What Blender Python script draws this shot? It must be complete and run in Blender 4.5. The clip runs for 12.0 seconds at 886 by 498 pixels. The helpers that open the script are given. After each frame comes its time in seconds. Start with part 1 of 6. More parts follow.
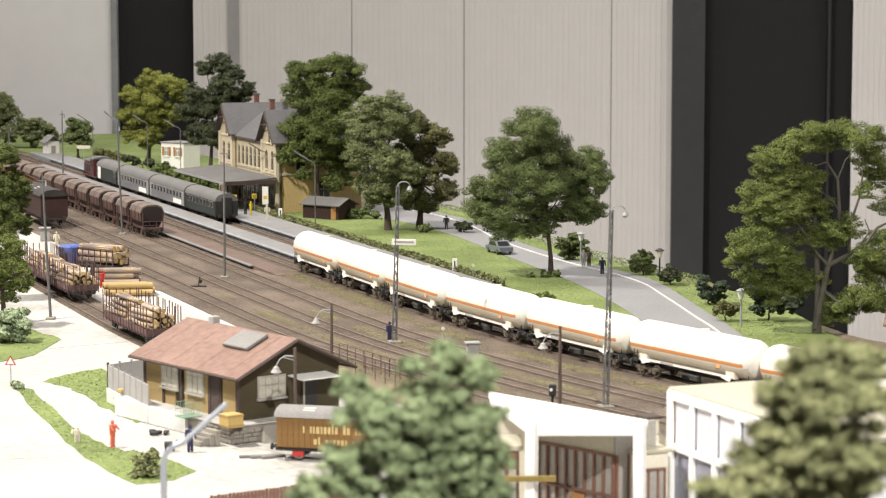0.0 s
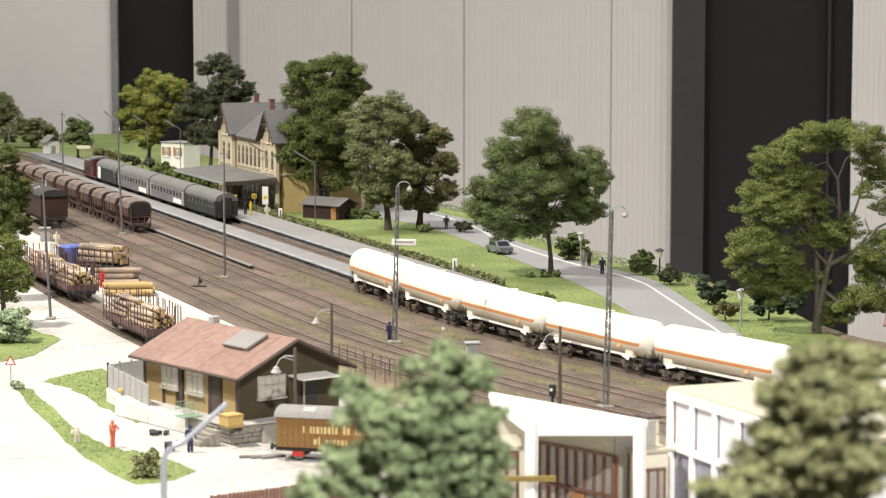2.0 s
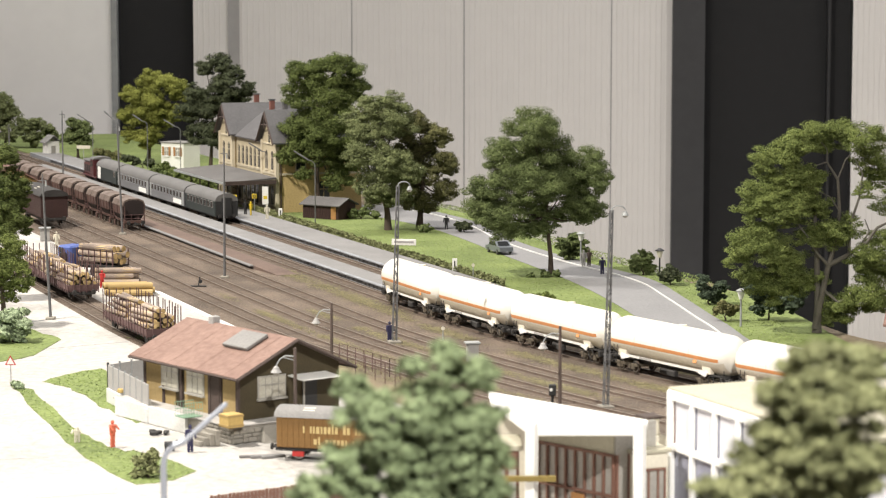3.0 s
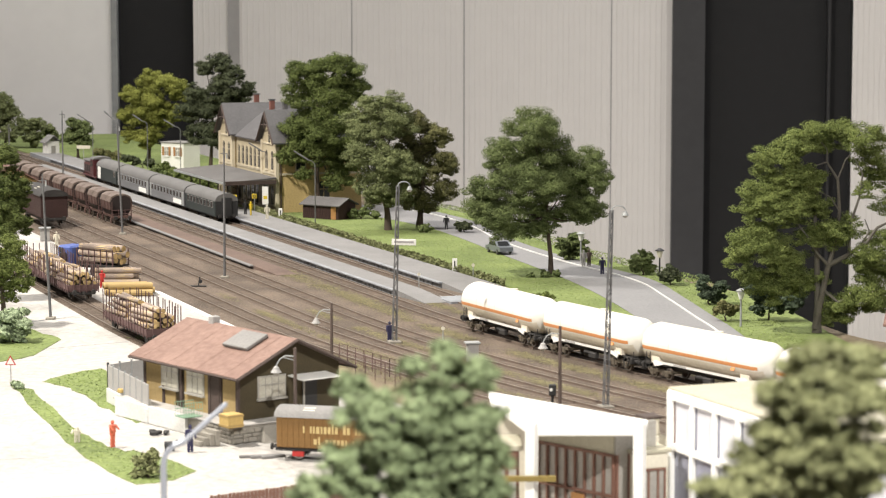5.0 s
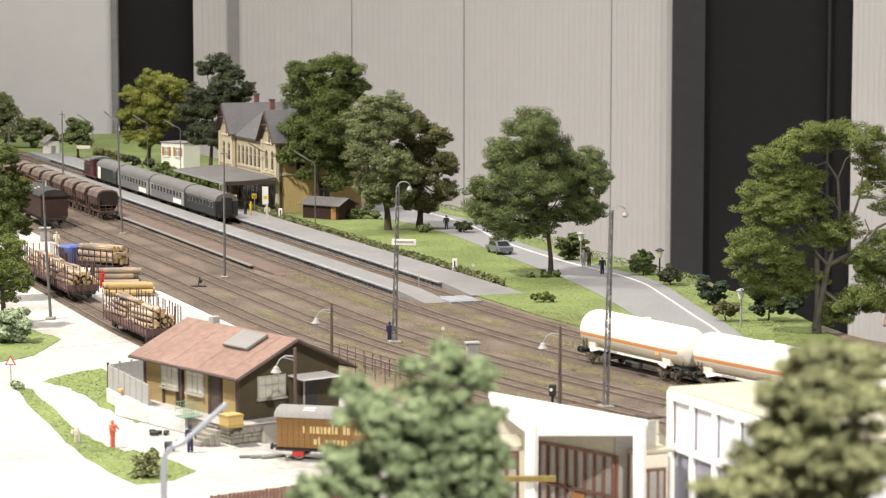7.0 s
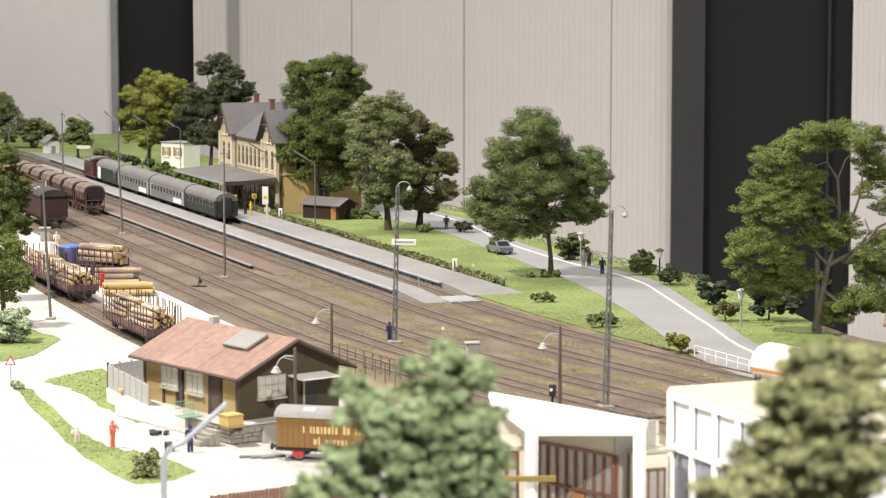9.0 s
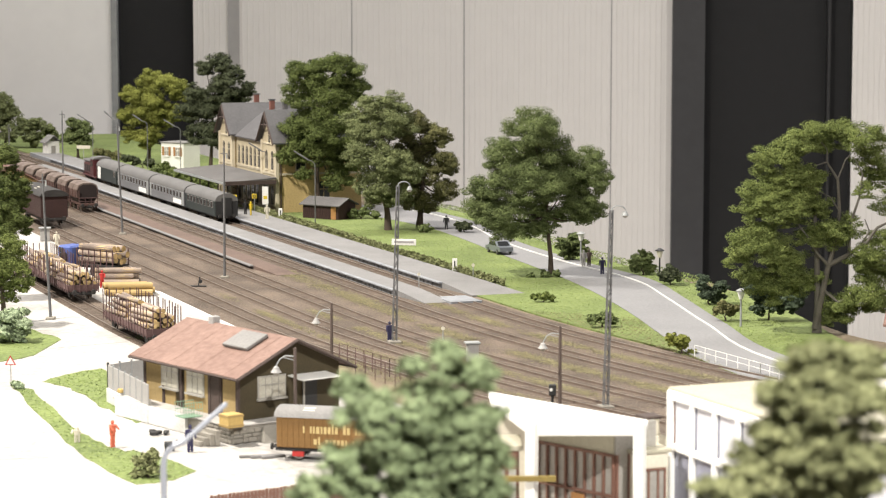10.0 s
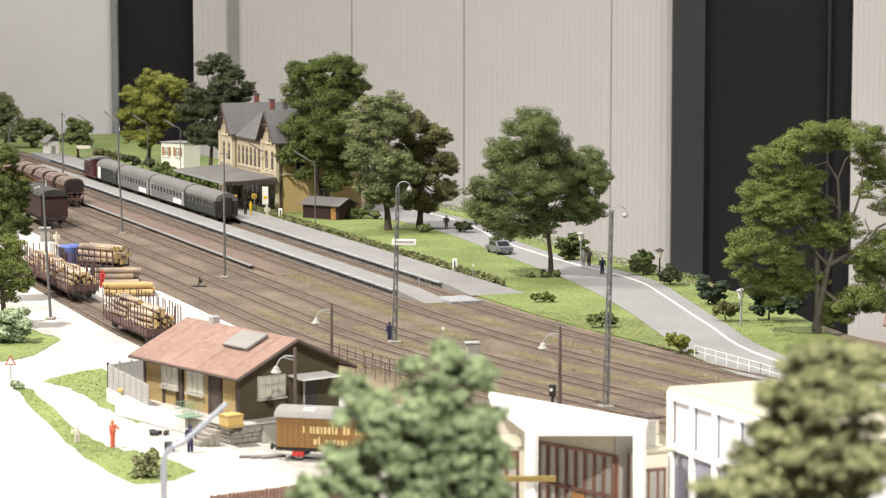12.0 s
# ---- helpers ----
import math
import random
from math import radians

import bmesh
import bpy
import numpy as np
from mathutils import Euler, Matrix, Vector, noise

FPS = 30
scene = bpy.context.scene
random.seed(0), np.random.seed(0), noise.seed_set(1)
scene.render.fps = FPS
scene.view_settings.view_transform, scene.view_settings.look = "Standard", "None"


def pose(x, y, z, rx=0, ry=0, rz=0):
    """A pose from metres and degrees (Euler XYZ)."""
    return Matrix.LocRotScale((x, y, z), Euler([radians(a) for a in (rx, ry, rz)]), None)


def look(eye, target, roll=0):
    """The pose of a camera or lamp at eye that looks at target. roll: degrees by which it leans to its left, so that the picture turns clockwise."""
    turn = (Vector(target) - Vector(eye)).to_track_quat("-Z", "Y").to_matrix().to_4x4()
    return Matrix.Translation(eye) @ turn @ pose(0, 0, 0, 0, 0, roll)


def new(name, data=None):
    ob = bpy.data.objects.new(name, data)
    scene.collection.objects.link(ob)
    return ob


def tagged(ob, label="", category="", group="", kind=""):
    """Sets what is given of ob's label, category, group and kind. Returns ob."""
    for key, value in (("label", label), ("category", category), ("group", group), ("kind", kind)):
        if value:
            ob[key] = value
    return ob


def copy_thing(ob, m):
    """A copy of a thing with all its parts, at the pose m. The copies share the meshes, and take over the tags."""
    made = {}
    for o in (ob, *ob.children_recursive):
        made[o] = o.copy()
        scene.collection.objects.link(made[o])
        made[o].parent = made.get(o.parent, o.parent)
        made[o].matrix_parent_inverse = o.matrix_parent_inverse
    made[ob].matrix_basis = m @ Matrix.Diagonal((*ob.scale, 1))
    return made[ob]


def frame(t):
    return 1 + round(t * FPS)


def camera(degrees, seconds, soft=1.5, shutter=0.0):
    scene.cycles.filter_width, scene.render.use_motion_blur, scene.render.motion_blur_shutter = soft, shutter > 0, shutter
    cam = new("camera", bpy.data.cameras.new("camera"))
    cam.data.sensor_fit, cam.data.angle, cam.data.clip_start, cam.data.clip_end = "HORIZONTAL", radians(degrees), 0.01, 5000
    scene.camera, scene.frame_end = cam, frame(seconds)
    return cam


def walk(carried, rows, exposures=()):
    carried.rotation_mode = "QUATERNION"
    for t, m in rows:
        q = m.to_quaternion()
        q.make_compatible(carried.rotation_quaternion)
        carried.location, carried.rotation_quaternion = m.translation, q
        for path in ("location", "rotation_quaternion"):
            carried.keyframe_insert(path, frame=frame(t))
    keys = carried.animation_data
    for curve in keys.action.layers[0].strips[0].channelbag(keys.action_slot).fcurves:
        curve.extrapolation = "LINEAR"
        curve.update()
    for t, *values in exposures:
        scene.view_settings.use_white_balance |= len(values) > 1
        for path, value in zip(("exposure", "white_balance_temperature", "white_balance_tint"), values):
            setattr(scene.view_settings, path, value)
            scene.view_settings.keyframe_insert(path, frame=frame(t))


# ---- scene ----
# A model railway at 1:87 in an exhibition hall. Lengths are written in metres of the modelled
# railway and brought to the model's true size by K.
K = 1 / 87
FOV = 20.2
cam = camera(FOV, 12.0, 1.15)
PITCH = math.degrees(math.atan(461 / 4400))
CAM_POSE = pose(0, 0, 29 * K, 90 - PITCH, 0, 0)
walk(cam, [(0.0, CAM_POSE), (12.0, CAM_POSE)], [(0.0, 0.08), (6.0, 0.08), (9.0, 0.24), (12.0, 0.24)])
cam.data.dof.use_dof = True
cam.data.dof.focus_distance = 240 * K
cam.data.dof.aperture_fstop = 32


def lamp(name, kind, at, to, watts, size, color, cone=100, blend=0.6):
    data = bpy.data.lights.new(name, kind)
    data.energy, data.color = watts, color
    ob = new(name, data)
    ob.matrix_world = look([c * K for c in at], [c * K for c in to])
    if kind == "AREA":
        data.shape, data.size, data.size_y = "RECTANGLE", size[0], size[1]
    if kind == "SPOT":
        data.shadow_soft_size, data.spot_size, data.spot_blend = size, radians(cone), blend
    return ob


world = bpy.data.worlds.new("hall_air")
scene.world = world
world.use_nodes = True
world.node_tree.nodes["Background"].inputs[0].default_value = (0.9, 0.95, 1.0, 1)
world.node_tree.nodes["Background"].inputs[1].default_value = 0.02
# left-hand exhibition spotlights, an added fill, and assumed ceiling strips near the back wall
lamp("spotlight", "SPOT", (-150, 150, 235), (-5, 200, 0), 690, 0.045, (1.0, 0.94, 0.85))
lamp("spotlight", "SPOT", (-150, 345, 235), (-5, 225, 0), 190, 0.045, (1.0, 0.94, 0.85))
# added fill behind the camera, brightening the foreground; no lamp is known there
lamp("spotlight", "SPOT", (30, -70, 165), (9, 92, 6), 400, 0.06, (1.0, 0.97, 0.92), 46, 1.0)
# unseen strips, set well back so that they brighten the wall
for cx, cy in ((-150, 420), (0, 420), (150, 420)):
    lamp("ceiling_strip_lamp", "AREA", (cx, cy, 300), (cx, cy, 0), 42, (1.8, 0.5), (1.0, 0.975, 0.96))


# ---- materials ----
def mat(name, color, rough=0.8, var=0.25, scale=1.0, bump=0.2, metal=0.0, tint=None, island=0.0, random=0.0, coat=0.0, fine=14.0):
    """A surface with broad stains, fine grain and relief; scale: stains per metre of the modelled railway."""
    m = bpy.data.materials.new(name)
    m.use_nodes = True
    nt = m.node_tree
    bsdf = nt.nodes["Principled BSDF"]
    bsdf.inputs["Roughness"].default_value = rough
    bsdf.inputs["Metallic"].default_value = metal
    bsdf.inputs["Coat Weight"].default_value = coat
    tc = nt.nodes.new("ShaderNodeTexCoord")
    n1, n2 = nt.nodes.new("ShaderNodeTexNoise"), nt.nodes.new("ShaderNodeTexNoise")
    n1.inputs["Scale"].default_value, n1.inputs["Detail"].default_value = 87 * scale, 4
    n2.inputs["Scale"].default_value, n2.inputs["Detail"].default_value = 87 * scale * fine, 3
    for n in (n1, n2):
        nt.links.new(tc.outputs["Object"], n.inputs["Vector"])
    add = nt.nodes.new("ShaderNodeMath")
    add.operation = "ADD"
    nt.links.new(n1.outputs["Fac"], add.inputs[0])
    nt.links.new(n2.outputs["Fac"], add.inputs[1])
    fac = add.outputs[0]
    for amount, node, socket in ((island, "ShaderNodeNewGeometry", "Random Per Island"), (random, "ShaderNodeObjectInfo", "Random")):
        if amount:
            src = nt.nodes.new(node)
            ma = nt.nodes.new("ShaderNodeMath")
            ma.operation = "MULTIPLY_ADD"
            ma.inputs[1].default_value = amount
            nt.links.new(src.outputs[socket], ma.inputs[0])
            nt.links.new(fac, ma.inputs[2])
            fac = ma.outputs[0]
    span = nt.nodes.new("ShaderNodeMapRange")
    extra = island + random
    span.inputs["From Min"].default_value = 0.62 + 0.1 * extra
    span.inputs["From Max"].default_value = 1.38 + 0.9 * extra
    nt.links.new(fac, span.inputs["Value"])
    ramp = nt.nodes.new("ShaderNodeMix")
    ramp.data_type = "RGBA"
    dark = [c * (1 - var) for c in color]
    light = tint if tint else [min(1, c * (1 + var)) for c in color]
    ramp.inputs["A"].default_value = (*dark, 1)
    ramp.inputs["B"].default_value = (*light, 1)
    nt.links.new(span.outputs[0], ramp.inputs["Factor"])
    nt.links.new(ramp.outputs["Result"], bsdf.inputs["Base Color"])
    if bump:
        b = nt.nodes.new("ShaderNodeBump")
        b.inputs["Strength"].default_value = bump
        b.inputs["Distance"].default_value = 0.06 * K / max(scale, 0.05)
        nt.links.new(n2.outputs["Fac"], b.inputs["Height"])
        nt.links.new(b.outputs[0], bsdf.inputs["Normal"])
    return m


M = dict(
    earth=mat("earth", (0.16, 0.12, 0.085), 0.95, 0.3, 0.15, 0.5, tint=(0.26, 0.21, 0.14)),
    ballast=mat("ballast", (0.105, 0.080, 0.063), 0.95, 0.62, 0.16, 1.0, tint=(0.265, 0.202, 0.153), fine=30),
    drygrass=mat("dry_grass", (0.17, 0.128, 0.088), 0.95, 0.4, 0.3, 0.6, tint=(0.29, 0.235, 0.14)),
    grass=mat("grass", (0.125, 0.178, 0.046), 0.95, 0.4, 0.12, 0.6, tint=(0.228, 0.282, 0.088), fine=18),
    blade=mat("grass_blade", (0.165, 0.23, 0.058), 0.9, 0.25, 0.12, 0, tint=(0.285, 0.355, 0.112), island=1.0),
    weed=mat("weed_blade", (0.19, 0.165, 0.085), 0.9, 0.3, 0.1, 0, tint=(0.30, 0.265, 0.135), island=1.0),
    concrete=mat("concrete", (0.39, 0.37, 0.345), 0.9, 0.24, 0.07, 0.35, tint=(0.50, 0.478, 0.45), fine=20),
    asphalt=mat("pale_asphalt", (0.22, 0.218, 0.222), 0.9, 0.14, 0.1, 0.3, fine=30),
    kerb=mat("kerb_stone", (0.62, 0.62, 0.6), 0.85, 0.15, 0.5, 0.2),
    platform=mat("platform_gravel", (0.205, 0.20, 0.198), 0.95, 0.18, 0.3, 0.4, fine=20),
    platform_edge=mat("platform_edge", (0.26, 0.27, 0.29), 0.85, 0.3, 0.8, 0.3, random=0.5),
    brickpath=mat("brick_path", (0.125, 0.085, 0.068), 0.9, 0.3, 0.4, 0.4),
    rail=mat("rail_steel", (0.165, 0.125, 0.10), 0.65, 0.3, 0.6, 0.1, 0.3),
    railtop=mat("rail_bright", (0.5, 0.46, 0.42), 0.3, 0.15, 0.6, 0.05, 0.9),
    sleeper=mat("sleeper_wood", (0.118, 0.090, 0.071), 0.9, 0.35, 1.2, 0.4, tint=(0.19, 0.145, 0.112), island=0.6),
    wall_white=mat("wall_panel", (0.70, 0.675, 0.65), 0.6, 0.03, 0.02, 0.0),
    wall_left=mat("wall_plaster", (0.84, 0.825, 0.81), 0.7, 0.03, 0.02, 0.0),
    wall_dark=mat("dark_panel", (0.009, 0.009, 0.0095), 0.85, 0.12, 0.03, 0.0),
    wall_grey=mat("grey_panel", (0.040, 0.040, 0.042), 0.7, 0.12, 0.03, 0.0),
    ceiling=mat("ceiling_paint", (0.7, 0.7, 0.68), 0.9, 0.05, 0.02, 0.0),
    floor=mat("hall_floor", (0.25, 0.25, 0.26), 0.7, 0.1, 0.02, 0.0),
    board=mat("board_edge", (0.2, 0.15, 0.1), 0.8, 0.2, 0.2, 0.1),
    tank=mat("tank_white", (0.80, 0.77, 0.70), 0.35, 0.05, 0.25, 0.02, coat=0.2),
    tank_low=mat("tank_dusty", (0.72, 0.66, 0.55), 0.5, 0.12, 0.3, 0.05),
    orange=mat("orange_stripe", (0.60, 0.26, 0.10), 0.5, 0.12, 0.4, 0.02),
    under=mat("underframe_black", (0.028, 0.026, 0.025), 0.75, 0.35, 0.8, 0.15),
    bogie=mat("bogie_dusty", (0.10, 0.082, 0.060), 0.85, 0.4, 0.8, 0.2),
    rustwheel=mat("wheel_rust", (0.07, 0.048, 0.036), 0.7, 0.35, 0.8, 0.1),
    tyre=mat("wheel_tread", (0.35, 0.34, 0.33), 0.35, 0.1, 1.0, 0.0, 0.9),
    hopper=mat("hopper_brown", (0.075, 0.036, 0.030), 0.8, 0.4, 0.5, 0.15, tint=(0.13, 0.072, 0.060)),
    hopper_top=mat("hopper_top", (0.125, 0.085, 0.07), 0.75, 0.4, 0.35, 0.15, tint=(0.21, 0.165, 0.14)),
    hopper_dark=mat("hopper_end", (0.022, 0.014, 0.013), 0.8, 0.35, 0.5, 0.15),
    coach=mat("coach_silver", (0.165, 0.165, 0.175), 0.6, 0.14, 0.3, 0.05, 0.1),
    coach_roof=mat("coach_roof", (0.125, 0.122, 0.12), 0.8, 0.2, 0.3, 0.05),
    coach_green=mat("coach_green", (0.02, 0.026, 0.025), 0.7, 0.2, 0.4, 0.05),
    glass=mat("dark_glass", (0.02, 0.022, 0.025), 0.12, 0.2, 0.3, 0.0),
    loco=mat("loco_red", (0.07, 0.018, 0.02), 0.45, 0.2, 0.4, 0.05),
    white=mat("white_paint", (0.78, 0.77, 0.74), 0.6, 0.06, 0.4, 0.05),
    roof_cream=mat("roof_cream", (0.40, 0.375, 0.29), 0.85, 0.12, 0.3, 0.15),
    cream=mat("cream_paint", (0.62, 0.58, 0.48), 0.7, 0.1, 0.4, 0.05),
    vanred=mat("van_red_brown", (0.035, 0.015, 0.013), 0.85, 0.3, 0.6, 0.15),
    bark=mat("bark", (0.075, 0.055, 0.042), 0.95, 0.4, 0.9, 0.8),
    bark_grey=mat("bark_grey", (0.13, 0.118, 0.098), 0.95, 0.4, 0.9, 0.8),
    log=mat("log_bark", (0.26, 0.20, 0.165), 0.9, 0.6, 0.9, 0.6, tint=(0.42, 0.335, 0.28), random=1.5),
    logend=mat("log_cut", (0.52, 0.37, 0.17), 0.8, 0.5, 1.5, 0.1, random=0.8),
    plank=mat("fresh_timber", (0.36, 0.25, 0.10), 0.8, 0.2, 0.8, 0.1, random=0.5),
    stake=mat("stake_rust", (0.11, 0.062, 0.06), 0.8, 0.3, 1.0, 0.1),
    roof_red=mat("roof_red", (0.185, 0.105, 0.082), 0.85, 0.2, 0.2, 0.3, tint=(0.255, 0.162, 0.130), fine=10),
    shed_wall=mat("shed_ochre", (0.33, 0.24, 0.105), 0.85, 0.15, 0.5, 0.2),
    shed_wood=mat("shed_dark_wood", (0.052, 0.040, 0.019), 0.85, 0.3, 0.6, 0.2),
    shed_brown=mat("shed_brown_door", (0.065, 0.045, 0.038), 0.8, 0.3, 0.6, 0.2),
    dirtyglass=mat("dusty_glass", (0.42, 0.40, 0.34), 0.25, 0.2, 0.5, 0.0),
    stone=mat("plinth_stone", (0.27, 0.25, 0.215), 0.95, 0.3, 0.9, 0.7, random=0.6),
    mesh_grey=mat("fence_grey", (0.34, 0.33, 0.32), 0.7, 0.1, 0.4, 0.1),
    crate=mat("crate_yellow", (0.46, 0.32, 0.11), 0.75, 0.15, 0.7, 0.1),
    van_ochre=mat("van_ochre_wood", (0.20, 0.105, 0.030), 0.7, 0.22, 0.5, 0.15),
    letter=mat("faded_lettering", (0.52, 0.40, 0.18), 0.75, 0.15, 0.6, 0.0),
    roof_grey=mat("roof_felt", (0.20, 0.193, 0.186), 0.8, 0.2, 0.4, 0.15),
    brick_yellow=mat("yellow_brick", (0.50, 0.37, 0.17), 0.85, 0.15, 0.2, 0.25, fine=22),
    facade_brick=mat("facade_brick", (0.45, 0.385, 0.265), 0.85, 0.12, 0.25, 0.25, fine=22),
    brick_trim=mat("pale_stone_trim", (0.54, 0.48, 0.36), 0.85, 0.12, 0.5, 0.15),
    slate=mat("slate_roof", (0.082, 0.079, 0.082), 0.7, 0.22, 0.4, 0.25, fine=9),
    chimney=mat("chimney_brick", (0.17, 0.07, 0.055), 0.85, 0.3, 0.8, 0.3),
    pole=mat("lattice_grey", (0.16, 0.16, 0.165), 0.6, 0.25, 0.8, 0.1, 0.3),
    pole_ochre=mat("dull_ochre_steel", (0.20, 0.145, 0.035), 0.7, 0.2, 0.5, 0.1),
    pole_brown=mat("wood_pole", (0.095, 0.07, 0.06), 0.85, 0.25, 0.8, 0.2),
    lampgrey=mat("lamp_grey", (0.30, 0.31, 0.31), 0.5, 0.15, 0.8, 0.05),
    bluegrey=mat("foreground_steel", (0.34, 0.36, 0.41), 0.45, 0.1, 0.5, 0.05, 0.3),
    black=mat("black_paint", (0.02, 0.02, 0.021), 0.6, 0.3, 0.8, 0.05),
    blue=mat("truck_blue", (0.06, 0.10, 0.33), 0.45, 0.15, 0.5, 0.05),
    red=mat("red_paint", (0.48, 0.035, 0.03), 0.55, 0.15, 0.5, 0.05),
    salmon=mat("salmon_cloth", (0.60, 0.14, 0.08), 0.8, 0.15, 0.5, 0.05),
    navy=mat("navy_cloth", (0.03, 0.028, 0.075), 0.8, 0.2, 0.6, 0.05),
    yellow=mat("yellow_paint", (0.65, 0.48, 0.03), 0.6, 0.15, 0.5, 0.05),
    carsilver=mat("car_paint", (0.20, 0.22, 0.25), 0.3, 0.08, 0.3, 0.0, 0.4, coat=0.4),
    shutter=mat("shutter_brown", (0.34, 0.17, 0.06), 0.8, 0.15, 0.6, 0.1),
    frame_red=mat("frame_red_brown", (0.17, 0.085, 0.06), 0.75, 0.25, 0.6, 0.1),
    curtain=mat("pale_window", (0.31, 0.295, 0.265), 0.3, 0.2, 0.5, 0.0),
    greenbin=mat("green_mesh", (0.19, 0.30, 0.21), 0.6, 0.2, 0.6, 0.05),
    window_violet=mat("facade_glass", (0.26, 0.265, 0.33), 0.2, 0.15, 0.3, 0.0),
    awning=mat("awning_felt", (0.105, 0.10, 0.098), 0.85, 0.25, 0.3, 0.2),
    facade_panel=mat("facade_panel", (0.70, 0.69, 0.74), 0.5, 0.06, 0.3, 0.0),
)


def leafmat(name, color, tint):
    m = mat(name, color, 0.85, 0.5, 0.45, 0, tint=[c * 1.25 for c in tint], island=0.7)
    m.node_tree.nodes["Principled BSDF"].inputs["Specular IOR Level"].default_value = 0.15
    return m


LEAF = dict(
    mid=leafmat("leaf_mid", (0.070, 0.098, 0.036), (0.185, 0.225, 0.088)),
    dark=leafmat("leaf_dark", (0.052, 0.076, 0.024), (0.140, 0.172, 0.052)),
    soft=leafmat("leaf_soft", (0.105, 0.128, 0.055), (0.235, 0.265, 0.120)),
    olive=leafmat("leaf_olive", (0.080, 0.088, 0.036), (0.190, 0.185, 0.080)),
    lime=leafmat("leaf_lime", (0.120, 0.145, 0.026), (0.285, 0.300, 0.075)),
    pine=leafmat("leaf_pine", (0.034, 0.045, 0.026), (0.085, 0.098, 0.052)),
    fresh=leafmat("leaf_fresh", (0.078, 0.112, 0.030), (0.215, 0.255, 0.078)),
    pale=leafmat("leaf_pale", (0.189, 0.257, 0.149), (0.446, 0.527, 0.338)),
    hedge=leafmat("leaf_hedge", (0.125, 0.140, 0.062), (0.270, 0.285, 0.135)),
    conifer=leafmat("leaf_conifer", (0.040, 0.062, 0.040), (0.100, 0.130, 0.085)),
    # foreground copies of olive and soft, lightened to stand for stronger light
    olive2=leafmat("leaf_olive_lit", (0.150, 0.162, 0.075), (0.315, 0.325, 0.165)),
    soft2=leafmat("leaf_soft_lit", (0.140, 0.185, 0.095), (0.305, 0.370, 0.200)),
    autumn=leafmat("leaf_autumn", (0.203, 0.115, 0.041), (0.351, 0.216, 0.088)),
)


# ---- mesh building ----
class Mesh:
    """Collects faces in metres of the modelled railway."""

    def __init__(self):
        self.v, self.f = [], []

    def add(self, verts, faces, m=None):
        n = len(self.v)
        self.v += [tuple(m @ Vector(p)) for p in verts] if m else [tuple(p) for p in verts]
        self.f += [tuple(i + n for i in q) for q in faces]
        return self

    def box(self, x, y, z, sx, sy, sz, rz=0, ry=0, rx=0, b=0.0):
        """A box centred on x, y, with its foot at z when not turned; b: chamfer."""
        hx, hy, hz = sx / 2, sy / 2, sz / 2
        m = pose(x, y, z + hz, rx, ry, rz)
        if b <= 0:
            vs = [(i * hx, j * hy, k * hz) for k in (-1, 1) for j in (-1, 1) for i in (-1, 1)]
            return self.add(vs, [(0, 2, 3, 1), (4, 5, 7, 6), (0, 1, 5, 4), (2, 6, 7, 3), (0, 4, 6, 2), (1, 3, 7, 5)], m)
        b = min(b, hx * 0.9, hy * 0.9, hz * 0.9)
        vs, idx = [], {}
        for i in (-1, 1):
            for j in (-1, 1):
                for k in (-1, 1):
                    for a in range(3):
                        p = [i * (hx - b), j * (hy - b), k * (hz - b)]
                        p[a] = (i * hx, j * hy, k * hz)[a]
                        idx[i, j, k, a] = len(vs)
                        vs.append(p)
        fs = []
        for s in (-1, 1):
            fs.append([idx[s, j, k, 0] for j, k in ((-1, -1), (1, -1), (1, 1), (-1, 1))][::s])
            fs.append([idx[i, s, k, 1] for i, k in ((-1, -1), (1, -1), (1, 1), (-1, 1))][::-s])
            fs.append([idx[i, j, s, 2] for i, j in ((-1, -1), (1, -1), (1, 1), (-1, 1))][::s])
        for i in (-1, 1):
            for j in (-1, 1):
                fs.append((idx[i, j, -1, 0], idx[i, j, 1, 0], idx[i, j, 1, 1], idx[i, j, -1, 1]))
                fs.append((idx[i, -1, j, 0], idx[i, 1, j, 0], idx[i, 1, j, 2], idx[i, -1, j, 2]))
                fs.append((idx[-1, i, j, 1], idx[1, i, j, 1], idx[1, i, j, 2], idx[-1, i, j, 2]))
                for k in (-1, 1):
                    fs.append((idx[i, j, k, 0], idx[i, j, k, 1], idx[i, j, k, 2]))
        return self.add(vs, fs, m)

    def tube(self, p0, p1, r0, r1=None, n=8, caps=True):
        p0, p1 = Vector(p0), Vector(p1)
        r1 = r0 if r1 is None else r1
        q = (p1 - p0).to_track_quat("Z", "Y").to_matrix()
        vs = []
        for p, r in ((p0, r0), (p1, r1)):
            vs += [p + q @ Vector((r * math.cos(6.28318 * i / n), r * math.sin(6.28318 * i / n), 0)) for i in range(n)]
        fs = [(i, (i + 1) % n, n + (i + 1) % n, n + i) for i in range(n)]
        if caps:
            fs += [tuple(range(n))[::-1], tuple(range(n, 2 * n))]
        return self.add(vs, fs)

    def pipe(self, pts, r, n=6):
        for a, b in zip(pts, pts[1:]):
            self.tube(a, b, r, r, n)
        return self

    def prism(self, profile, x0, x1, m=None):
        """A closed outline in y, z drawn out from x0 to x1."""
        n = len(profile)
        vs = [(x0, y, z) for y, z in profile] + [(x1, y, z) for y, z in profile]
        fs = [(i, (i + 1) % n, n + (i + 1) % n, n + i) for i in range(n)] + [tuple(range(n))[::-1], tuple(range(n, 2 * n))]
        return self.add(vs, fs, m)

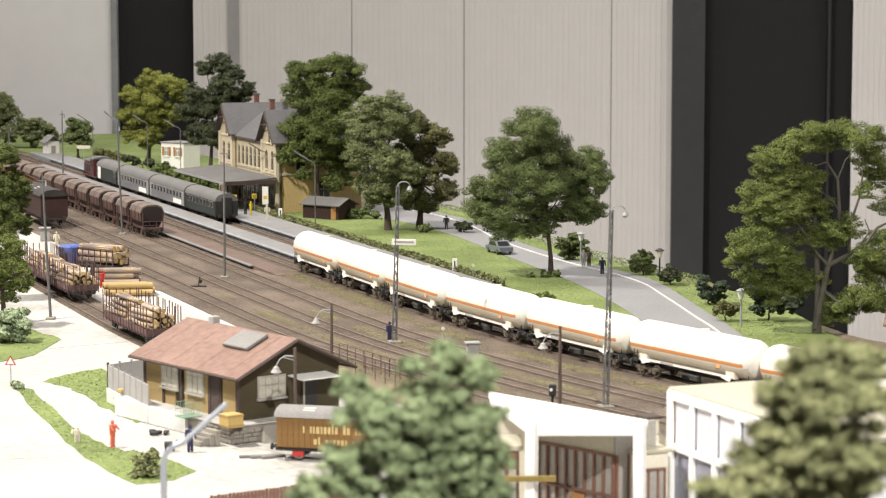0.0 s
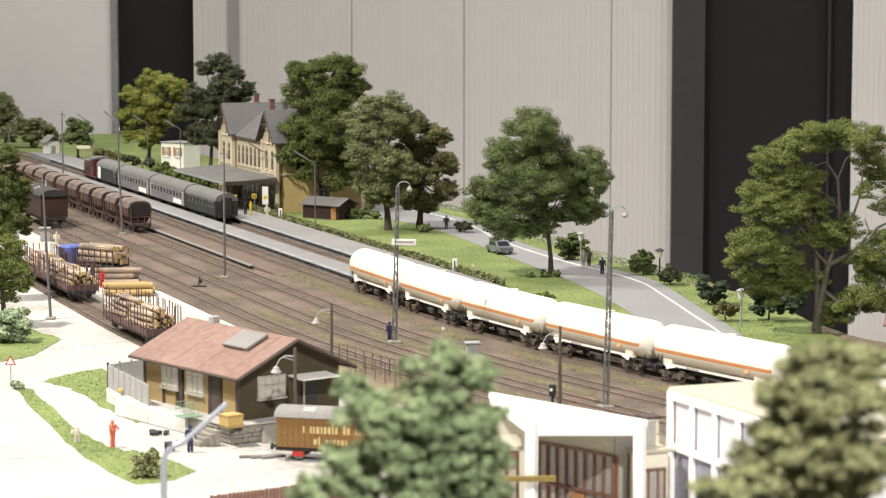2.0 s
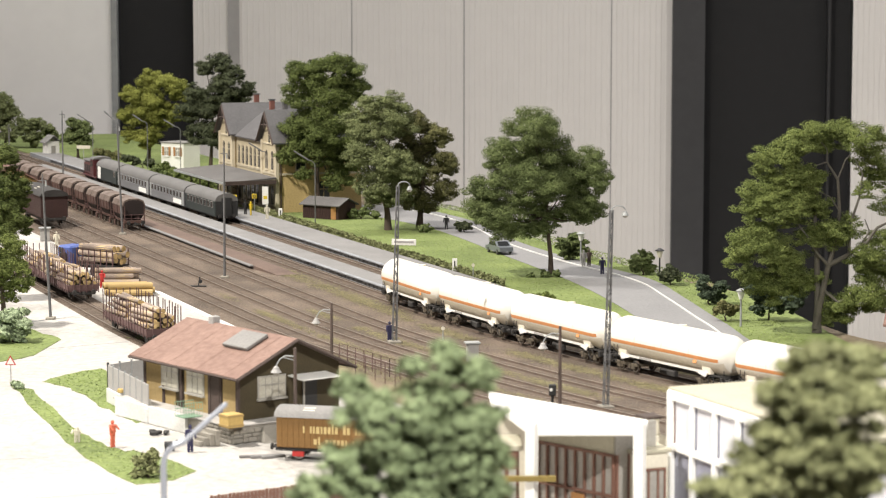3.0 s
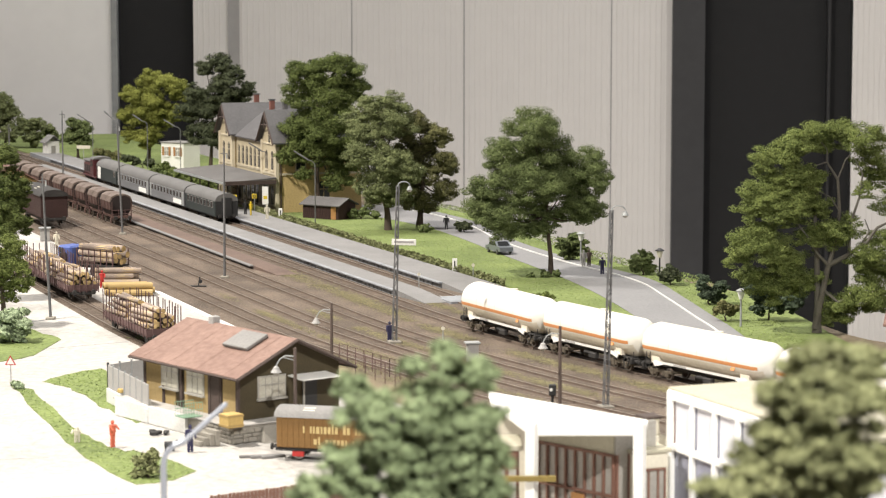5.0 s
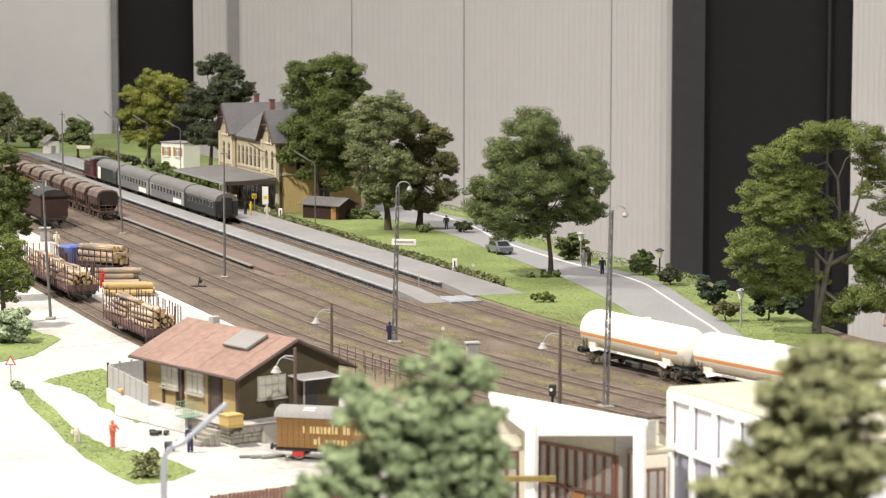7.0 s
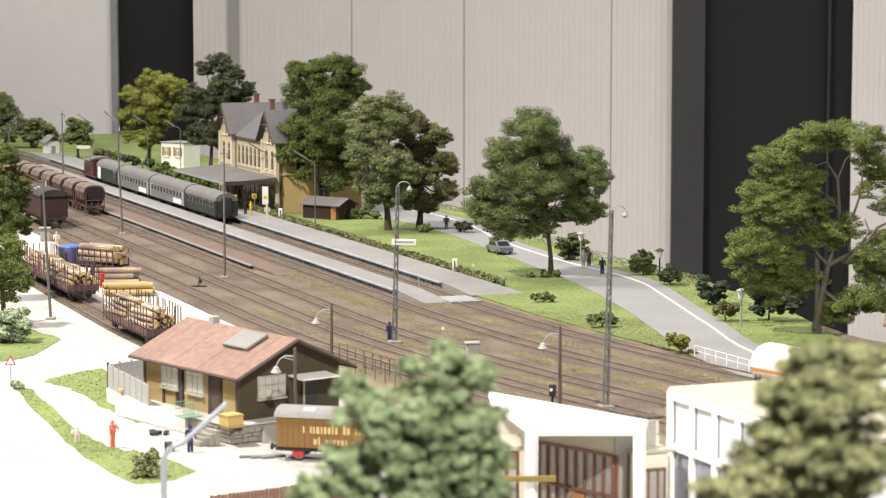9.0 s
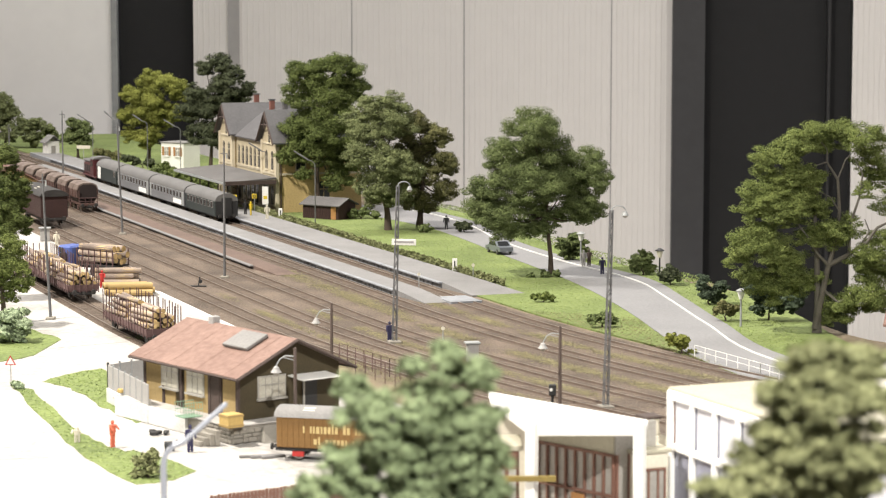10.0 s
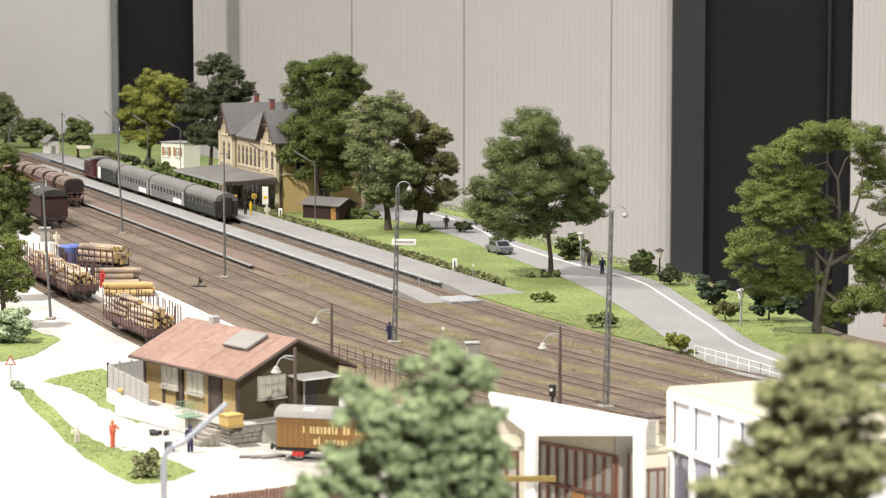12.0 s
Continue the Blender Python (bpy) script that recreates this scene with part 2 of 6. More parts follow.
    def lathe(self, profile, n=16, m=None, a0=0.0, a1=360.0):
        """Turns (along x, radius) pairs round the x axis."""
        full = a1 - a0 >= 359.9
        cols = n if full else n + 1
        vs = [(x, r * math.sin(radians(a0 + (a1 - a0) * i / n)), r * math.cos(radians(a0 + (a1 - a0) * i / n))) for x, r in profile for i in range(cols)]
        fs = []
        for k in range(len(profile) - 1):
            for i in range(n):
                j = (i + 1) % cols
                fs.append((k * cols + i, k * cols + j, (k + 1) * cols + j, (k + 1) * cols + i))
        return self.add(vs, fs, m)

    def slab(self, outline, z0, z1):
        n = len(outline)
        vs = [(x, y, z0) for x, y in outline] + [(x, y, z1) for x, y in outline]
        fs = [(i, (i + 1) % n, n + (i + 1) % n, n + i) for i in range(n)] + [tuple(range(n))[::-1], tuple(range(n, 2 * n))]
        return self.add(vs, fs)

    def ribbon(self, left, right, z0, z1):
        """A strip between two lines of points, with thickness."""
        n = len(left)
        vs = [(*p, z) for z in (z0, z1) for line in (left, right) for p in line]
        L0, R0, L1, R1 = 0, n, 2 * n, 3 * n
        fs = []
        for i in range(n - 1):
            fs += [(L1 + i, R1 + i, R1 + i + 1, L1 + i + 1), (L0 + i, L1 + i, L1 + i + 1, L0 + i + 1), (R0 + i, R0 + i + 1, R1 + i + 1, R1 + i)]
        fs += [(L0, R0, R1, L1), (L0 + n - 1, L1 + n - 1, R1 + n - 1, R0 + n - 1)]
        return self.add(vs, fs)

    def data(self, name, material, smooth=None):
        me = bpy.data.meshes.new(name)
        me.from_pydata((np.array(self.v, dtype=float) * K).tolist(), [], self.f)
        me.materials.append(material)
        if smooth:
            me.shade_smooth()
            me.set_sharp_from_angle(angle=radians(smooth))
        bm = bmesh.new()
        bm.from_mesh(me)
        bmesh.ops.recalc_face_normals(bm, faces=bm.faces)
        bm.to_mesh(me)
        bm.free()
        return me


def part(name, mesh, material, parent=None, label="", at=None, smooth=None):
    """Links a Mesh (or ready mesh data) as one object, under a thing or a part."""
    ob = new(name, mesh.data(name, material, smooth) if isinstance(mesh, Mesh) else mesh)
    if parent:
        ob.parent = parent
    if at is not None:
        ob.matrix_basis = at
    return tagged(ob, label)


def put(x, y, z=0.0, rz=0.0, rx=0.0, ry=0.0):
    return pose(x * K, y * K, z * K, rx, ry, rz)


def thing(name, label, category, at, group=""):
    ob = new(name)
    ob.empty_display_size = 0.01
    ob.matrix_basis = at
    return tagged(ob, label, category, group)


def single(name, mesh, material, label, category, at=None, group="", kind="", smooth=None):
    ob = part(name, mesh, material, None, label, at, smooth)
    return tagged(ob, "", category, group, kind)


# ---- the line of the tracks: straight, then a wide bend ----
TURN, BEND_AT, BEND_R, BEND_Q = radians(20.4), -210.9, 250.6, 77.0
ALONG = Vector((math.sin(TURN), -math.cos(TURN)))
ACROSS = Vector((math.cos(TURN), math.sin(TURN)))


def line(s, q):
    """A place s along and q across the station, and its heading in degrees."""
    if s <= BEND_AT:
        p, th = s * ALONG + q * ACROSS, 0.0
    else:
        th = (s - BEND_AT) / BEND_R
        c = BEND_AT * ALONG + (BEND_Q + BEND_R) * ACROSS
        p = c + (BEND_R - (q - BEND_Q)) * (math.sin(th) * ALONG - math.cos(th) * ACROSS)
    return p.x, p.y, -90 + math.degrees(TURN + th)


def strip(s0, s1, q0, q1, z0, z1, step=6.0):
    n = max(2, int((s1 - s0) / step) + 1)
    ss = [s0 + (s1 - s0) * i / (n - 1) for i in range(n)]
    return Mesh().ribbon([line(s, q0)[:2] for s in ss], [line(s, q1)[:2] for s in ss], z0, z1)


# ---- hall ----
def build_hall():
    back = 520
    fl = Mesh().box(0, 200, -91, 900, 1000, 4)
    single("floor", fl, M["floor"], "grey hall floor", "floor", kind="structure")
    ce = Mesh().box(0, 200, 345, 900, 1000, 6)
    single("ceiling", ce, M["ceiling"], "white painted hall ceiling", "ceiling", kind="structure")
    for name, x, y, sx, sy in (("wall_west", -330, 200, 6, 1000), ("wall_east", 330, 200, 6, 1000), ("wall_south", 0, -180, 900, 6)):
        single(name, Mesh().box(x, y, -87, sx, sy, 432), M["wall_left"], "plain pale hall wall", "wall", kind="structure")
    # back wall in bays: plaster, dark recess, ribbed panels, grey and dark panels, ribbed panels
    def bay(x0, x1, y, depth=6):
        return Mesh().box((x0 + x1) / 2, y + depth / 2, -87, x1 - x0, depth, 432)
    wall = single("wall_north", bay(-330, 330, back + 10), M["wall_left"], "pale hall back wall", "wall", kind="structure")
    part("plaster_panel", bay(-330, -69.2, back), M["wall_left"], wall, "smooth pale plaster panel")
    part("panel_edge", bay(-69.1, -67.9, back - 0.5), M["lampgrey"], wall, "grey edge strip")
    part("dark_panel", bay(-67.8, -52.2, back + 2), M["wall_dark"], wall, "matt black wall panel")
    part("grey_panel", bay(47.8, 54.4, back - 2), M["wall_grey"], wall, "dark grey wall panel")
    part("dark_panel", bay(54.5, 80.0, back + 1), M["wall_dark"], wall, "matt black wall panel")
    part("seam_post", bay(80.1, 80.7, back - 1), M["black"], wall)
    part("dark_panel", bay(80.8, 85.3, back + 1), M["wall_dark"], wall, "matt black wall panel")
    # ribbed sheets with fine upright ribs
    def ribbed(x0, x1, pitch=1.15):
        me = Mesh()
        pts, x = [], x0
        while x < x1 - pitch:
            pts += [(x, 0.0), (x + pitch * 0.78, 0.0), (x + pitch * 0.82, 0.11), (x + pitch * 0.96, 0.11)]
            x += pitch
        pts.append((x1, 0.0))
        n = len(pts)
        vs = [(a, back - b, z) for z in (-87, 345) for a, b in pts]
        return me.add(vs, [(i, i + 1, n + i + 1, n + i) for i in range(n - 1)])
    for x0, x1 in ((-52.0, -19.1), (-18.9, 4.3), (4.5, 35.0), (35.2, 47.7), (85.4, 120), (120.2, 160)):
        part("ribbed_sheet", ribbed(x0, x1), M["wall_white"], wall, "ribbed off-white metal sheet")
        part("sheet_joint", Mesh().box(x1 + 0.1, back + 1, -87, 0.24, 2.2, 432), M["mesh_grey"], wall)
    part("sheet_fold", Mesh().box(-43.6, back + 0.8, -87, 2.4, 2.2, 432), M["mesh_grey"], wall, "grey upright joint")


build_hall()


# ---- layout board, ground covers, platforms ----
def smooth_line(pts, n=6):
    out = []
    for i in range(len(pts) - 1):
        p0, p1, p2, p3 = pts[max(i - 1, 0)], pts[i], pts[i + 1], pts[min(i + 2, len(pts) - 1)]
        for k in range(n):
            t = k / n
            out.append(tuple(0.5 * (2 * b + (c - a) * t + (2 * a - 5 * b + 4 * c - d) * t * t + (3 * b - a - 3 * c + d) * t ** 3) for a, b, c, d in zip(p0, p1, p2, p3)))
    return out + [tuple(pts[-1])]


def blades(outlines, count, height, seed):
    """Short upright grass blades strewn over outlines."""
    rng = random.Random(seed)
    me = Mesh()
    tri = []
    for o in outlines:
        for i in range(1, len(o) - 1):
            a, b, c = o[0], o[i], o[i + 1]
            tri.append((abs((b[0] - a[0]) * (c[1] - a[1]) - (b[1] - a[1]) * (c[0] - a[0])), a, b, c))
    weights = [t[0] for t in tri]
    for _, a, b, c in rng.choices(tri, weights, k=count):
        u, v = rng.random(), rng.random()
        if u + v > 1:
            u, v = 1 - u, 1 - v
        x = a[0] + u * (b[0] - a[0]) + v * (c[0] - a[0])
        y = a[1] + u * (b[1] - a[1]) + v * (c[1] - a[1])
        ang, h, w = rng.uniform(0, 6.28), height * rng.uniform(0.4, 1.3), rng.uniform(0.05, 0.12)
        dx, dy = math.cos(ang) * w, math.sin(ang) * w
        lx, ly = rng.uniform(-1, 1) * h * 1.7, rng.uniform(-1, 1) * h * 1.7
        me.add([(x - dx, y - dy, 0), (x + dx, y + dy, 0), (x + lx, y + ly, h)], [(0, 1, 2)])
    return me


def quads(a, b):
    return [[a[i], b[i], b[i + 1], a[i + 1]] for i in range(len(a) - 1)]


BACK_EDGE = [(-150, 500), (-82, 480), (-62, 458), (-30, 395), (-11, 352), (-5, 327), (2, 307), (8.5, 291), (14.5, 275), (19.5, 257.5), (22, 250.5), (26.5, 246), (29.5, 228.5), (33, 214), (38, 202), (60, 185), (110, 165)]


def build_ground():
    edge = smooth_line(BACK_EDGE, 4)
    out = edge + [(110, 55), (-150, 55)]
    g = single("ground", Mesh().slab(out, -6, -0.12), M["earth"], "brown earth scenic baseboard", "ground", kind="structure")
    cx, cy = -20, 200
    inner = [(cx + (x - cx) * 0.95, cy + (y - cy) * 0.95) for x, y in out]
    single("layout_base", Mesh().slab(inner, -87, -6), M["board"], "plain brown base under the layout", "base", kind="structure")
    # ballasted yard
    single("ballast_bed", strip(-470, -60, 57.3, 84.0, -0.2, 0.0), M["ballast"], "brown weathered track ballast", "ballast", kind="structure")
    single("ballast_bed", strip(-300, -192, 46.5, 50.2, -0.2, -0.005), M["ballast"], "brown ballast under the timber siding", "ballast", kind="structure")
    # weeds between the tracks
    rng = random.Random(5)
    for q, s0, s1, w in ((73.2, -250, -205, 1.0), (72.6, -208, -140, 0.8), (66.8, -215, -150, 0.7), (78.8, -218, -160, 0.7), (58.3, -190, -130, 1.2), (62.2, -230, -160, 0.5)):
        me = Mesh()
        for _ in range(int(290 * (s1 - s0) * w)):
            at = rng.uniform(s0, s1)
            thick = 0.45 + noise.noise((at * 0.13, q, 1.0)) + 0.6 * noise.noise((at * 0.5, q, 4.0))
            if rng.random() > thick * min(1, (at - s0) / 5, (s1 - at) / 5):
                continue
            x, y, _rz = line(at, q + rng.gauss(0, 0.6 * w))
            a, r, z = rng.uniform(0, 6.28), rng.uniform(0.04, 0.11), rng.uniform(0.012, 0.04)
            dx, dy = math.cos(a) * r, math.sin(a) * r
            me.add([(x - dx, y - dy, z), (x + dy, y - dx, z + rng.uniform(0, 0.03)), (x + dx, y + dy, z), (x - dy, y + dx, z + rng.uniform(0, 0.03))], [(0, 1, 2, 3)])
        single("weed_tufts", me, M["weed"], "sparse yellow-green weeds between the tracks", "weeds", kind="stuff")
    # concrete yard on the visitors' side
    edge = [line(s, 57.25)[:2] for s in range(-300, -100, 10)]
    yard = edge + [(40, 110), (40, 60), (-120, 60), (-120, 320)]
    single("concrete_yard", Mesh().slab(yard, -0.3, -0.03), M["concrete"], "sunlit pale concrete yard", "pavement", kind="structure")
    single("yard_earth", strip(-197, -110, 53.0, 57.3, -0.2, -0.012), M["drygrass"], "bare brown earth with dry weeds beside the tracks", "ground", kind="structure")
    single("yard_edge", strip(-232, -197.2, 56.6, 57.2, -0.2, 0.06), M["kerb"], "pale concrete edging beside the tracks", "kerb", kind="structure")
    # back road
    left = smooth_line([(-16, 330), (-2, 302), (7.0, 268.5), (12.9, 245), (16.3, 225.3), (18.6, 205), (19.9, 194.8), (23.5, 182), (32, 160)])
    right = smooth_line([(-8, 335), (2, 309), (6.9, 283.6), (13, 262.9), (19, 246.5), (21, 231.5), (22.8, 213.8), (25.9, 192.4), (40, 160)])
    single("road", Mesh().ribbon(left, right, -0.1, 0.05), M["asphalt"], "pale grey asphalt road behind the lawn", "road", kind="structure")
    off = [(x + 0.13, y + 0.06) for x, y in right]
    single("kerb", Mesh().ribbon(right, off, -0.1, 0.16), M["kerb"], "white kerb along the road", "kerb", kind="structure")
    pave = [(x + 1.5, y + 0.7) for x, y in off]
    single("pavement", Mesh().ribbon(off, pave, -0.1, 0.12), M["asphalt"], "pale footpath beside the road", "pavement", kind="structure")
    return left, pave


ROAD_LEFT, PAVE_RIGHT = build_ground()


def build_grass():
    # lawn between hedge and road, verge beside the tracks, bank behind the road
    n = len(ROAD_LEFT)
    lawn_edge = []
    for x, y in ROAD_LEFT:
        s = x * ALONG.x + y * ALONG.y
        lawn_edge.append(line(min(s - 8, -174.5), 84.7 if s > -216 else 89.8)[:2])
    m = Mesh().ribbon(lawn_edge[:43], [(x - 0.05, y) for x, y in ROAD_LEFT[:43]], -0.1, 0.035)
    single("lawn", m, M["grass"], "fresh green lawn between hedge and road", "grass", kind="structure")
    single("lawn_blades", blades(quads(lawn_edge[:43], ROAD_LEFT[:43]), 30000, 0.07, 1), M["blade"], "short green grass on the lawn", "grass", kind="stuff")
    single("lawn_weeds", blades(quads(lawn_edge[26:43], ROAD_LEFT[26:43]), 5000, 0.08, 3), M["weed"], "dry yellow weeds in the grass verge", "weeds", kind="stuff")
    out = [(x + 2.6 + 5.0 * min(1, max(0, (243 - y) / 12)), y + 1.6) for x, y in PAVE_RIGHT]
    single("bank", Mesh().ribbon([(x + 0.02, y) for x, y in PAVE_RIGHT], out, -0.2, 0.06), M["grass"], "grassy bank behind the footpath", "grass", kind="structure")
    single("bank_blades", blades(quads(PAVE_RIGHT, [(x + 5, y + 3) for x, y in PAVE_RIGHT]), 16000, 0.13, 2), M["blade"], "uneven grass on the bank", "grass", kind="stuff")
    far = [line(s, 88.5 if s > -432 else 84.3)[:2] for s in range(-490, -330, 10)]
    far2 = [line(s, 112)[:2] for s in range(-490, -330, 10)]
    single("far_meadow", Mesh().ribbon(far, far2, -0.2, 0.03), M["grass"], "green meadow behind the platform end", "grass", kind="structure")
    patches = {
        "verge": ([(-31.7, 180.5), (-29.3, 173.2), (-26.4, 164.5), (-23.6, 155.8), (-20.8, 149.6), (-18.1, 144.2), (-16.0, 145.5)],
                  [(-29.8, 178.7), (-27.1, 170.8), (-24.7, 163.4), (-22.6, 158.6), (-20.0, 154.7), (-18.2, 153.7), (-14.9, 148.4)]),
        "wedge": ([(-29.7, 182.8), (-28.0, 186.7), (-25.7, 188.1), (-23.9, 175.6), (-22.0, 170.8), (-20.3, 164.9)],
                  [(-29.8, 182.4), (-28.2, 180.6), (-26.9, 178.7), (-24.5, 173.2), (-22.7, 169.0), (-20.6, 165.0)]),
        "corner": ([(-60, 205), (-38.0, 192.5), (-34.6, 192.4), (-32.5, 196.0)], [(-60, 225), (-42.4, 219.4), (-34.9, 210.2), (-31.7, 205.0)]),
        "tuft": ([(-26.4, 205.5), (-24, 204.4)], [(-23.6, 209.4), (-22.4, 207.8)]),
    }
    for k, (nm, (o, i)) in enumerate(patches.items()):
        o, i = smooth_line(o, 4), smooth_line(i, 4)
        o = [(x + 0.25 * noise.noise((x * 1.3, y * 1.3, 0)), y + 0.9 * noise.noise((x * 1.1, y * 0.9, 5))) for x, y in o]
        i = [(x + 0.25 * noise.noise((x * 1.3, y * 1.3, 2)), y + 0.9 * noise.noise((x * 1.1, y * 0.9, 7))) for x, y in i]
        single("grass_patch", Mesh().ribbon(o, i, -0.1, 0.004 * k), M["grass"], "green grass patch in the concrete yard", "grass", kind="structure")
        single("grass_blades", blades(quads(o, i), 300 if nm == "tuft" else 800, 0.06, 7 + k), M["blade"], "uneven green grass", "grass", kind="stuff")


build_grass()


def build_platforms():
    rng = random.Random(3)
    for name, s0, s1, q0, q1, h, label in (
        ("island_platform", -400, -221, 77.1, 80.0, 0.62, "narrow pale gravel island platform"),
        ("main_platform", -430, -225, 83.3, 88.1, 0.62, "wide pale gravel station platform"),
        ("low_platform", -372, -247.5, 70.75, 73.3, 0.4, "low platform with pale edge and red paving"),
    ):
        surf = M["brickpath"] if name == "low_platform" else M["platform"]
        th = thing(name, label, "platform", put(0, 0))
        tagged(th, kind="structure")
        part("surface", strip(s0, s1, q0 + 0.3, q1 - 0.02, -0.1, h - 0.02), surf, th)
        # ramp at the end
        x = Mesh()
        a0, a1, b0, b1 = line(s1, q0 + 0.3), line(s1, q1 - 0.02), line(s1 + 6.5, q0 + 0.9), line(s1 + 6.5, q1 + (1.5 if name == "main_platform" else 0.6))
        x.add([(*a0[:2], h - 0.02), (*a1[:2], h - 0.02), (*b1[:2], 0.04), (*b0[:2], 0.04), (*a0[:2], -0.1), (*a1[:2], -0.1), (*b1[:2], -0.1), (*b0[:2], -0.1)],
              [(0, 1, 2, 3), (4, 7, 6, 5), (0, 3, 7, 4), (1, 5, 6, 2), (0, 4, 5, 1), (2, 6, 7, 3)])
        part("ramp", x, M["brickpath"] if name == "low_platform" else M["platform"], th)
        # edge slabs, one by one
        pitch = 1.25
        slab = Mesh().box(0, 0, h - 0.16, pitch - 0.05, 0.42, 0.17, b=0.03).data("edge_stone", M["platform"] if name == "low_platform" else M["platform_edge"])
        face = Mesh().box(0, 0, -0.05, pitch * 0.8, 0.16, h - 0.12).data("face_stone", M["platform_edge"])
        count = min(150, int((s1 - s0) / pitch))
        for i in range(count):
            s = s1 - (i + 0.5) * pitch
            X, Y, rz = line(s, q0 + 0.12)
            part("edge_stone", slab, None, th, at=put(X, Y, 0, rz))
            if name != "low_platform":
                X, Y, rz = line(s, q0 + 0.28)
                part("face_stone", face, None, th, at=put(X, Y, 0, rz))
        if count * pitch < s1 - s0:
            part("edge_course", strip(s0, s1 - count * pitch, q0 - 0.05, q0 + 0.29, 0, h), M["platform_edge"], th)


build_platforms()


def build_crossing():
    """Grey boards across the rear track between the ends of the two platforms."""
    th = thing("track_crossing", "grey plank crossing between the platform ends", "crossing", put(0, 0))
    for i in range(6):
        part("plank", strip(-217.6 + 0.72 * i, -216.95 + 0.72 * i, 80.15, 83.2, 0.0, 0.205, 0.4), M["platform_edge"], th)


build_crossing()


def build_tracks():
    rows = [(81.65, -470, -60), (75.7, -470, -60), (69.0, -470, -60), (64.4, -330, -60), (60.0, -300, -60), (47.8, -300, -193)]
    for q, s0, s1 in rows:
        th = thing("railway_track", "weathered model track with rusty rails and dark sleepers", "track", put(0, 0), "tracks of the station")
        sl = Mesh()
        s = s0
        while s < s1:
            X, Y, rz = line(s, q)
            sl.box(X, Y, -0.08, 0.26, 2.5, 0.105, rz)
            s += 0.65
        tagged(part("sleeper_bed", sl, M["sleeper"], th), kind="stuff")
        for e in (-0.75, 0.75):
            part("rail", strip(s0, s1, q + e - 0.055, q + e + 0.055, 0.0, 0.17, 4), M["rail"], th)
            part("rail_head", strip(s0, s1, q + e - 0.03, q + e + 0.03, 0.17, 0.19, 4), M["railtop"], th, "worn bright rail head")


build_tracks()


# ---- rolling stock; each stands along x, rails at z = 0.19 ----
RAIL = 0.19


def wheelset(parent, x, r=0.46, spread=0.75):
    for y in (-spread, spread):
        w = part("wheel", Mesh().lathe([(-0.07, 0.02), (-0.07, r * 0.93), (0.05, r), (0.07, r * 0.9), (0.07, 0.02)], 14, pose(0, 0, 0, 0, 0, 90)), M["rustwheel"], parent, at=put(x, y, r + RAIL), smooth=30)
        part("tread", Mesh().lathe([(-0.078, r * 0.74), (-0.078, r * 0.97)], 14, pose(0, 0, 0, 0, 0, 90)), M["tyre"], w, "bright wheel rim")
    part("axle", Mesh().tube((x, -spread, r + RAIL), (x, spread, r + RAIL), 0.08), M["under"], parent)


def bogie(parent, x, base=1.8):
    b = Mesh()
    for y in (-0.98, 0.98):
        b.box(x, y, RAIL + 0.48, base + 1.1, 0.14, 0.26, b=0.04)
        for dx in (-base / 2, base / 2):
            b.box(x + dx, y * 1.04, RAIL + 0.24, 0.42, 0.2, 0.5, b=0.06)
            b.box(x + dx * 0.55, y * 1.05, RAIL + 0.3, 0.18, 0.16, 0.34, b=0.03)
    b.box(x, 0, RAIL + 0.55, 0.4, 2.0, 0.3, b=0.04)
    for dx in (-base / 2 - 0.5, base / 2 + 0.5):
        b.box(x + dx, 0, RAIL + 0.5, 0.12, 2.0, 0.18)
    part("bogie", b, M["bogie"], parent)
    for dx in (-base / 2, base / 2):
        wheelset(parent, x + dx)


def buffers(parent, half, z=1.05, y=0.88):
    for sx in (-1, 1):
        for sy in (-y, y):
            m = Mesh()
            m.tube((sx * (half - 0.62), sy, z), (sx * (half - 0.12), sy, z), 0.12, 0.10, 8)
            m.tube((sx * (half - 0.12), sy, z), (sx * half, sy, z), 0.24, 0.22, 12)
            part("buffer", m, M["under"], parent)
        part("coupling", Mesh().box(sx * (half - 0.3), 0, z - 0.2, 0.6, 0.16, 0.22), M["under"], parent)


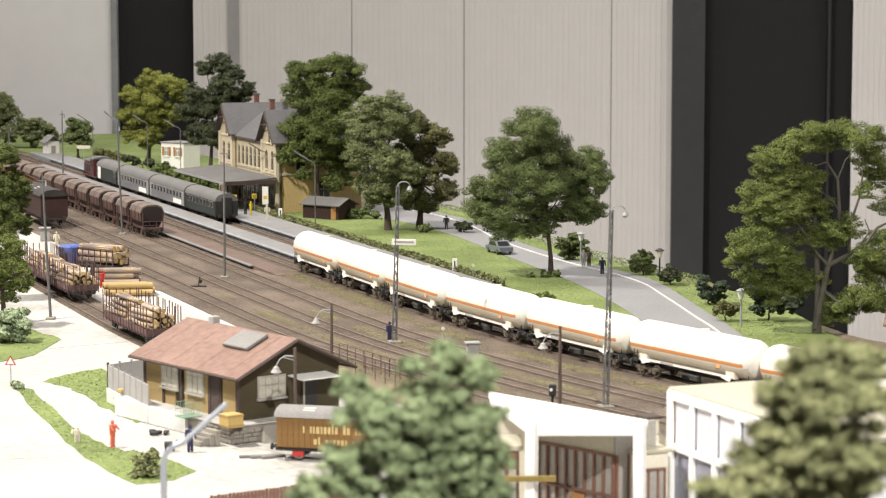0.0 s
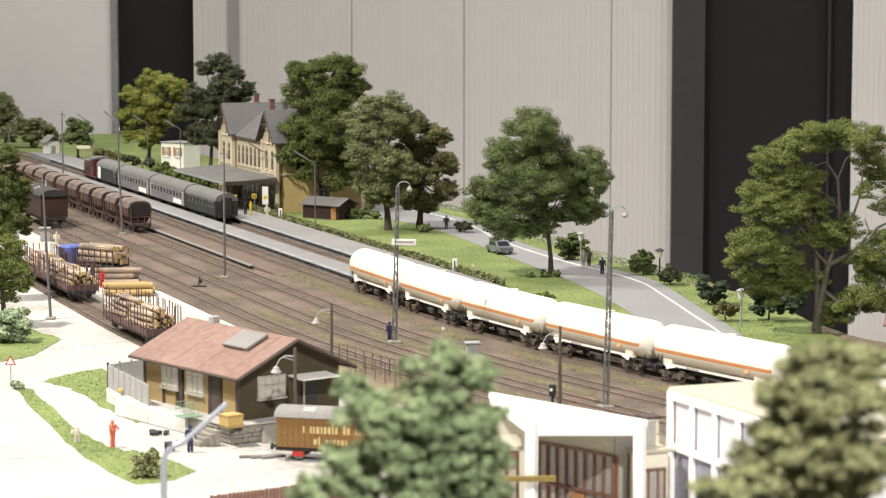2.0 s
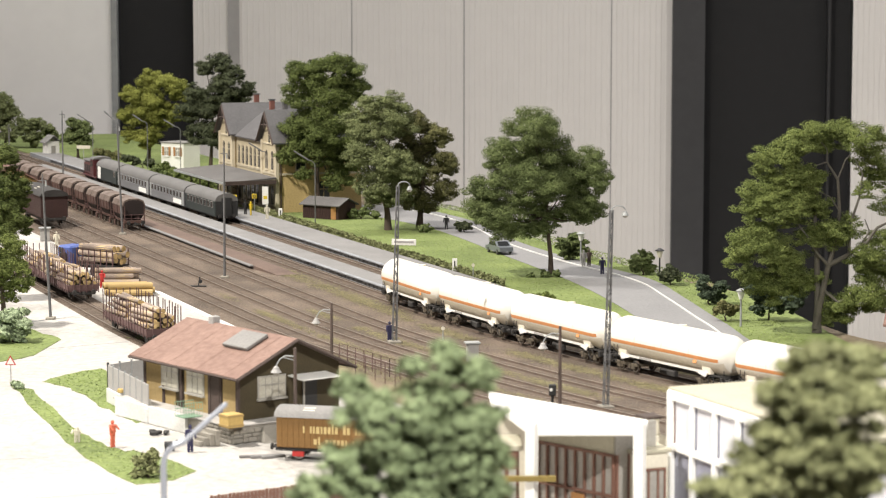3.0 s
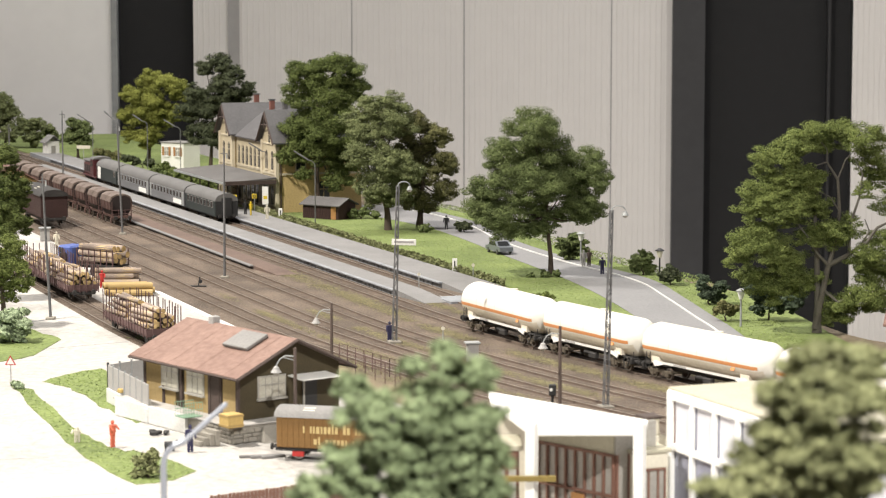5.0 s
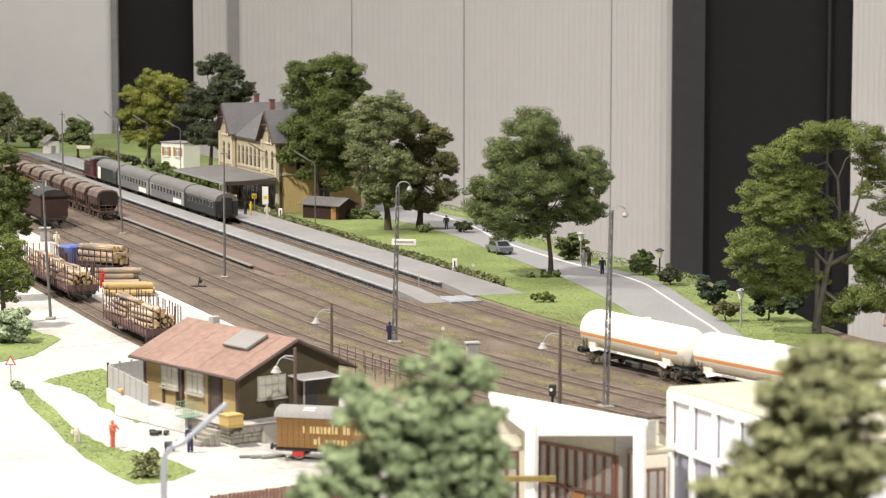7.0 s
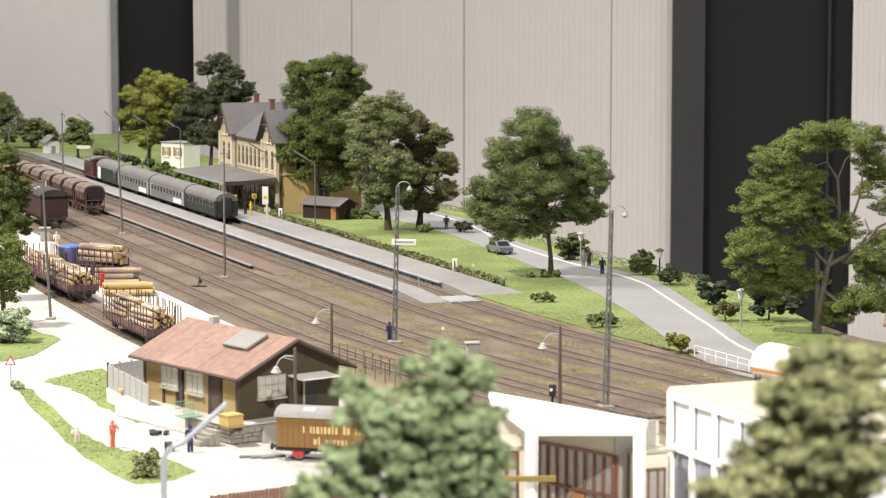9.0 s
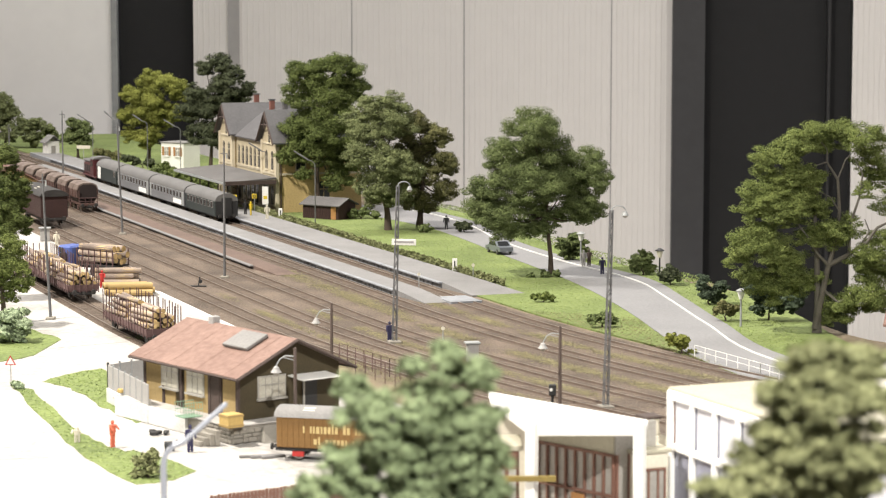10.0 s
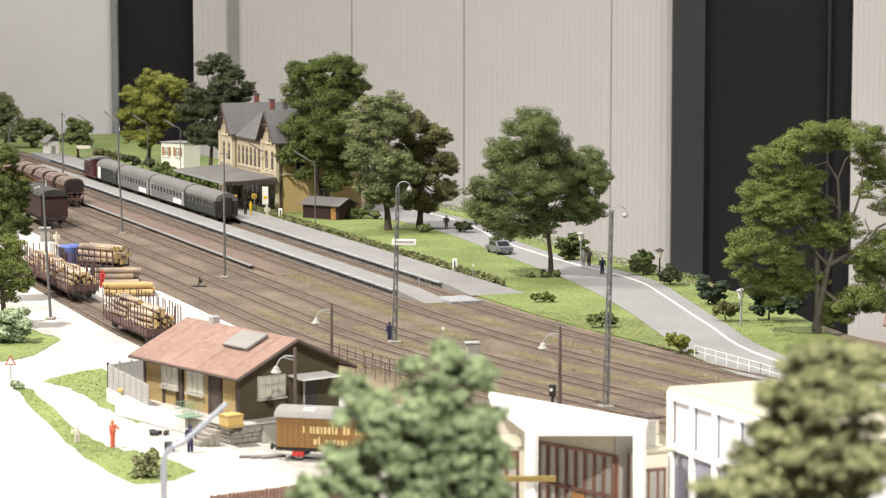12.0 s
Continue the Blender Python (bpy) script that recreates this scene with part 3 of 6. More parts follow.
def tank_wagon(at, L):
    e = L / 2 - 7.295
    th = thing("tank_wagon", "white pressurised-gas tank wagon with orange stripe", "tank wagon", at, "moving tank train")
    hl, r, cz = L / 2 - 0.28, 1.52, 2.72
    prof = [(-hl, 0.02), (-hl + 0.02, 0.35), (-hl + 0.1, 0.75), (-hl + 0.3, 1.15), (-hl + 0.6, 1.4), (-hl + 1.0, r), (0, r), (hl - 1.0, r), (hl - 0.6, 1.4), (hl - 0.3, 1.15), (hl - 0.1, 0.75), (hl - 0.02, 0.35), (hl, 0.02)]
    part("tank", Mesh().lathe(prof, 40, pose(0, 0, cz)), M["tank"], th, smooth=50)
    up = [(x, rr + 0.012) for x, rr in prof[4:-4]]
    for a in (94, -103.5):
        part("stripe", Mesh().lathe(up, 3, pose(0, 0, cz), a, a + 9.5), M["orange"], th, "faded orange stripe", smooth=50)
    low = [(x, rr + 0.006) for x, rr in prof[3:-3]]
    part("lower_shell", Mesh().lathe(low, 22, pose(0, 0, cz), 108, 252), M["tank_low"], th, "dusty cream lower shell", smooth=50)
    for sx in (-1, 1):
        for sy in (-1, 1):
            gp = [(sx * (3.9 + e), 1.38), (sx * (4.9 + e), 1.62), (sx * (5.15 + e), 1.5), (sx * (4.9 + e), 1.16)]
            gv = [(a, sy * 1.30, b) for a, b in gp] + [(a, sy * 1.38, b) for a, b in gp]
            part("gusset", Mesh().add(gv, [(0, 1, 2, 3), (7, 6, 5, 4)] + [(i, (i + 1) % 4, (i + 1) % 4 + 4, i + 4) for i in range(4)]), M["white"], th, "white sill gusset")
    for x in (-3.4, 0, 3.4):
        part("weld_band", Mesh().lathe([(x - 0.04, r + 0.006), (x + 0.04, r + 0.006)], 40, pose(0, 0, cz)), M["tank_low"], th)
    # sloped sun skirt and sill
    for sy in (-1, 1):
        sk = Mesh().prism([(sy * 1.28, 1.60), (sy * 1.36, 1.62), (sy * 1.34, 1.42), (sy * 1.26, 1.42)], -4.6 - e, 4.6 + e)
        part("sill", sk, M["white"], th, "white side sill")
        ladder = Mesh()
        for dx in (-0.22, 0.22):
            ladder.tube((dx - 5.6 - e, sy * 1.5, 0.9), (dx - 5.6 - e, sy * 1.42, 2.2), 0.03, None, 5)
        for k in range(4):
            ladder.tube((-5.82 - e, sy * 1.49, 1.0 + 0.3 * k), (-5.38 - e, sy * 1.49, 1.0 + 0.3 * k), 0.025, None, 5)
        part("ladder", ladder, M["under"], th)
    fr = Mesh().box(0, 0, 0.92, 13.2 + 2 * e, 1.0, 0.3, b=0.05)
    for sx in (-1, 1):
        fr.box(sx * (6.55 + e), 0, 0.85, 0.25, 2.5, 0.45, b=0.05)
        fr.box(sx * (4.7 + e), 0, 1.15, 1.6, 1.9, 0.35, b=0.06)
        fr.box(sx * (6.0 + e), 0, 1.28, 1.1, 2.4, 0.08)
    part("underframe", fr, M["under"], th)
    for sx in (-1, 1):
        sd = Mesh()
        for sy in (-1, 1):
            sd.prism([(sy * 0.9, 1.4), (sy * 1.3, 1.4), (sy * 1.3, 1.9), (sy * 1.1, 1.75)], sx * (4.9 + e) - 0.5, sx * (4.9 + e) + 0.5)
        part("saddle", sd, M["tank_low"], th, "pale tank saddle")
        rail = Mesh()
        for sy in (-0.9, 0.9):
            rail.tube((sx * (6.5 + e), sy, 1.3), (sx * (6.5 + e), sy, 2.3), 0.035, None, 5)
        rail.tube((sx * (6.5 + e), -0.9, 2.3), (sx * (6.5 + e), 0.9, 2.3), 0.035, None, 5)
        rail.tube((sx * (6.5 + e), -0.9, 1.8), (sx * (6.5 + e), 0.9, 1.8), 0.03, None, 5)
        part("end_rail", rail, M["under"], th)
        bogie(th, sx * (4.75 + e))
    part("brake_cylinder", Mesh().tube((-1.2, -0.5, 0.75), (0.1, -0.5, 0.75), 0.26, None, 10), M["under"], th)
    part("valve_box", Mesh().box(0.9, -1.1, 0.62, 1.0, 0.4, 0.45, b=0.06), M["under"], th)
    part("hand_wheel", Mesh().lathe([(-0.03, 0.3), (0.03, 0.3), (0.03, 0.36), (-0.03, 0.36), (-0.03, 0.3)], 12, pose(5.9, -1.35, 1.0, 0, 0, 90)), M["under"], th)
    part("manhole", Mesh().tube((0.6, 0, cz + r - 0.04), (0.6, 0, cz + r + 0.1), 0.36, 0.34, 14), M["tank_low"], th, "manhole cover")
    for sy in (-1, 1):
        part("data_panel", Mesh().box(-2.2, sy * 1.36, 1.43, 1.5, 0.02, 0.17), M["mesh_grey"], th, "grey panel of unreadable markings")
        part("hazard_plate", Mesh().box(4.1, sy * 1.47, 2.05, 0.42, 0.05, 0.3, rx=sy * 20), M["orange"], th)
    buffers(th, L / 2)
    return th


def hopper_wagon(at):
    th = thing("hopper_wagon", "rusty brown hopper wagon with rounded top", "hopper wagon", at, "moving hopper train")
    L, hl = 7.4, 2.8
    prof = [(-1.35, 1.95), (-1.42, 3.0), (-1.15, 3.55), (-0.6, 3.8), (0.6, 3.8), (1.15, 3.55), (1.42, 3.0), (1.35, 1.95)]
    part("hopper_body", Mesh().prism(prof, -hl + 0.25, hl - 0.25), M["hopper"], th, smooth=35)
    cover = [(-1.46, 2.95), (-1.19, 3.6), (-0.62, 3.87), (0.62, 3.87), (1.19, 3.6), (1.46, 2.95)]
    part("cover", Mesh().prism(cover, -hl + 0.12, -0.04).prism(cover, 0.04, hl - 0.12), M["hopper_top"], th, "worn grey-brown swing cover", smooth=35)
    low = Mesh()
    for sy in (-1, 1):
        low.prism([(sy * 0.1, 0.9), (sy * 0.7, 0.9), (sy * 1.35, 1.95), (sy * 0.1, 1.95)], -hl + 0.6, hl - 0.6)
    part("chute", low, M["hopper_dark"], th)
    for sx in (-1, 1):
        part("end_plate", Mesh().prism([(y * 0.93, 1.95 + (z - 1.95) * 0.94) for y, z in prof], sx * (hl - 0.25), sx * (hl - 0.1)), M["hopper_dark"], th)
    for x in (-1.7, 0, 1.7):
        for sy in (-1, 1):
            part("rib", Mesh().box(x, sy * 1.43, 1.95, 0.1, 0.1, 1.1), M["hopper"], th)
    fr = Mesh()
    for sy in (-0.95, 0.95):
        fr.box(0, sy, 0.98, L - 1.1, 0.14, 0.28, b=0.03)
    for sx in (-1, 1):
        fr.box(sx * (L / 2 - 0.6), 0, 0.95, 0.16, 2.5, 0.34, b=0.03)
        for sy in (-1.2, 1.2):
            fr.box(sx * (L / 2 - 0.75), sy, 1.0, 0.1, 0.1, 2.0)
            fr.box(sx * 2.3, sy, 0.35, 0.5, 0.14, 0.65, b=0.04)
    part("underframe", fr, M["hopper"], th)
    for sx in (-1, 1):
        rl = Mesh()
        for z in (1.5, 1.95):
            rl.tube((sx * (L / 2 - 0.6), -1.2, z), (sx * (L / 2 - 0.6), 1.2, z), 0.04, None, 5)
        for y in (-1.2, -0.4, 0.4, 1.2):
            rl.tube((sx * (L / 2 - 0.6), y, 1.1), (sx * (L / 2 - 0.6), y, 2.0), 0.04, None, 5)
        part("platform_rail", rl, M["stake"], th)
        wheelset(th, sx * 2.3, 0.48)
    buffers(th, L / 2)
    return th


def coach(at, L, style):
    body, label = {"silver": (M["coach"], "silver-grey passenger coach with a row of windows"),
                   "green": (M["coach_green"], "dark green passenger coach with grey roof"),
                   "van": (M["coach_green"], "dark luggage van with a pale sliding door")}[style]
    th = thing("passenger_coach", label, "coach", at, "standing passenger train")
    h = L / 2 - 0.35
    part("body", Mesh().prism([(-1.42, 1.0), (-1.45, 2.9), (1.45, 2.9), (1.42, 1.0)], -h, h), body, th)
    part("roof", Mesh().prism([(-1.47, 2.86), (-1.4, 3.2), (-1.1, 3.55), (-0.55, 3.78), (0, 3.85), (0.55, 3.78), (1.1, 3.55), (1.4, 3.2), (1.47, 2.86)], -h - 0.05, h + 0.05), M["coach_roof"], th, smooth=60)
    for sy in (-1, 1):
        n = max(3, int((L - 3) / 1.5)) if style != "van" else 2
        for i in range(n):
            x = -h + 1.6 + (2 * h - 3.2) * i / (n - 1)
            w = part("window", Mesh().box(x, sy * 1.455, 1.95, 1.02, 0.04, 0.82, b=0.05), M["lampgrey"] if style == "silver" else M["roof_grey"], th)
            part("pane", Mesh().box(x, sy * 1.47, 2.02, 0.86, 0.03, 0.68), M["glass"], w)
        for x in (-h + 0.55, h - 0.55):
            part("door", Mesh().box(x, sy * 1.45, 1.02, 0.72, 0.05, 1.8, b=0.02), M["coach_green"] if style != "silver" else M["lampgrey"], th)
        if style == "van":
            part("sliding_door", Mesh().box(-h + 1.9, sy * 1.47, 1.1, 1.8, 0.06, 1.75, b=0.02), M["white"], th, "pale sliding door")
        if style == "silver":
            part("nameboard", Mesh().box(h - 3.4, sy * 1.47, 1.12, 4.2, 0.05, 0.62), M["white"], th, "white board of unreadable writing")
    for sx in (-1, 1):
        part("gangway", Mesh().box(sx * (h + 0.08), 0, 1.0, 0.2, 1.3, 2.3, b=0.06), M["black"], th)
        part("end_wall", Mesh().box(sx * (h + 0.012), 0, 1.02, 0.03, 2.7, 1.8), M["black"], th, "black coach end")
    part("underframe", Mesh().box(0, 0, 0.72, 2 * h, 2.2, 0.3, b=0.05).box(0, -0.8, 0.42, 2.6, 0.7, 0.4, b=0.05), M["under"], th)
    for sx in (-1, 1):
        bogie(th, sx * (L / 2 - 2.9), 2.2)
    buffers(th, L / 2)
    return th


def locomotive(at, L=10.6):
    th = thing("diesel_locomotive", "dark red diesel locomotive with grey cab roof", "locomotive", at, "standing passenger train")
    part("hood", Mesh().box(-1.6, 0, 1.05, 6.4, 2.1, 1.85, b=0.2), M["loco"], th)
    part("hood", Mesh().box(4.0, 0, 1.05, 2.0, 2.1, 1.7, b=0.2), M["loco"], th)
    part("hood_roof", Mesh().box(-1.6, 0, 2.88, 6.5, 2.2, 0.42, b=0.18), M["coach_roof"], th, "dark grey rounded hood roof")
    cab = part("cab", Mesh().box(2.3, 0, 1.05, 2.2, 2.8, 2.6, b=0.12), M["loco"], th)
    part("cab_roof", Mesh().prism([(-1.5, 3.6), (-1.2, 3.85), (0, 4.0), (1.2, 3.85), (1.5, 3.6)], 1.1, 3.5), M["coach_roof"], th)
    for sy in (-1, 1):
        part("pane", Mesh().box(2.3, sy * 1.41, 2.5, 1.4, 0.04, 0.8), M["glass"], cab)
    for x in (-3.6, -2.2, -0.8):
        part("grille", Mesh().box(x, -1.06, 1.5, 0.9, 0.06, 1.0), M["under"], th)
    fr = Mesh().box(0, 0, 0.85, L - 1.2, 2.7, 0.22, b=0.05)
    part("frame", fr, M["loco"], th)
    for x in (-3.2, -1.2, 1.2, 3.2):
        wheelset(th, x, 0.5)
    part("axle_box_row", Mesh().box(0, -0.95, 0.45, 8.2, 0.16, 0.4, b=0.05).box(0, 0.95, 0.45, 8.2, 0.16, 0.4, b=0.05), M["under"], th)
    buffers(th, L / 2)
    return th


def covered_van(at, L, body, roof, label, lettered=False):
    th = thing("covered_wagon", label, "goods wagon", at)
    h = L / 2 - 0.55
    part("body", Mesh().box(0, 0, 1.1, 2 * h, 2.7, 2.25, b=0.03), body, th)
    n = int(2 * h / 0.42)
    plank = Mesh().box(0, 0, 1.16, 0.38, 0.05, 2.13, b=0.015).data("plank", body)
    for sy in (-1, 1):
        for i in range(n):
            part("plank", plank, None, th, at=put(-h + (i + 0.5) * 2 * h / n, sy * 1.36))
    part("roof", Mesh().prism([(-1.5, 3.3), (-1.3, 3.62), (-0.75, 3.88), (0, 3.97), (0.75, 3.88), (1.3, 3.62), (1.5, 3.3), (0, 3.25)], -h - 0.15, h + 0.15), roof, th, smooth=40)
    for x in (-h * 0.55, h * 0.1):
        part("roof_hatch", Mesh().box(x, -0.75, 3.72, 0.9, 0.5, 0.14, rx=20, b=0.03), M["cream"], th, "pale flaked roof patch")
    part("underframe", Mesh().box(0, 0, 0.82, 2 * h + 0.3, 2.3, 0.26, b=0.04), M["under"], th)
    for sx in (-1, 1):
        wheelset(th, sx * (h - 1.5), 0.5)
        g = Mesh()
        for sy in (-1, 1):
            g.box(sx * (h - 1.5), sy * 0.98, 0.4, 0.9, 0.14, 0.5, b=0.05)
        part("axle_guard", g, M["red"] if lettered else M["under"], th)
    if lettered:
        rng = random.Random(8)
        for z, x0, x1, hh in ((2.2, -h + 2.0, h - 0.6, 0.72), (1.4, -h + 2.8, h - 1.6, 0.55)):
            x = x0
            while x < x1:
                w = rng.choice((0.13, 0.2, 0.24))
                part("lettering_bar", Mesh().box(x + w / 2, -1.40, z, w, 0.02, hh * rng.choice((0.7, 0.7, 1.0))), M["letter"], th, "faded yellow bar of lettering")
                x += w + (0.1 if rng.random() < 0.85 else 0.4)
    buffers(th, L / 2)
    return th


def timber_wagon(at, L, rng, logs, group):
    th = thing("timber_wagon", "stake wagon with rusty stanchions for logs", "goods wagon", at, group)
    h = L / 2 - 0.55
    part("deck", Mesh().box(0, 0, 1.05, 2 * h, 2.75, 0.2, b=0.03), M["stake"], th)
    sd = Mesh()
    for sy in (-1, 1):
        sd.box(0, sy * 1.38, 1.2, 2 * h, 0.08, 0.45)
    for sx in (-1, 1):
        sd.box(sx * h, 0, 1.2, 0.08, 2.75, 0.5)
    part("side_board", sd, M["stake"], th)
    n = int(2 * h / 0.85)
    stake = Mesh().box(0, 0, 0.95, 0.085, 0.08, 2.55, b=0.02).data("stake", M["stake"])
    for sy in (-1, 1):
        for i in range(n + 1):
            part("stake", stake, None, th, at=put(-h + 2 * h * i / n, sy * 1.45, 0, rng.uniform(-8, 8), rng.uniform(-1.5, 1.5)))
    for sx in (-1, 1):
        for y in (-0.9, -0.3, 0.3, 0.9):
            part("stake", stake, None, th, at=put(sx * (h + 0.06), y, 0, 90))
    part("underframe", Mesh().box(0, 0, 0.75, 2 * h, 2.0, 0.3, b=0.04), M["under"], th)
    for sx in (-1, 1):
        wheelset(th, sx * (h - 1.5), 0.48)
        g = Mesh()
        for sy in (-1, 1):
            g.box(sx * (h - 1.5), sy * 0.98, 0.4, 0.9, 0.14, 0.5, b=0.05)
        part("axle_guard", g, M["under"], th)
    buffers(th, L / 2)
    return th


def round_log(at, length, r, group):
    th = thing("log", "cut log with brown bark and yellow sawn ends", "log", at, group)
    part("bark", Mesh().lathe([(-length / 2, r), (-length / 6, r * 1.04), (length / 6, r * 0.98), (length / 2, r * 1.02)], 10), M["log"], th, smooth=50)
    part("cut_end", Mesh().tube((-length / 2 - 0.01, 0, 0), (length / 2 + 0.01, 0, 0), r * 0.97, r * 0.97, 10), M["logend"], th)
    return th


def pile(base, rows, length, r, rng, group, dz=0.0, reach=0.0):
    """Logs heaped in rows across y on a base pose."""
    for k, n in enumerate(rows):
        for i in range(n):
            y = (i - (n - 1) / 2) * r * 2.02 + rng.uniform(-0.35, 0.35) * r
            z = dz + r + k * r * 1.7 + rng.uniform(-0.12, 0.2) * r
            off = rng.uniform(-1, 1) * reach
            round_log(base @ put(off, y, z, rng.uniform(-4.5, 4.5), 0, rng.uniform(-2.5, 2.5)), length * rng.uniform(0.86, 1.06), r * rng.uniform(0.7, 1.05), group)


TANKS, HOPPERS = [], []
# the rear two tank wagons are of shorter kinds
TANK_LENGTHS = (14.76, 14.13, 15.27, 15.27, 15.27, 15.27, 15.27, 15.27)
TANK_REAR, TANK_Q = -244.5, 75.6


def tank_at(i, t):
    """Where tank wagon i stands at t seconds: the train slowly gathers speed."""
    s = TANK_REAR + 8.98 * t + 0.1 * t * t + sum(TANK_LENGTHS[:i]) + TANK_LENGTHS[i] / 2
    X, Y, rz = line(s, TANK_Q)
    return put(X, Y, 0, rz)


def build_trains():
    rng = random.Random(4)
    made = {}
    for i, L in enumerate(TANK_LENGTHS):
        made[L] = copy_thing(made[L], tank_at(i, 0)) if L in made else tank_wagon(tank_at(i, 0), L)
        TANKS.append(made[L])
    hop = None
    for i in range(11):
        X, Y, rz = line(-285.6 - 7.4 * i, 69.0)
        hop = hopper_wagon(put(X, Y, 0, rz)) if hop is None else copy_thing(hop, put(X, Y, 0, rz))
        HOPPERS.append(hop)
    s = -295.9
    for L, style in ((15.4, "green"), (19.2, "silver"), (19.2, "silver"), (13.8, "van")):
        X, Y, rz = line(s - L / 2, 81.65)
        coach(put(X, Y, 0, rz), L, style)
        s -= L
    X, Y, rz = line(s - 5.5, 81.65)
    locomotive(put(X, Y, 0, rz))
    # timber siding
    for s, q, L, rows in ((-237.0, 48.5, 23.0, (6, 6, 5, 4)), (-202.0, 47.8, 14.5, (6, 6, 5, 4, 2))):
        X, Y, rz = line(s, q)
        base = put(X, Y, 0, rz)
        timber_wagon(base, L, rng, rows, "wagons on the timber siding")
        n = max(1, int(L / 5))
        for i in range(n):
            pile(base @ put(-L / 2 + 0.9 + (L - 1.8) * (i + 0.5) / n, 0, 0), rows, (L - 2.4) / n, 0.222, rng, "logs on the wagons", 1.26, 0.4)


build_trains()


# ---- buildings ----
def window(parent, x, z, w, h, y, facing=-1, arched=False, pane="glass", frame="brick_trim", bars=1, rz=0, name="window"):
    """A framed window on a wall whose face lies at y (rz turns it about the wall's origin)."""
    m = pose(0, 0, 0, 0, 0, rz)
    d = 0.12 * facing
    out = [(-w / 2, 0), (w / 2, 0)]
    if arched:
        out += [(w / 2 * math.cos(radians(a)), h - w / 2 + w / 2 * math.sin(radians(a))) for a in range(0, 181, 30)]
    else:
        out += [(w / 2, h), (-w / 2, h)]
    def flat(k, y0, y1):
        big = [(px * (1 + k / w), pz + (k / 2 if pz > h / 2 else -k / 2)) for px, pz in out]
        me = Mesh()
        n = len(big)
        vs = [(x + a, y0, z + b) for a, b in big] + [(x + a, y1, z + b) for a, b in big]
        fs = [(i, (i + 1) % n, n + (i + 1) % n, n + i) for i in range(n)] + [tuple(range(n)), tuple(range(n, 2 * n))]
        return me.add(vs, fs, m)
    f = part(name, flat(0.22, y, y + d * 0.5), M[frame], parent)
    part("pane", flat(0, y, y + d * 0.62), M[pane], f)
    bar = Mesh()
    for i in range(bars):
        bar.add(*box_data(x - w / 2 + w * (i + 1) / (bars + 1), y + d * 0.55, z, 0.05, 0.08, h * 0.98), m)
    bar.add(*box_data(x, y + d * 0.55, z + h * 0.6, w, 0.08, 0.07), m)
    part("glazing_bar", bar, M[frame], f)
    part("sill", Mesh().add(*box_data(x, y + d * 0.8, z - 0.2, w + 0.35, 0.22, 0.12), m), M[frame], f)


def box_data(x, y, z, sx, sy, sz):
    t = Mesh().box(x, y, z, sx, sy, sz)
    return t.v, t.f


def gable_roof(x0, x1, y0, y1, eave, ridge, along="x", over=0.45, thick=0.18):
    """Two roof slabs; along: the way the ridge runs."""
    me = Mesh()
    if along == "x":
        ym = (y0 + y1) / 2
        k = (ridge - eave) / (ym - y0)
        for s in (-1, 1):
            ye = ym + s * ((y1 - y0) / 2 + over)
            ze = eave - k * over
            me.prism([(ym, ridge), (ye, ze), (ye, ze + thick), (ym, ridge + thick)], x0 - over, x1 + over)
    else:
        xm = (x0 + x1) / 2
        k = (ridge - eave) / (xm - x0)
        for s in (-1, 1):
            xe = xm + s * ((x1 - x0) / 2 + over)
            ze = eave - k * over
            pr = [(xm, ridge), (xe, ze), (xe, ze + thick), (xm, ridge + thick)]
            n = 4
            vs = [(a, y0 - over, b) for a, b in pr] + [(a, y1 + over, b) for a, b in pr]
            me.add(vs, [(i, (i + 1) % n, n + (i + 1) % n, n + i) for i in range(n)] + [(3, 2, 1, 0), (4, 5, 6, 7)])
    return me


def gabled_block(x0, x1, y0, y1, eave, ridge, along):
    me = Mesh()
    if along == "x":
        return me.prism([(y0, 0), (y1, 0), (y1, eave), ((y0 + y1) / 2, ridge), (y0, eave)], x0, x1)
    pr = [(x0, 0), (x1, 0), (x1, eave), ((x0 + x1) / 2, ridge), (x0, eave)]
    vs = [(a, y0, b) for a, b in pr] + [(a, y1, b) for a, b in pr]
    return me.add(vs, [(i, (i + 1) % 5, 5 + (i + 1) % 5, 5 + i) for i in range(5)] + [(4, 3, 2, 1, 0), (5, 6, 7, 8, 9)])


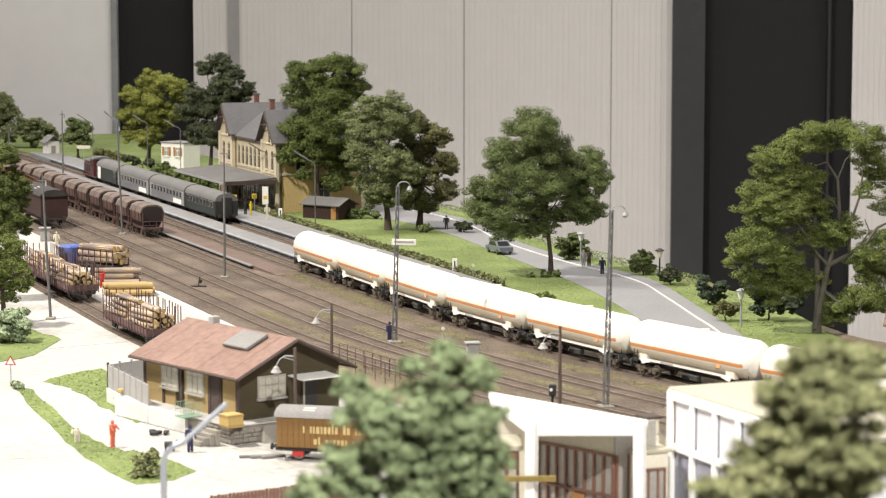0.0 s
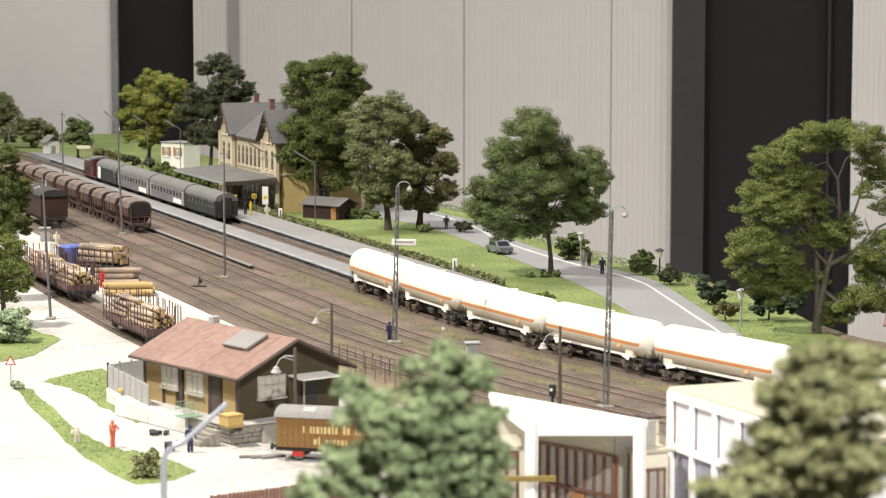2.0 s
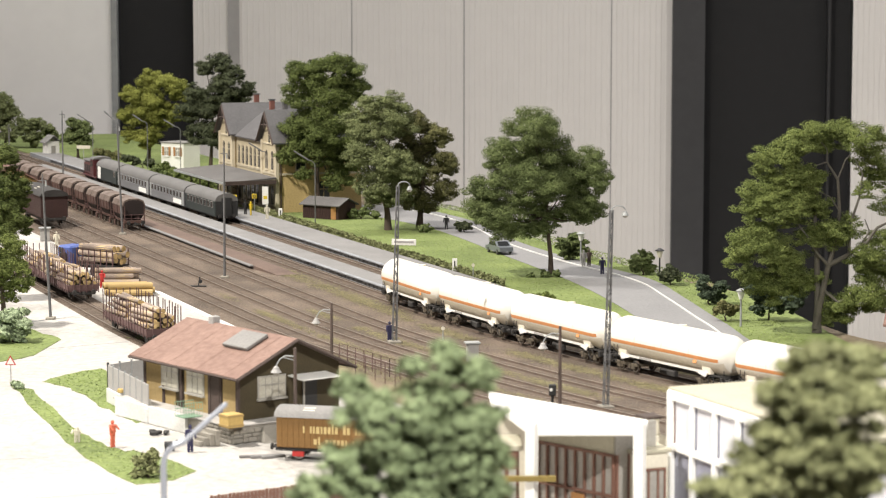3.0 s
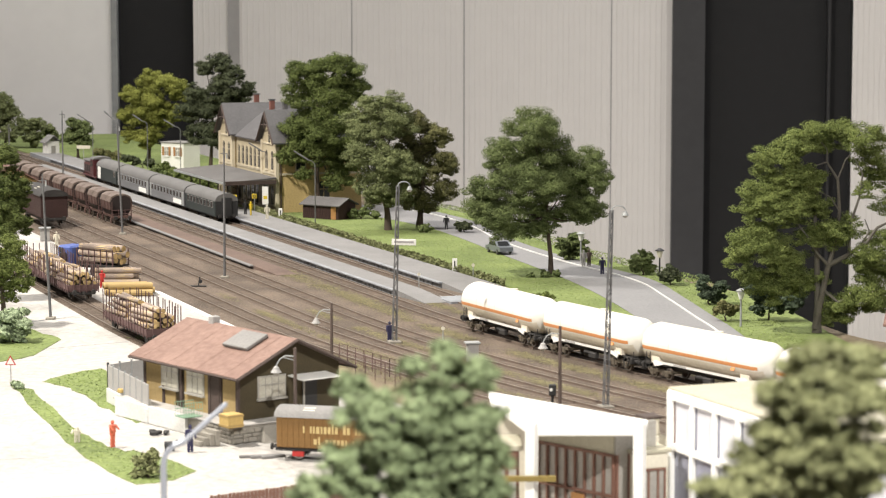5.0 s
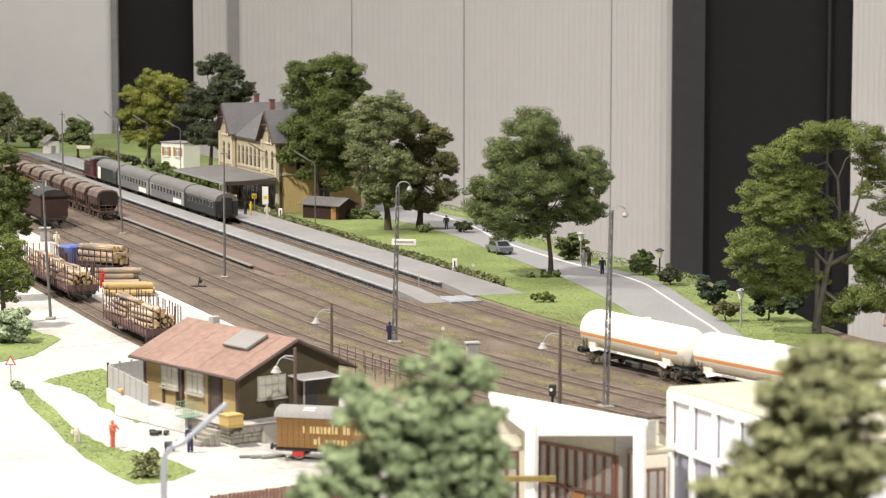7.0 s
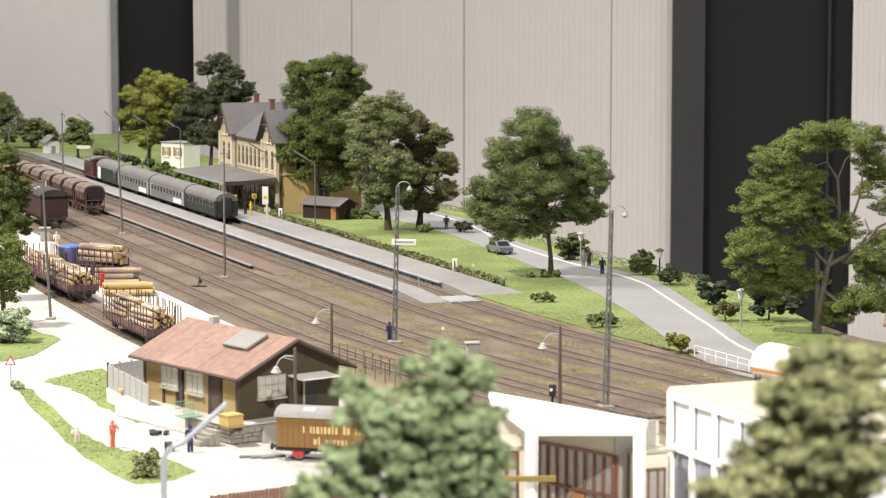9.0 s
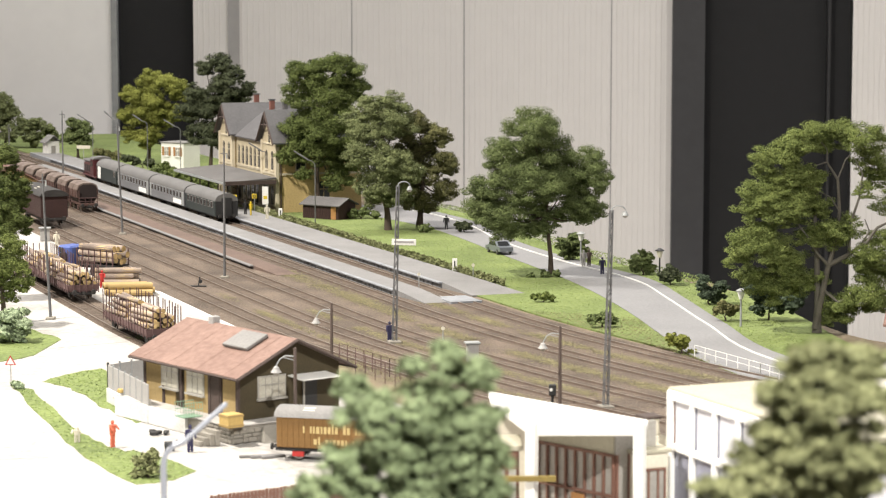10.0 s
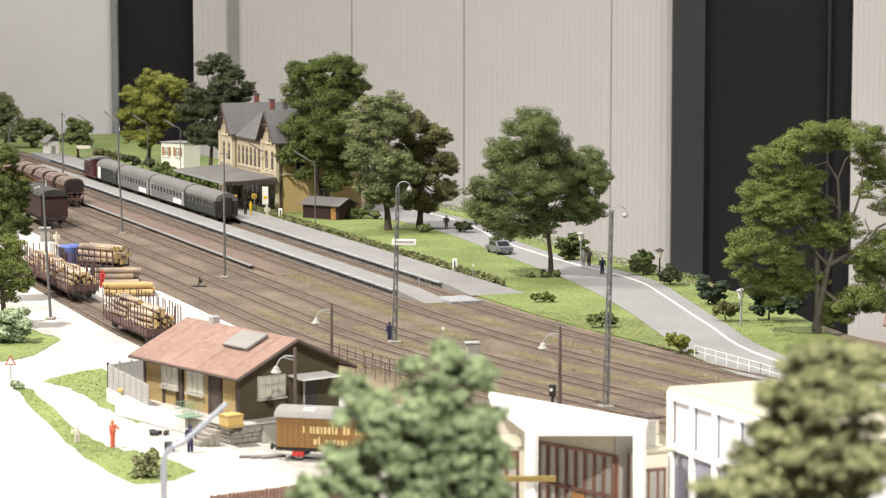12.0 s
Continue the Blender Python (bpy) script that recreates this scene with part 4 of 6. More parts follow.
def build_station():
    X, Y, rz = line(-308.8, 91.9)
    th = thing("station_building", "yellow brick station with slate roofs and arched windows", "station", put(X, Y, 0, rz))
    part("wall", gabled_block(-21.0, -6.5, 0.5, 11, 9.0, 12.4, "x"), M["brick_yellow"], th)
    part("wall", gabled_block(-27.5, -21.0, 0, 11.5, 9.6, 12.9, "y"), M["brick_yellow"], th)
    part("wall", gabled_block(-6.5, 0, 0, 11.5, 9.6, 12.9, "y"), M["brick_yellow"], th)
    part("facade", Mesh().box(-13.75, 0.47, 0.5, 14.4, 0.06, 8.5), M["facade_brick"], th, "cream brick platform front")
    part("facade", gabled_block(-27.45, -21.05, -0.05, 0.0, 9.5, 12.75, "y"), M["facade_brick"], th, "cream brick gable front")
    part("facade", gabled_block(-6.45, -0.05, -0.05, 0.0, 9.5, 12.75, "y"), M["facade_brick"], th, "cream brick gable front")
    part("roof", gable_roof(-22, -5.5, 0.5, 11, 9.1, 12.5, "x"), M["slate"], th, "dark slate roof")
    part("roof", gable_roof(-27.5, -21.0, 0, 11.5, 9.7, 13.1, "y", 0.7), M["slate"], th, "dark slate roof")
    part("roof", gable_roof(-6.5, 0, 0, 11.5, 9.7, 13.1, "y", 0.7), M["slate"], th, "dark slate roof")
    for x0, x1, e, r in ((-27.5, -21.0, 9.6, 13.0), (-6.5, 0, 9.6, 13.0)):
        xm = (x0 + x1) / 2
        fr = Mesh()
        for s in (-1, 1):
            a, b = Vector((xm, -0.75, r - 0.1)), Vector((xm + s * ((x1 - x0) / 2 + 0.7), -0.75, e - 0.65))
            fr.tube(a, b, 0.12, None, 6)
            fr.tube((xm + s * 1.6, -0.72, r - 1.8), (xm, -0.72, r - 1.6), 0.09, None, 6)
        fr.tube((xm, -0.72, r), (xm, -0.72, r - 2.2), 0.1, None, 6)
        part("bargeboard", fr, M["shed_brown"], th, "dark timber gable trim")
        window(th, xm, 9.0, 0.8, 1.6, 0, arched=True)
        for dx in (-1.3, 1.3):
            window(th, xm + dx, 5.5, 1.0, 2.5, 0, arched=True)
            window(th, xm + dx, 1.0, 1.1, 2.4, 0, arched=True)
    for i in range(7):
        window(th, -19.6 + 1.95 * i, 5.3, 0.95, 2.5, 0.5, arched=True)
    for i in range(5):
        window(th, -19.2 + 2.1 * i, 0.5, 1.2, 2.8, 0.5, arched=True, pane="glass", frame="shed_brown")
    for x0, x1, y in ((-27.6, -20.9, -0.06), (-20.8, -6.6, 0.44), (-6.6, 0.08, -0.06)):
        for z, h in ((4.9, 0.28), (8.75, 0.22), (0.0, 0.5)):
            part("string_course", Mesh().box((x0 + x1) / 2, y, z, x1 - x0, 0.16, h), M["brick_trim"], th)
    for x in (-27.5, -21.0, -6.5, 0.0):
        part("quoin", Mesh().box(x, 0, 0, 0.45, 0.5, 9.3, b=0.03), M["brick_trim"], th)
    part("string_course", Mesh().box(0.06, 5.75, 4.9, 0.14, 11.6, 0.28), M["brick_trim"], th)
    window(th, 6.3, 1.2, 1.6, 2.9, 0, arched=True, frame="brick_yellow", rz=90)
    window(th, 3.2, 5.6, 1.2, 2.5, 0, arched=True, frame="brick_trim", rz=90)
    window(th, 8.2, 5.6, 1.2, 2.5, 0, arched=True, frame="brick_trim", rz=90)
    part("downpipe", Mesh().tube((0.12, 0.5, 0), (0.12, 0.5, 9.2), 0.09, None, 6), M["shed_brown"], th)
    for x, y, h in ((-25.2, 4.6, 2.7), (-20.0, 5.3, 2.1), (-14, 5.4, 1.9)):
        c = part("chimney", Mesh().box(x, y, 11.6, 0.65, 0.65, h, b=0.04), M["chimney" if x < -16 else "slate"], th, "brick chimney")
        part("chimney_cap", Mesh().box(x, y, 11.6 + h, 0.8, 0.8, 0.18), M["slate"], c)
    # platform awning
    cn = thing("platform_awning", "low grey flat awning on dark posts before the station", "awning", put(X, Y, 0, rz))
    part("awning_roof", Mesh().prism([(-7.2, 4.0), (-0.3, 4.5), (-0.3, 4.7), (-7.2, 4.2)], -25.5, 0.8), M["awning"], cn)
    part("fascia", Mesh().box(-12.3, -7.22, 3.9, 26.4, 0.1, 0.28), M["lampgrey"], cn)
    part("fascia", Mesh().box(0.82, -3.8, 3.85, 0.1, 6.9, 0.5), M["shed_brown"], cn)
    for i in range(6):
        x = -24 + 4.7 * i
        p = Mesh().tube((x, -5.2, 0.6), (x, -5.2, 4.1), 0.11, None, 8)
        p.tube((x, -5.2, 3.2), (x, -6.6, 4.0), 0.07, None, 5).tube((x, -5.2, 3.2), (x, -3.6, 4.1), 0.07, None, 5)
        part("post", p, M["shed_brown"], cn)


build_station()


def build_far_buildings():
    X, Y = -43.6, 400.0
    th = thing("white_house", "small white flat-roofed house with brown shutters", "house", put(X, Y, 0, -38))
    part("wall", Mesh().box(0, 1.9, 0, 5.0, 3.8, 4.2, b=0.02), M["white"], th)
    part("roof", Mesh().box(0, 1.9, 4.2, 5.3, 4.1, 0.2, b=0.04), M["roof_grey"], th)
    for x in (-1.25, 1.25):
        window(th, x, 2.2, 0.9, 1.35, 0, pane="curtain", frame="white")
        for dx in (-0.72, 0.72):
            part("shutter", Mesh().box(x + dx, -0.1, 2.2, 0.45, 0.08, 1.4, b=0.02), M["shutter"], th, "brown wooden shutter")
    X, Y = -68.0, 431.0
    th = thing("platform_hut", "small white hut with grey pitched roof at the platform end", "hut", put(X, Y, 0, -60))
    part("wall", Mesh().box(0, 0, 0, 2.2, 2.2, 2.7, b=0.02), M["white"], th)
    part("roof", gable_roof(-1.1, 1.1, -1.1, 1.1, 2.7, 3.6, "x", 0.45, 0.15), M["roof_grey"], th)
    part("door", Mesh().box(1.12, 0, 0, 0.06, 0.8, 1.9), M["curtain"], th)
    # low red shed at the station garden
    th = thing("garden_shed", "low red-brown wooden shed with grey roof", "shed", put(-17.8, 314.8, 0, -36))
    part("wall", gabled_block(0, 5.8, 0, 3.4, 1.8, 2.5, "x"), M["vanred"], th)
    part("roof", gable_roof(0, 5.8, 0, 3.4, 1.85, 2.6, "x", 0.35, 0.12), M["awning"], th)
    n = 16
    board = Mesh().box(0, -0.03, 0.05, 0.33, 0.05, 1.7, b=0.01).data("board", M["vanred"])
    for i in range(n):
        part("board", board, None, th, at=put(0.2 + 5.4 * i / (n - 1), 0))
    part("door", Mesh().box(5.0, -0.06, 0.05, 0.8, 0.06, 1.6), M["shutter"], th)
    th = thing("yellow_house", "yellow rendered house wall half hidden by trees", "house", put(-57.5, 327, 0, -69.6))
    part("wall", gabled_block(-8, 0, -3, 4, 3.6, 5.4, "x"), M["brick_yellow"], th)
    part("roof", gable_roof(-8, 0, -3, 4, 3.7, 5.6, "x"), M["roof_red"], th)
    # house edge at the right bank
    th = thing("bank_house", "pale house with red tiled roof on the bank", "house", put(33.9, 186, 0, -20))
    part("wall", gabled_block(0, 9, 0, 7, 4.0, 6.5, "x"), M["cream"], th)
    part("roof", gable_roof(0, 9, 0, 7, 4.1, 6.7, "x", 0.6, 0.2), M["roof_red"], th)
    window(th, 2, 1.2, 1.2, 1.4, 0, frame="white")


build_far_buildings()


def build_goods_shed():
    th = thing("goods_shed", "small goods shed with red felt roof and ochre walls", "shed", put(-13.15, 158.7, 0, 38))
    # x runs along the gable wall, y along the eaves
    W, D, base, eave, ridge = 7.9, 11.6, 1.2, 4.35, 6.2
    m = gabled_block(0, W, 0, D, eave, ridge, "y")
    part("wall", m, M["shed_wood"], th, "dark brown boarded gable")
    for y, w in ((0.95, 1.8), (5.0, 3.0), (9.6, 3.8)):
        part("infill_panel", Mesh().box(-0.03, y, base, 0.08, w, eave - base - 0.55), M["shed_wall"], th, "ochre rendered panel")
    for y in (0.1, 2.3, 3.4, 6.9, 9.1, 11.5):
        part("timber_post", Mesh().box(-0.05, y, base, 0.2, 0.26, eave - base), M["shed_brown"], th)
    part("door", Mesh().box(-0.06, 2.75, base, 0.1, 1.5, 2.5), M["shed_brown"], th, "dark boarded door")
    for y in (5.1, 8.3):
        window(th, -y, base + 1.2, 1.9, 1.7, -0.08, pane="dirtyglass", frame="curtain", bars=2, rz=-90)
    window(th, 2.5, base + 1.35, 2.0, 1.3, 0, pane="dirtyglass", frame="curtain", bars=3)
    part("awning", Mesh().box(5.3, -0.85, base + 2.5, 3.0, 1.7, 0.08, rx=4), M["white"], th, "white tin awning")
    # black sheet on the wall in place of the shade inside a doorway
    part("door", Mesh().box(5.5, -0.06, base, 1.1, 0.1, 2.2), M["black"], th, "black panel drawn for the dark of an open doorway")
    part("door_frame", Mesh().box(5.0, -0.09, base, 0.14, 0.1, 2.2), M["curtain"], th)
    # roof of felt sheets, laid in strips
    k = (ridge - eave) / (W / 2)
    over = 0.75
    for s in (-1, 1):
        x0, x1 = W / 2, W / 2 + s * (W / 2 + over)
        z1 = eave - k * over
        n = 8
        for i in range(n):
            y0, y1 = -0.9 + (D + 1.8) * i / n, -0.9 + (D + 1.8) * (i + 1) / n
            lift = 0.015 * (i % 2)
            vs = [(x0, y0, ridge), (x1, y0, z1), (x1, y1, z1), (x0, y1, ridge)]
            vs = [(a, b, c + 0.14 + lift) for a, b, c in vs] + [(a, b, c + 0.02) for a, b, c in vs]
            part("roof_sheet", Mesh().add(vs, [(0, 1, 2, 3), (7, 6, 5, 4), (0, 4, 5, 1), (1, 5, 6, 2), (2, 6, 7, 3), (3, 7, 4, 0)]), M["roof_red"], th, "faded red roofing felt")
        part("gutter", Mesh().tube((x1, -0.95, z1 + 0.02), (x1, D + 0.95, z1 + 0.02), 0.09, None, 6), M["shed_brown"], th)
        part("bargeboard", Mesh().tube((x0, -0.93, ridge + 0.02), (x1, -0.93, z1 + 0.02), 0.12, None, 4), M["shed_brown"], th)
    slope = math.degrees(math.atan(k))
    sk = part("skylight", Mesh().box(W / 2 - 1.35, 3.2, ridge - 0.42, 1.9, 2.9, 0.22, ry=-slope, b=0.04), M["roof_grey"], th, "pale grey raised skylight")
    part("vent", Mesh().box(W / 2 + 0.1, 9.2, ridge - 0.05, 0.6, 0.6, 0.6, b=0.04), M["mesh_grey"], th, "grey ridge vent")
    # stone dock round the shed
    dk = thing("loading_dock", "pale concrete and rubble dock under the shed", "dock", put(-13.15, 158.7, 0, 38))
    part("core", Mesh().box(3.4, 6.0, 0, 9.6, 14.6, base - 0.12), M["stone"], dk)
    part("deck", Mesh().box(3.4, 6.0, base - 0.12, 9.9, 14.8, 0.12, b=0.03), M["concrete"], dk)
    rng = random.Random(2)
    def course(x, y, rz, L):
        z = 0.03
        while z < base - 0.25:
            h = rng.uniform(0.24, 0.34)
            d = 0.0
            while d < L - 0.2:
                w = min(rng.uniform(0.35, 0.8), L - d)
                dx, dy = math.cos(radians(rz)), math.sin(radians(rz))
                part("stone", Mesh().box(x + dx * (d + w / 2), y + dy * (d + w / 2), z, w - 0.04, rng.uniform(0.14, 0.24), h - 0.03, rz=rz, b=0.04), M["stone"], dk)
                d += w
            z += h
    course(-1.4, -1.32, 0, 9.4)
    course(-1.42, -1.3, 90, 4.0)
    part("parapet", Mesh().box(-1.5, 8.5, 0, 0.25, 9.0, base, b=0.03), M["kerb"], dk)
    # rubble ramp beside the dock and steps before it
    rp = Mesh().add([(0.5, -1.4, 0), (5.5, -1.4, 0), (5.5, -3.2, 0), (0.5, -2.2, 0), (0.9, -1.4, 1.0), (4.2, -1.4, 0.85)],
                    [(0, 3, 4), (3, 2, 5, 4), (1, 5, 2), (0, 4, 5, 1), (0, 1, 2, 3)])
    part("rubble_ramp", rp, M["stone"], dk)
    st = thing("dock_steps", "short flight of worn grey steps to the dock", "steps", put(-14.7, 156.8, 0, 37))
    for i in range(4):
        part("step", Mesh().box(-0.3 * i, 0.2 * i, 0, 0.34, 1.3, 1.0 - 0.24 * i, b=0.02), M["stone"], st)
    # screen fence on the dock, panel by panel
    fn = thing("screen_fence", "grey translucent screen fence on a low wall", "fence", put(-23.6, 173.4, 0))
    a, b, c = Vector((0, 0)), Vector((3.9, -8.9)), Vector((2.9, 3.2))
    part("base_wall", Mesh().box(1.95, -4.45, 0, 0.3, 9.7, 1.0, rz=23.7, b=0.03), M["kerb"], fn, "whitish low base wall")
    for p0, p1, n in ((a, b, 7), (a, c, 4)):
        ang = math.degrees(math.atan2(*(p1 - p0).yx))
        for i in range(n):
            mid = p0 + (p1 - p0) * (i + 0.5) / n
            w = (p1 - p0).length / n
            part("panel", Mesh().box(mid.x, mid.y, 1.0, w - 0.06, 0.08, 1.65, rz=ang, b=0.02), M["mesh_grey"], fn)
            e = p0 + (p1 - p0) * i / n
            part("fence_post", Mesh().box(e.x, e.y, 0.9, 0.14, 0.14, 1.9), M["lampgrey"], fn)


build_goods_shed()


def build_front():
    # white glazed building
    th = thing("office_block", "white gridded office block with tinted glass", "building", put(12.0, 129.2, 0, -67))
    L, D, H = 17.0, 8.0, 8.15
    part("wall", Mesh().box(L / 2, D / 2, 0, L - 0.3, D - 0.2, H - 0.2), M["facade_panel"], th)
    part("roof", Mesh().box(L / 2, D / 2 - 0.05, H - 0.2, L + 0.1, D + 0.2, 0.25, b=0.03), M["roof_cream"], th, "cream flat roof")
    n = 7
    for i in range(n + 1):
        x = 0.25 + (L - 0.4) * i / n
        part("mullion", Mesh().box(x, -0.12, 0, 0.32 if i else 0.5, 0.34, H - 0.15, b=0.03), M["white"], th)
    for z, h in ((H - 0.6, 0.5), (4.9, 0.36), (1.2, 0.4)):
        part("spandrel", Mesh().box(L / 2, -0.1, z, L, 0.26, h, b=0.03), M["white"], th)
    for i in range(n):
        x = 0.25 + (L - 0.4) * (i + 0.5) / n
        part("blind", Mesh().box(x, 0.0, 5.25, 2.1, 0.06, 2.3), M["facade_panel"], th, "pale blind behind glass")
        w = part("window", Mesh().box(x, 0.02, 1.6, 2.1, 0.1, 3.3), M["window_violet"], th, "violet-grey tinted pane")
        part("reveal", Mesh().box(x - 0.98, -0.05, 5.25, 0.1, 0.1, 2.3), M["frame_red" if i == 0 else "window_violet"], th)
    part("end_mullion", Mesh().box(-0.02, D / 2, 0, 0.3, D, H - 0.2), M["white"], th)
    # open-fronted white hall with a red-framed glazed wall
    th = thing("factory_hall", "white flat-roofed hall with open portal front", "building", put(0, 0))
    roof = [(4.2, 124.8), (10.3, 124.8), (10.6, 127.0), (2.5, 136.2), (2.6, 133.0)]
    part("roof", Mesh().slab(roof, 6.55, 6.8), M["white"], th, "bright white flat roof")
    part("fascia", Mesh().box(7.2, 124.7, 6.4, 5.0, 0.2, 0.42, b=0.03), M["white"], th)
    for x in (4.5, 9.98):
        part("portal_post", Mesh().box(x, 124.5, 0, 0.52, 0.62, 7.1, rz=-24, b=0.05), M["white"], th)
    # the glazed wall runs slanting under the roof, with a plain cream band above it
    # glazing and lintel colours are toned down in place of the roof's shade
    gl = part("glazed_wall", Mesh().box(0, 0.1, 0, 5.6, 0.2, 4.95), M["curtain"], th, "pale dusty glazing", at=put(7.0, 129.1, 0, -47.5))
    part("lintel", Mesh().box(0, 0.08, 4.95, 5.6, 0.3, 1.6), M["roof_cream"], gl, "cream band over the glazing, darkened for the roof's shade")
    for i in range(9):
        part("glazing_bar", Mesh().box(-2.75 + 0.69 * i, -0.06, 0, 0.13, 0.16, 4.95), M["frame_red"], gl)
    for z in (1.0, 2.7, 4.85):
        part("glazing_rail", Mesh().box(0, -0.08, z, 5.6, 0.18, 0.14), M["frame_red"], gl)
    part("lower_panel", Mesh().box(1.7, -0.04, 0, 2.1, 0.1, 2.3), M["frame_red"], gl)
    part("notice", Mesh().box(0.3, -0.17, 1.5, 0.95, 0.04, 1.1), M["shutter"], gl, "orange-brown notice on the glazing")
    part("notice_spot", Mesh().box(0.3, -0.2, 1.75, 0.3, 0.03, 0.4), M["red"], gl, "red patch on the notice")
    side = part("side_wall", Mesh().box(0, 0.1, 0, 2.6, 0.2, 4.95).box(0, 0.08, 4.95, 2.6, 0.3, 1.6), M["curtain"], th, at=put(10.0, 127.7, 0, 32))
    for i in range(4):
        part("side_bar", Mesh().box(-1.2 + 0.8 * i, -0.06, 0, 0.13, 0.16, 4.95), M["frame_red"], side)
    part("rear_wall", Mesh().box(3.7, 132.6, 0, 2.6, 0.25, 6.5, rz=-48), M["cream"], th)
    part("lean_to_roof", Mesh().box(3.0, 128.4, 5.2, 2.2, 3.2, 0.3, b=0.04), M["roof_cream"], th, "cream lean-to roof")
    part("lean_to_wall", Mesh().box(3.0, 127.6, 0, 1.9, 1.2, 5.2), M["frame_red"], th)
    for i in range(3):
        part("lean_to_pane", Mesh().box(2.4 + 0.6 * i, 126.97, 0.6, 0.38, 0.06, 3.6), M["curtain"], th)
    part("gantry_beam", Mesh().box(4.3, 123.7, 4.25, 2.8, 0.3, 0.26), M["pole_ochre"], th, "yellow-brown crane beam")
    part("gantry_leg", Mesh().box(3.1, 123.7, 0, 0.24, 0.24, 4.25), M["pole_ochre"], th)
    # cream annex between the two
    th = thing("annex", "small cream annex with dark window", "building", put(10.9, 130.2, 0, -67))
    part("wall", Mesh().box(0.6, -1.2, 0, 4.0, 2.0, 5.0, b=0.03), M["cream"], th)
    part("roof", Mesh().box(0.6, -1.2, 5.0, 4.3, 2.3, 0.2, b=0.03), M["roof_cream"], th)
    part("wall", Mesh().box(-1.4, 0.6, 0, 1.6, 1.6, 5.2, b=0.03), M["cream"], th)
    part("chimney", Mesh().box(-1.45, 0.8, 5.2, 0.9, 0.8, 0.9, b=0.03), M["cream"], th)
    part("chimney_cap", Mesh().box(-1.45, 0.8, 6.1, 1.25, 1.1, 0.14, b=0.02), M["shed_brown"], th)
    gz = part("glazed_end", Mesh().box(2.64, -1.2, 0, 0.1, 1.6, 4.2), M["curtain"], th, "dim glazed end wall")
    for y in (-1.95, -1.4, -0.85, -0.45):
        part("glazing_bar", Mesh().box(2.72, y, 0, 0.08, 0.11, 4.2), M["frame_red"], gz)
    for z in (1.6, 4.1):
        part("glazing_rail", Mesh().box(2.72, -1.2, z, 0.1, 1.6, 0.12), M["frame_red"], gz)
    # boarded fence at the front
    th = thing("board_fence", "brown vertical board fence", "fence", put(-12.6, 133.2, 0, 33.5))
    bd = Mesh().box(0, 0, 0, 0.2, 0.07, 1.55, b=0.02).data("board", M["frame_red"])
    for i in range(40):
        part("board", bd, None, th, at=put(0.23 * i, 0, random.Random(i).uniform(-0.03, 0.03)))
    part("fence_rail", Mesh().box(4.5, 0.08, 1.2, 9.2, 0.08, 0.1), M["frame_red"], th)
    van = covered_van(put(-5.7, 151.5, -0.1, -14), 11.4, M["van_ochre"], M["roof_grey"], "ochre boarded wagon with faded yellow lettering", True)
    van.scale = (0.86, 0.86, 0.86)
    van = covered_van(put(-49.4, 306.5, 0, -69.6), 12.0, M["vanred"], M["under"], "dark red-brown covered goods wagon")
    van.scale = (1.2, 1.2, 1.2)


build_front()


# ---- trees and shrubs ----
def crown(lobes, count, leaf, seed, flat=0.8):
    """Many small leaves strewn in and on rounded lobes (dx, dz, r), with gaps between them."""
    rs = np.random.RandomState(seed)
    lobes = [(dx, rs.uniform(-0.55, 0.55) * r + 0.35 * (rs.rand() - 0.5) * abs(dx), dz, r) for dx, dz, r in lobes]
    L = np.array(lobes)
    # every lobe breaks up into many small tufts near its skin; the rest fills its inside
    tufts = []
    squash = np.array((1, 1, flat))
    for x, y, z, r in lobes:
        k = int(15 + 10 * min(r, 3))
        d = rs.normal(size=(k, 3))
        d /= np.linalg.norm(d, axis=1)[:, None]
        c = np.array((x, y, z)) + d * rs.uniform(0.55, 1.0, k)[:, None] * r * squash
        tufts.append(np.c_[c, rs.uniform(0.22, 0.42, k) * r])
    inner = L * np.array((1, 1, 1, 0.72))
    T = np.vstack(tufts)
    w = T[:, 3] ** 2
    fill = count // 5
    pick = rs.choice(len(T), count - fill, p=w / w.sum())
    w = inner[:, 3] ** 2
    centre = np.vstack((T[pick], inner[rs.choice(len(inner), fill, p=w / w.sum())]))
    d = rs.normal(size=(count, 3))
    d /= np.linalg.norm(d, axis=1)[:, None]
    d[:, 2] = d[:, 2] * 0.7 + 0.35
    c = centre[:, :3] + d * (centre[:, 3] * rs.uniform(0.3, 1.1, count) ** 0.6)[:, None] * squash
    nrm = d + rs.normal(size=(count, 3)) * 0.32 + np.array((0, 0, 0.15 if flat > 0.75 else 0.45))
    nrm /= np.linalg.norm(nrm, axis=1)[:, None]
    a = np.cross(nrm, rs.normal(size=(count, 3)))
    a /= np.linalg.norm(a, axis=1)[:, None]
    b = np.cross(nrm, a)
    s = (leaf * rs.uniform(0.55, 1.3, count))[:, None]
    v = np.stack((c - a * s * 0.6, c + b * s * 0.42 + nrm * s * 0.12, c + a * s * 0.7, c - b * s * 0.42 + nrm * s * 0.12), axis=1).reshape(-1, 3)
    return v, lobes


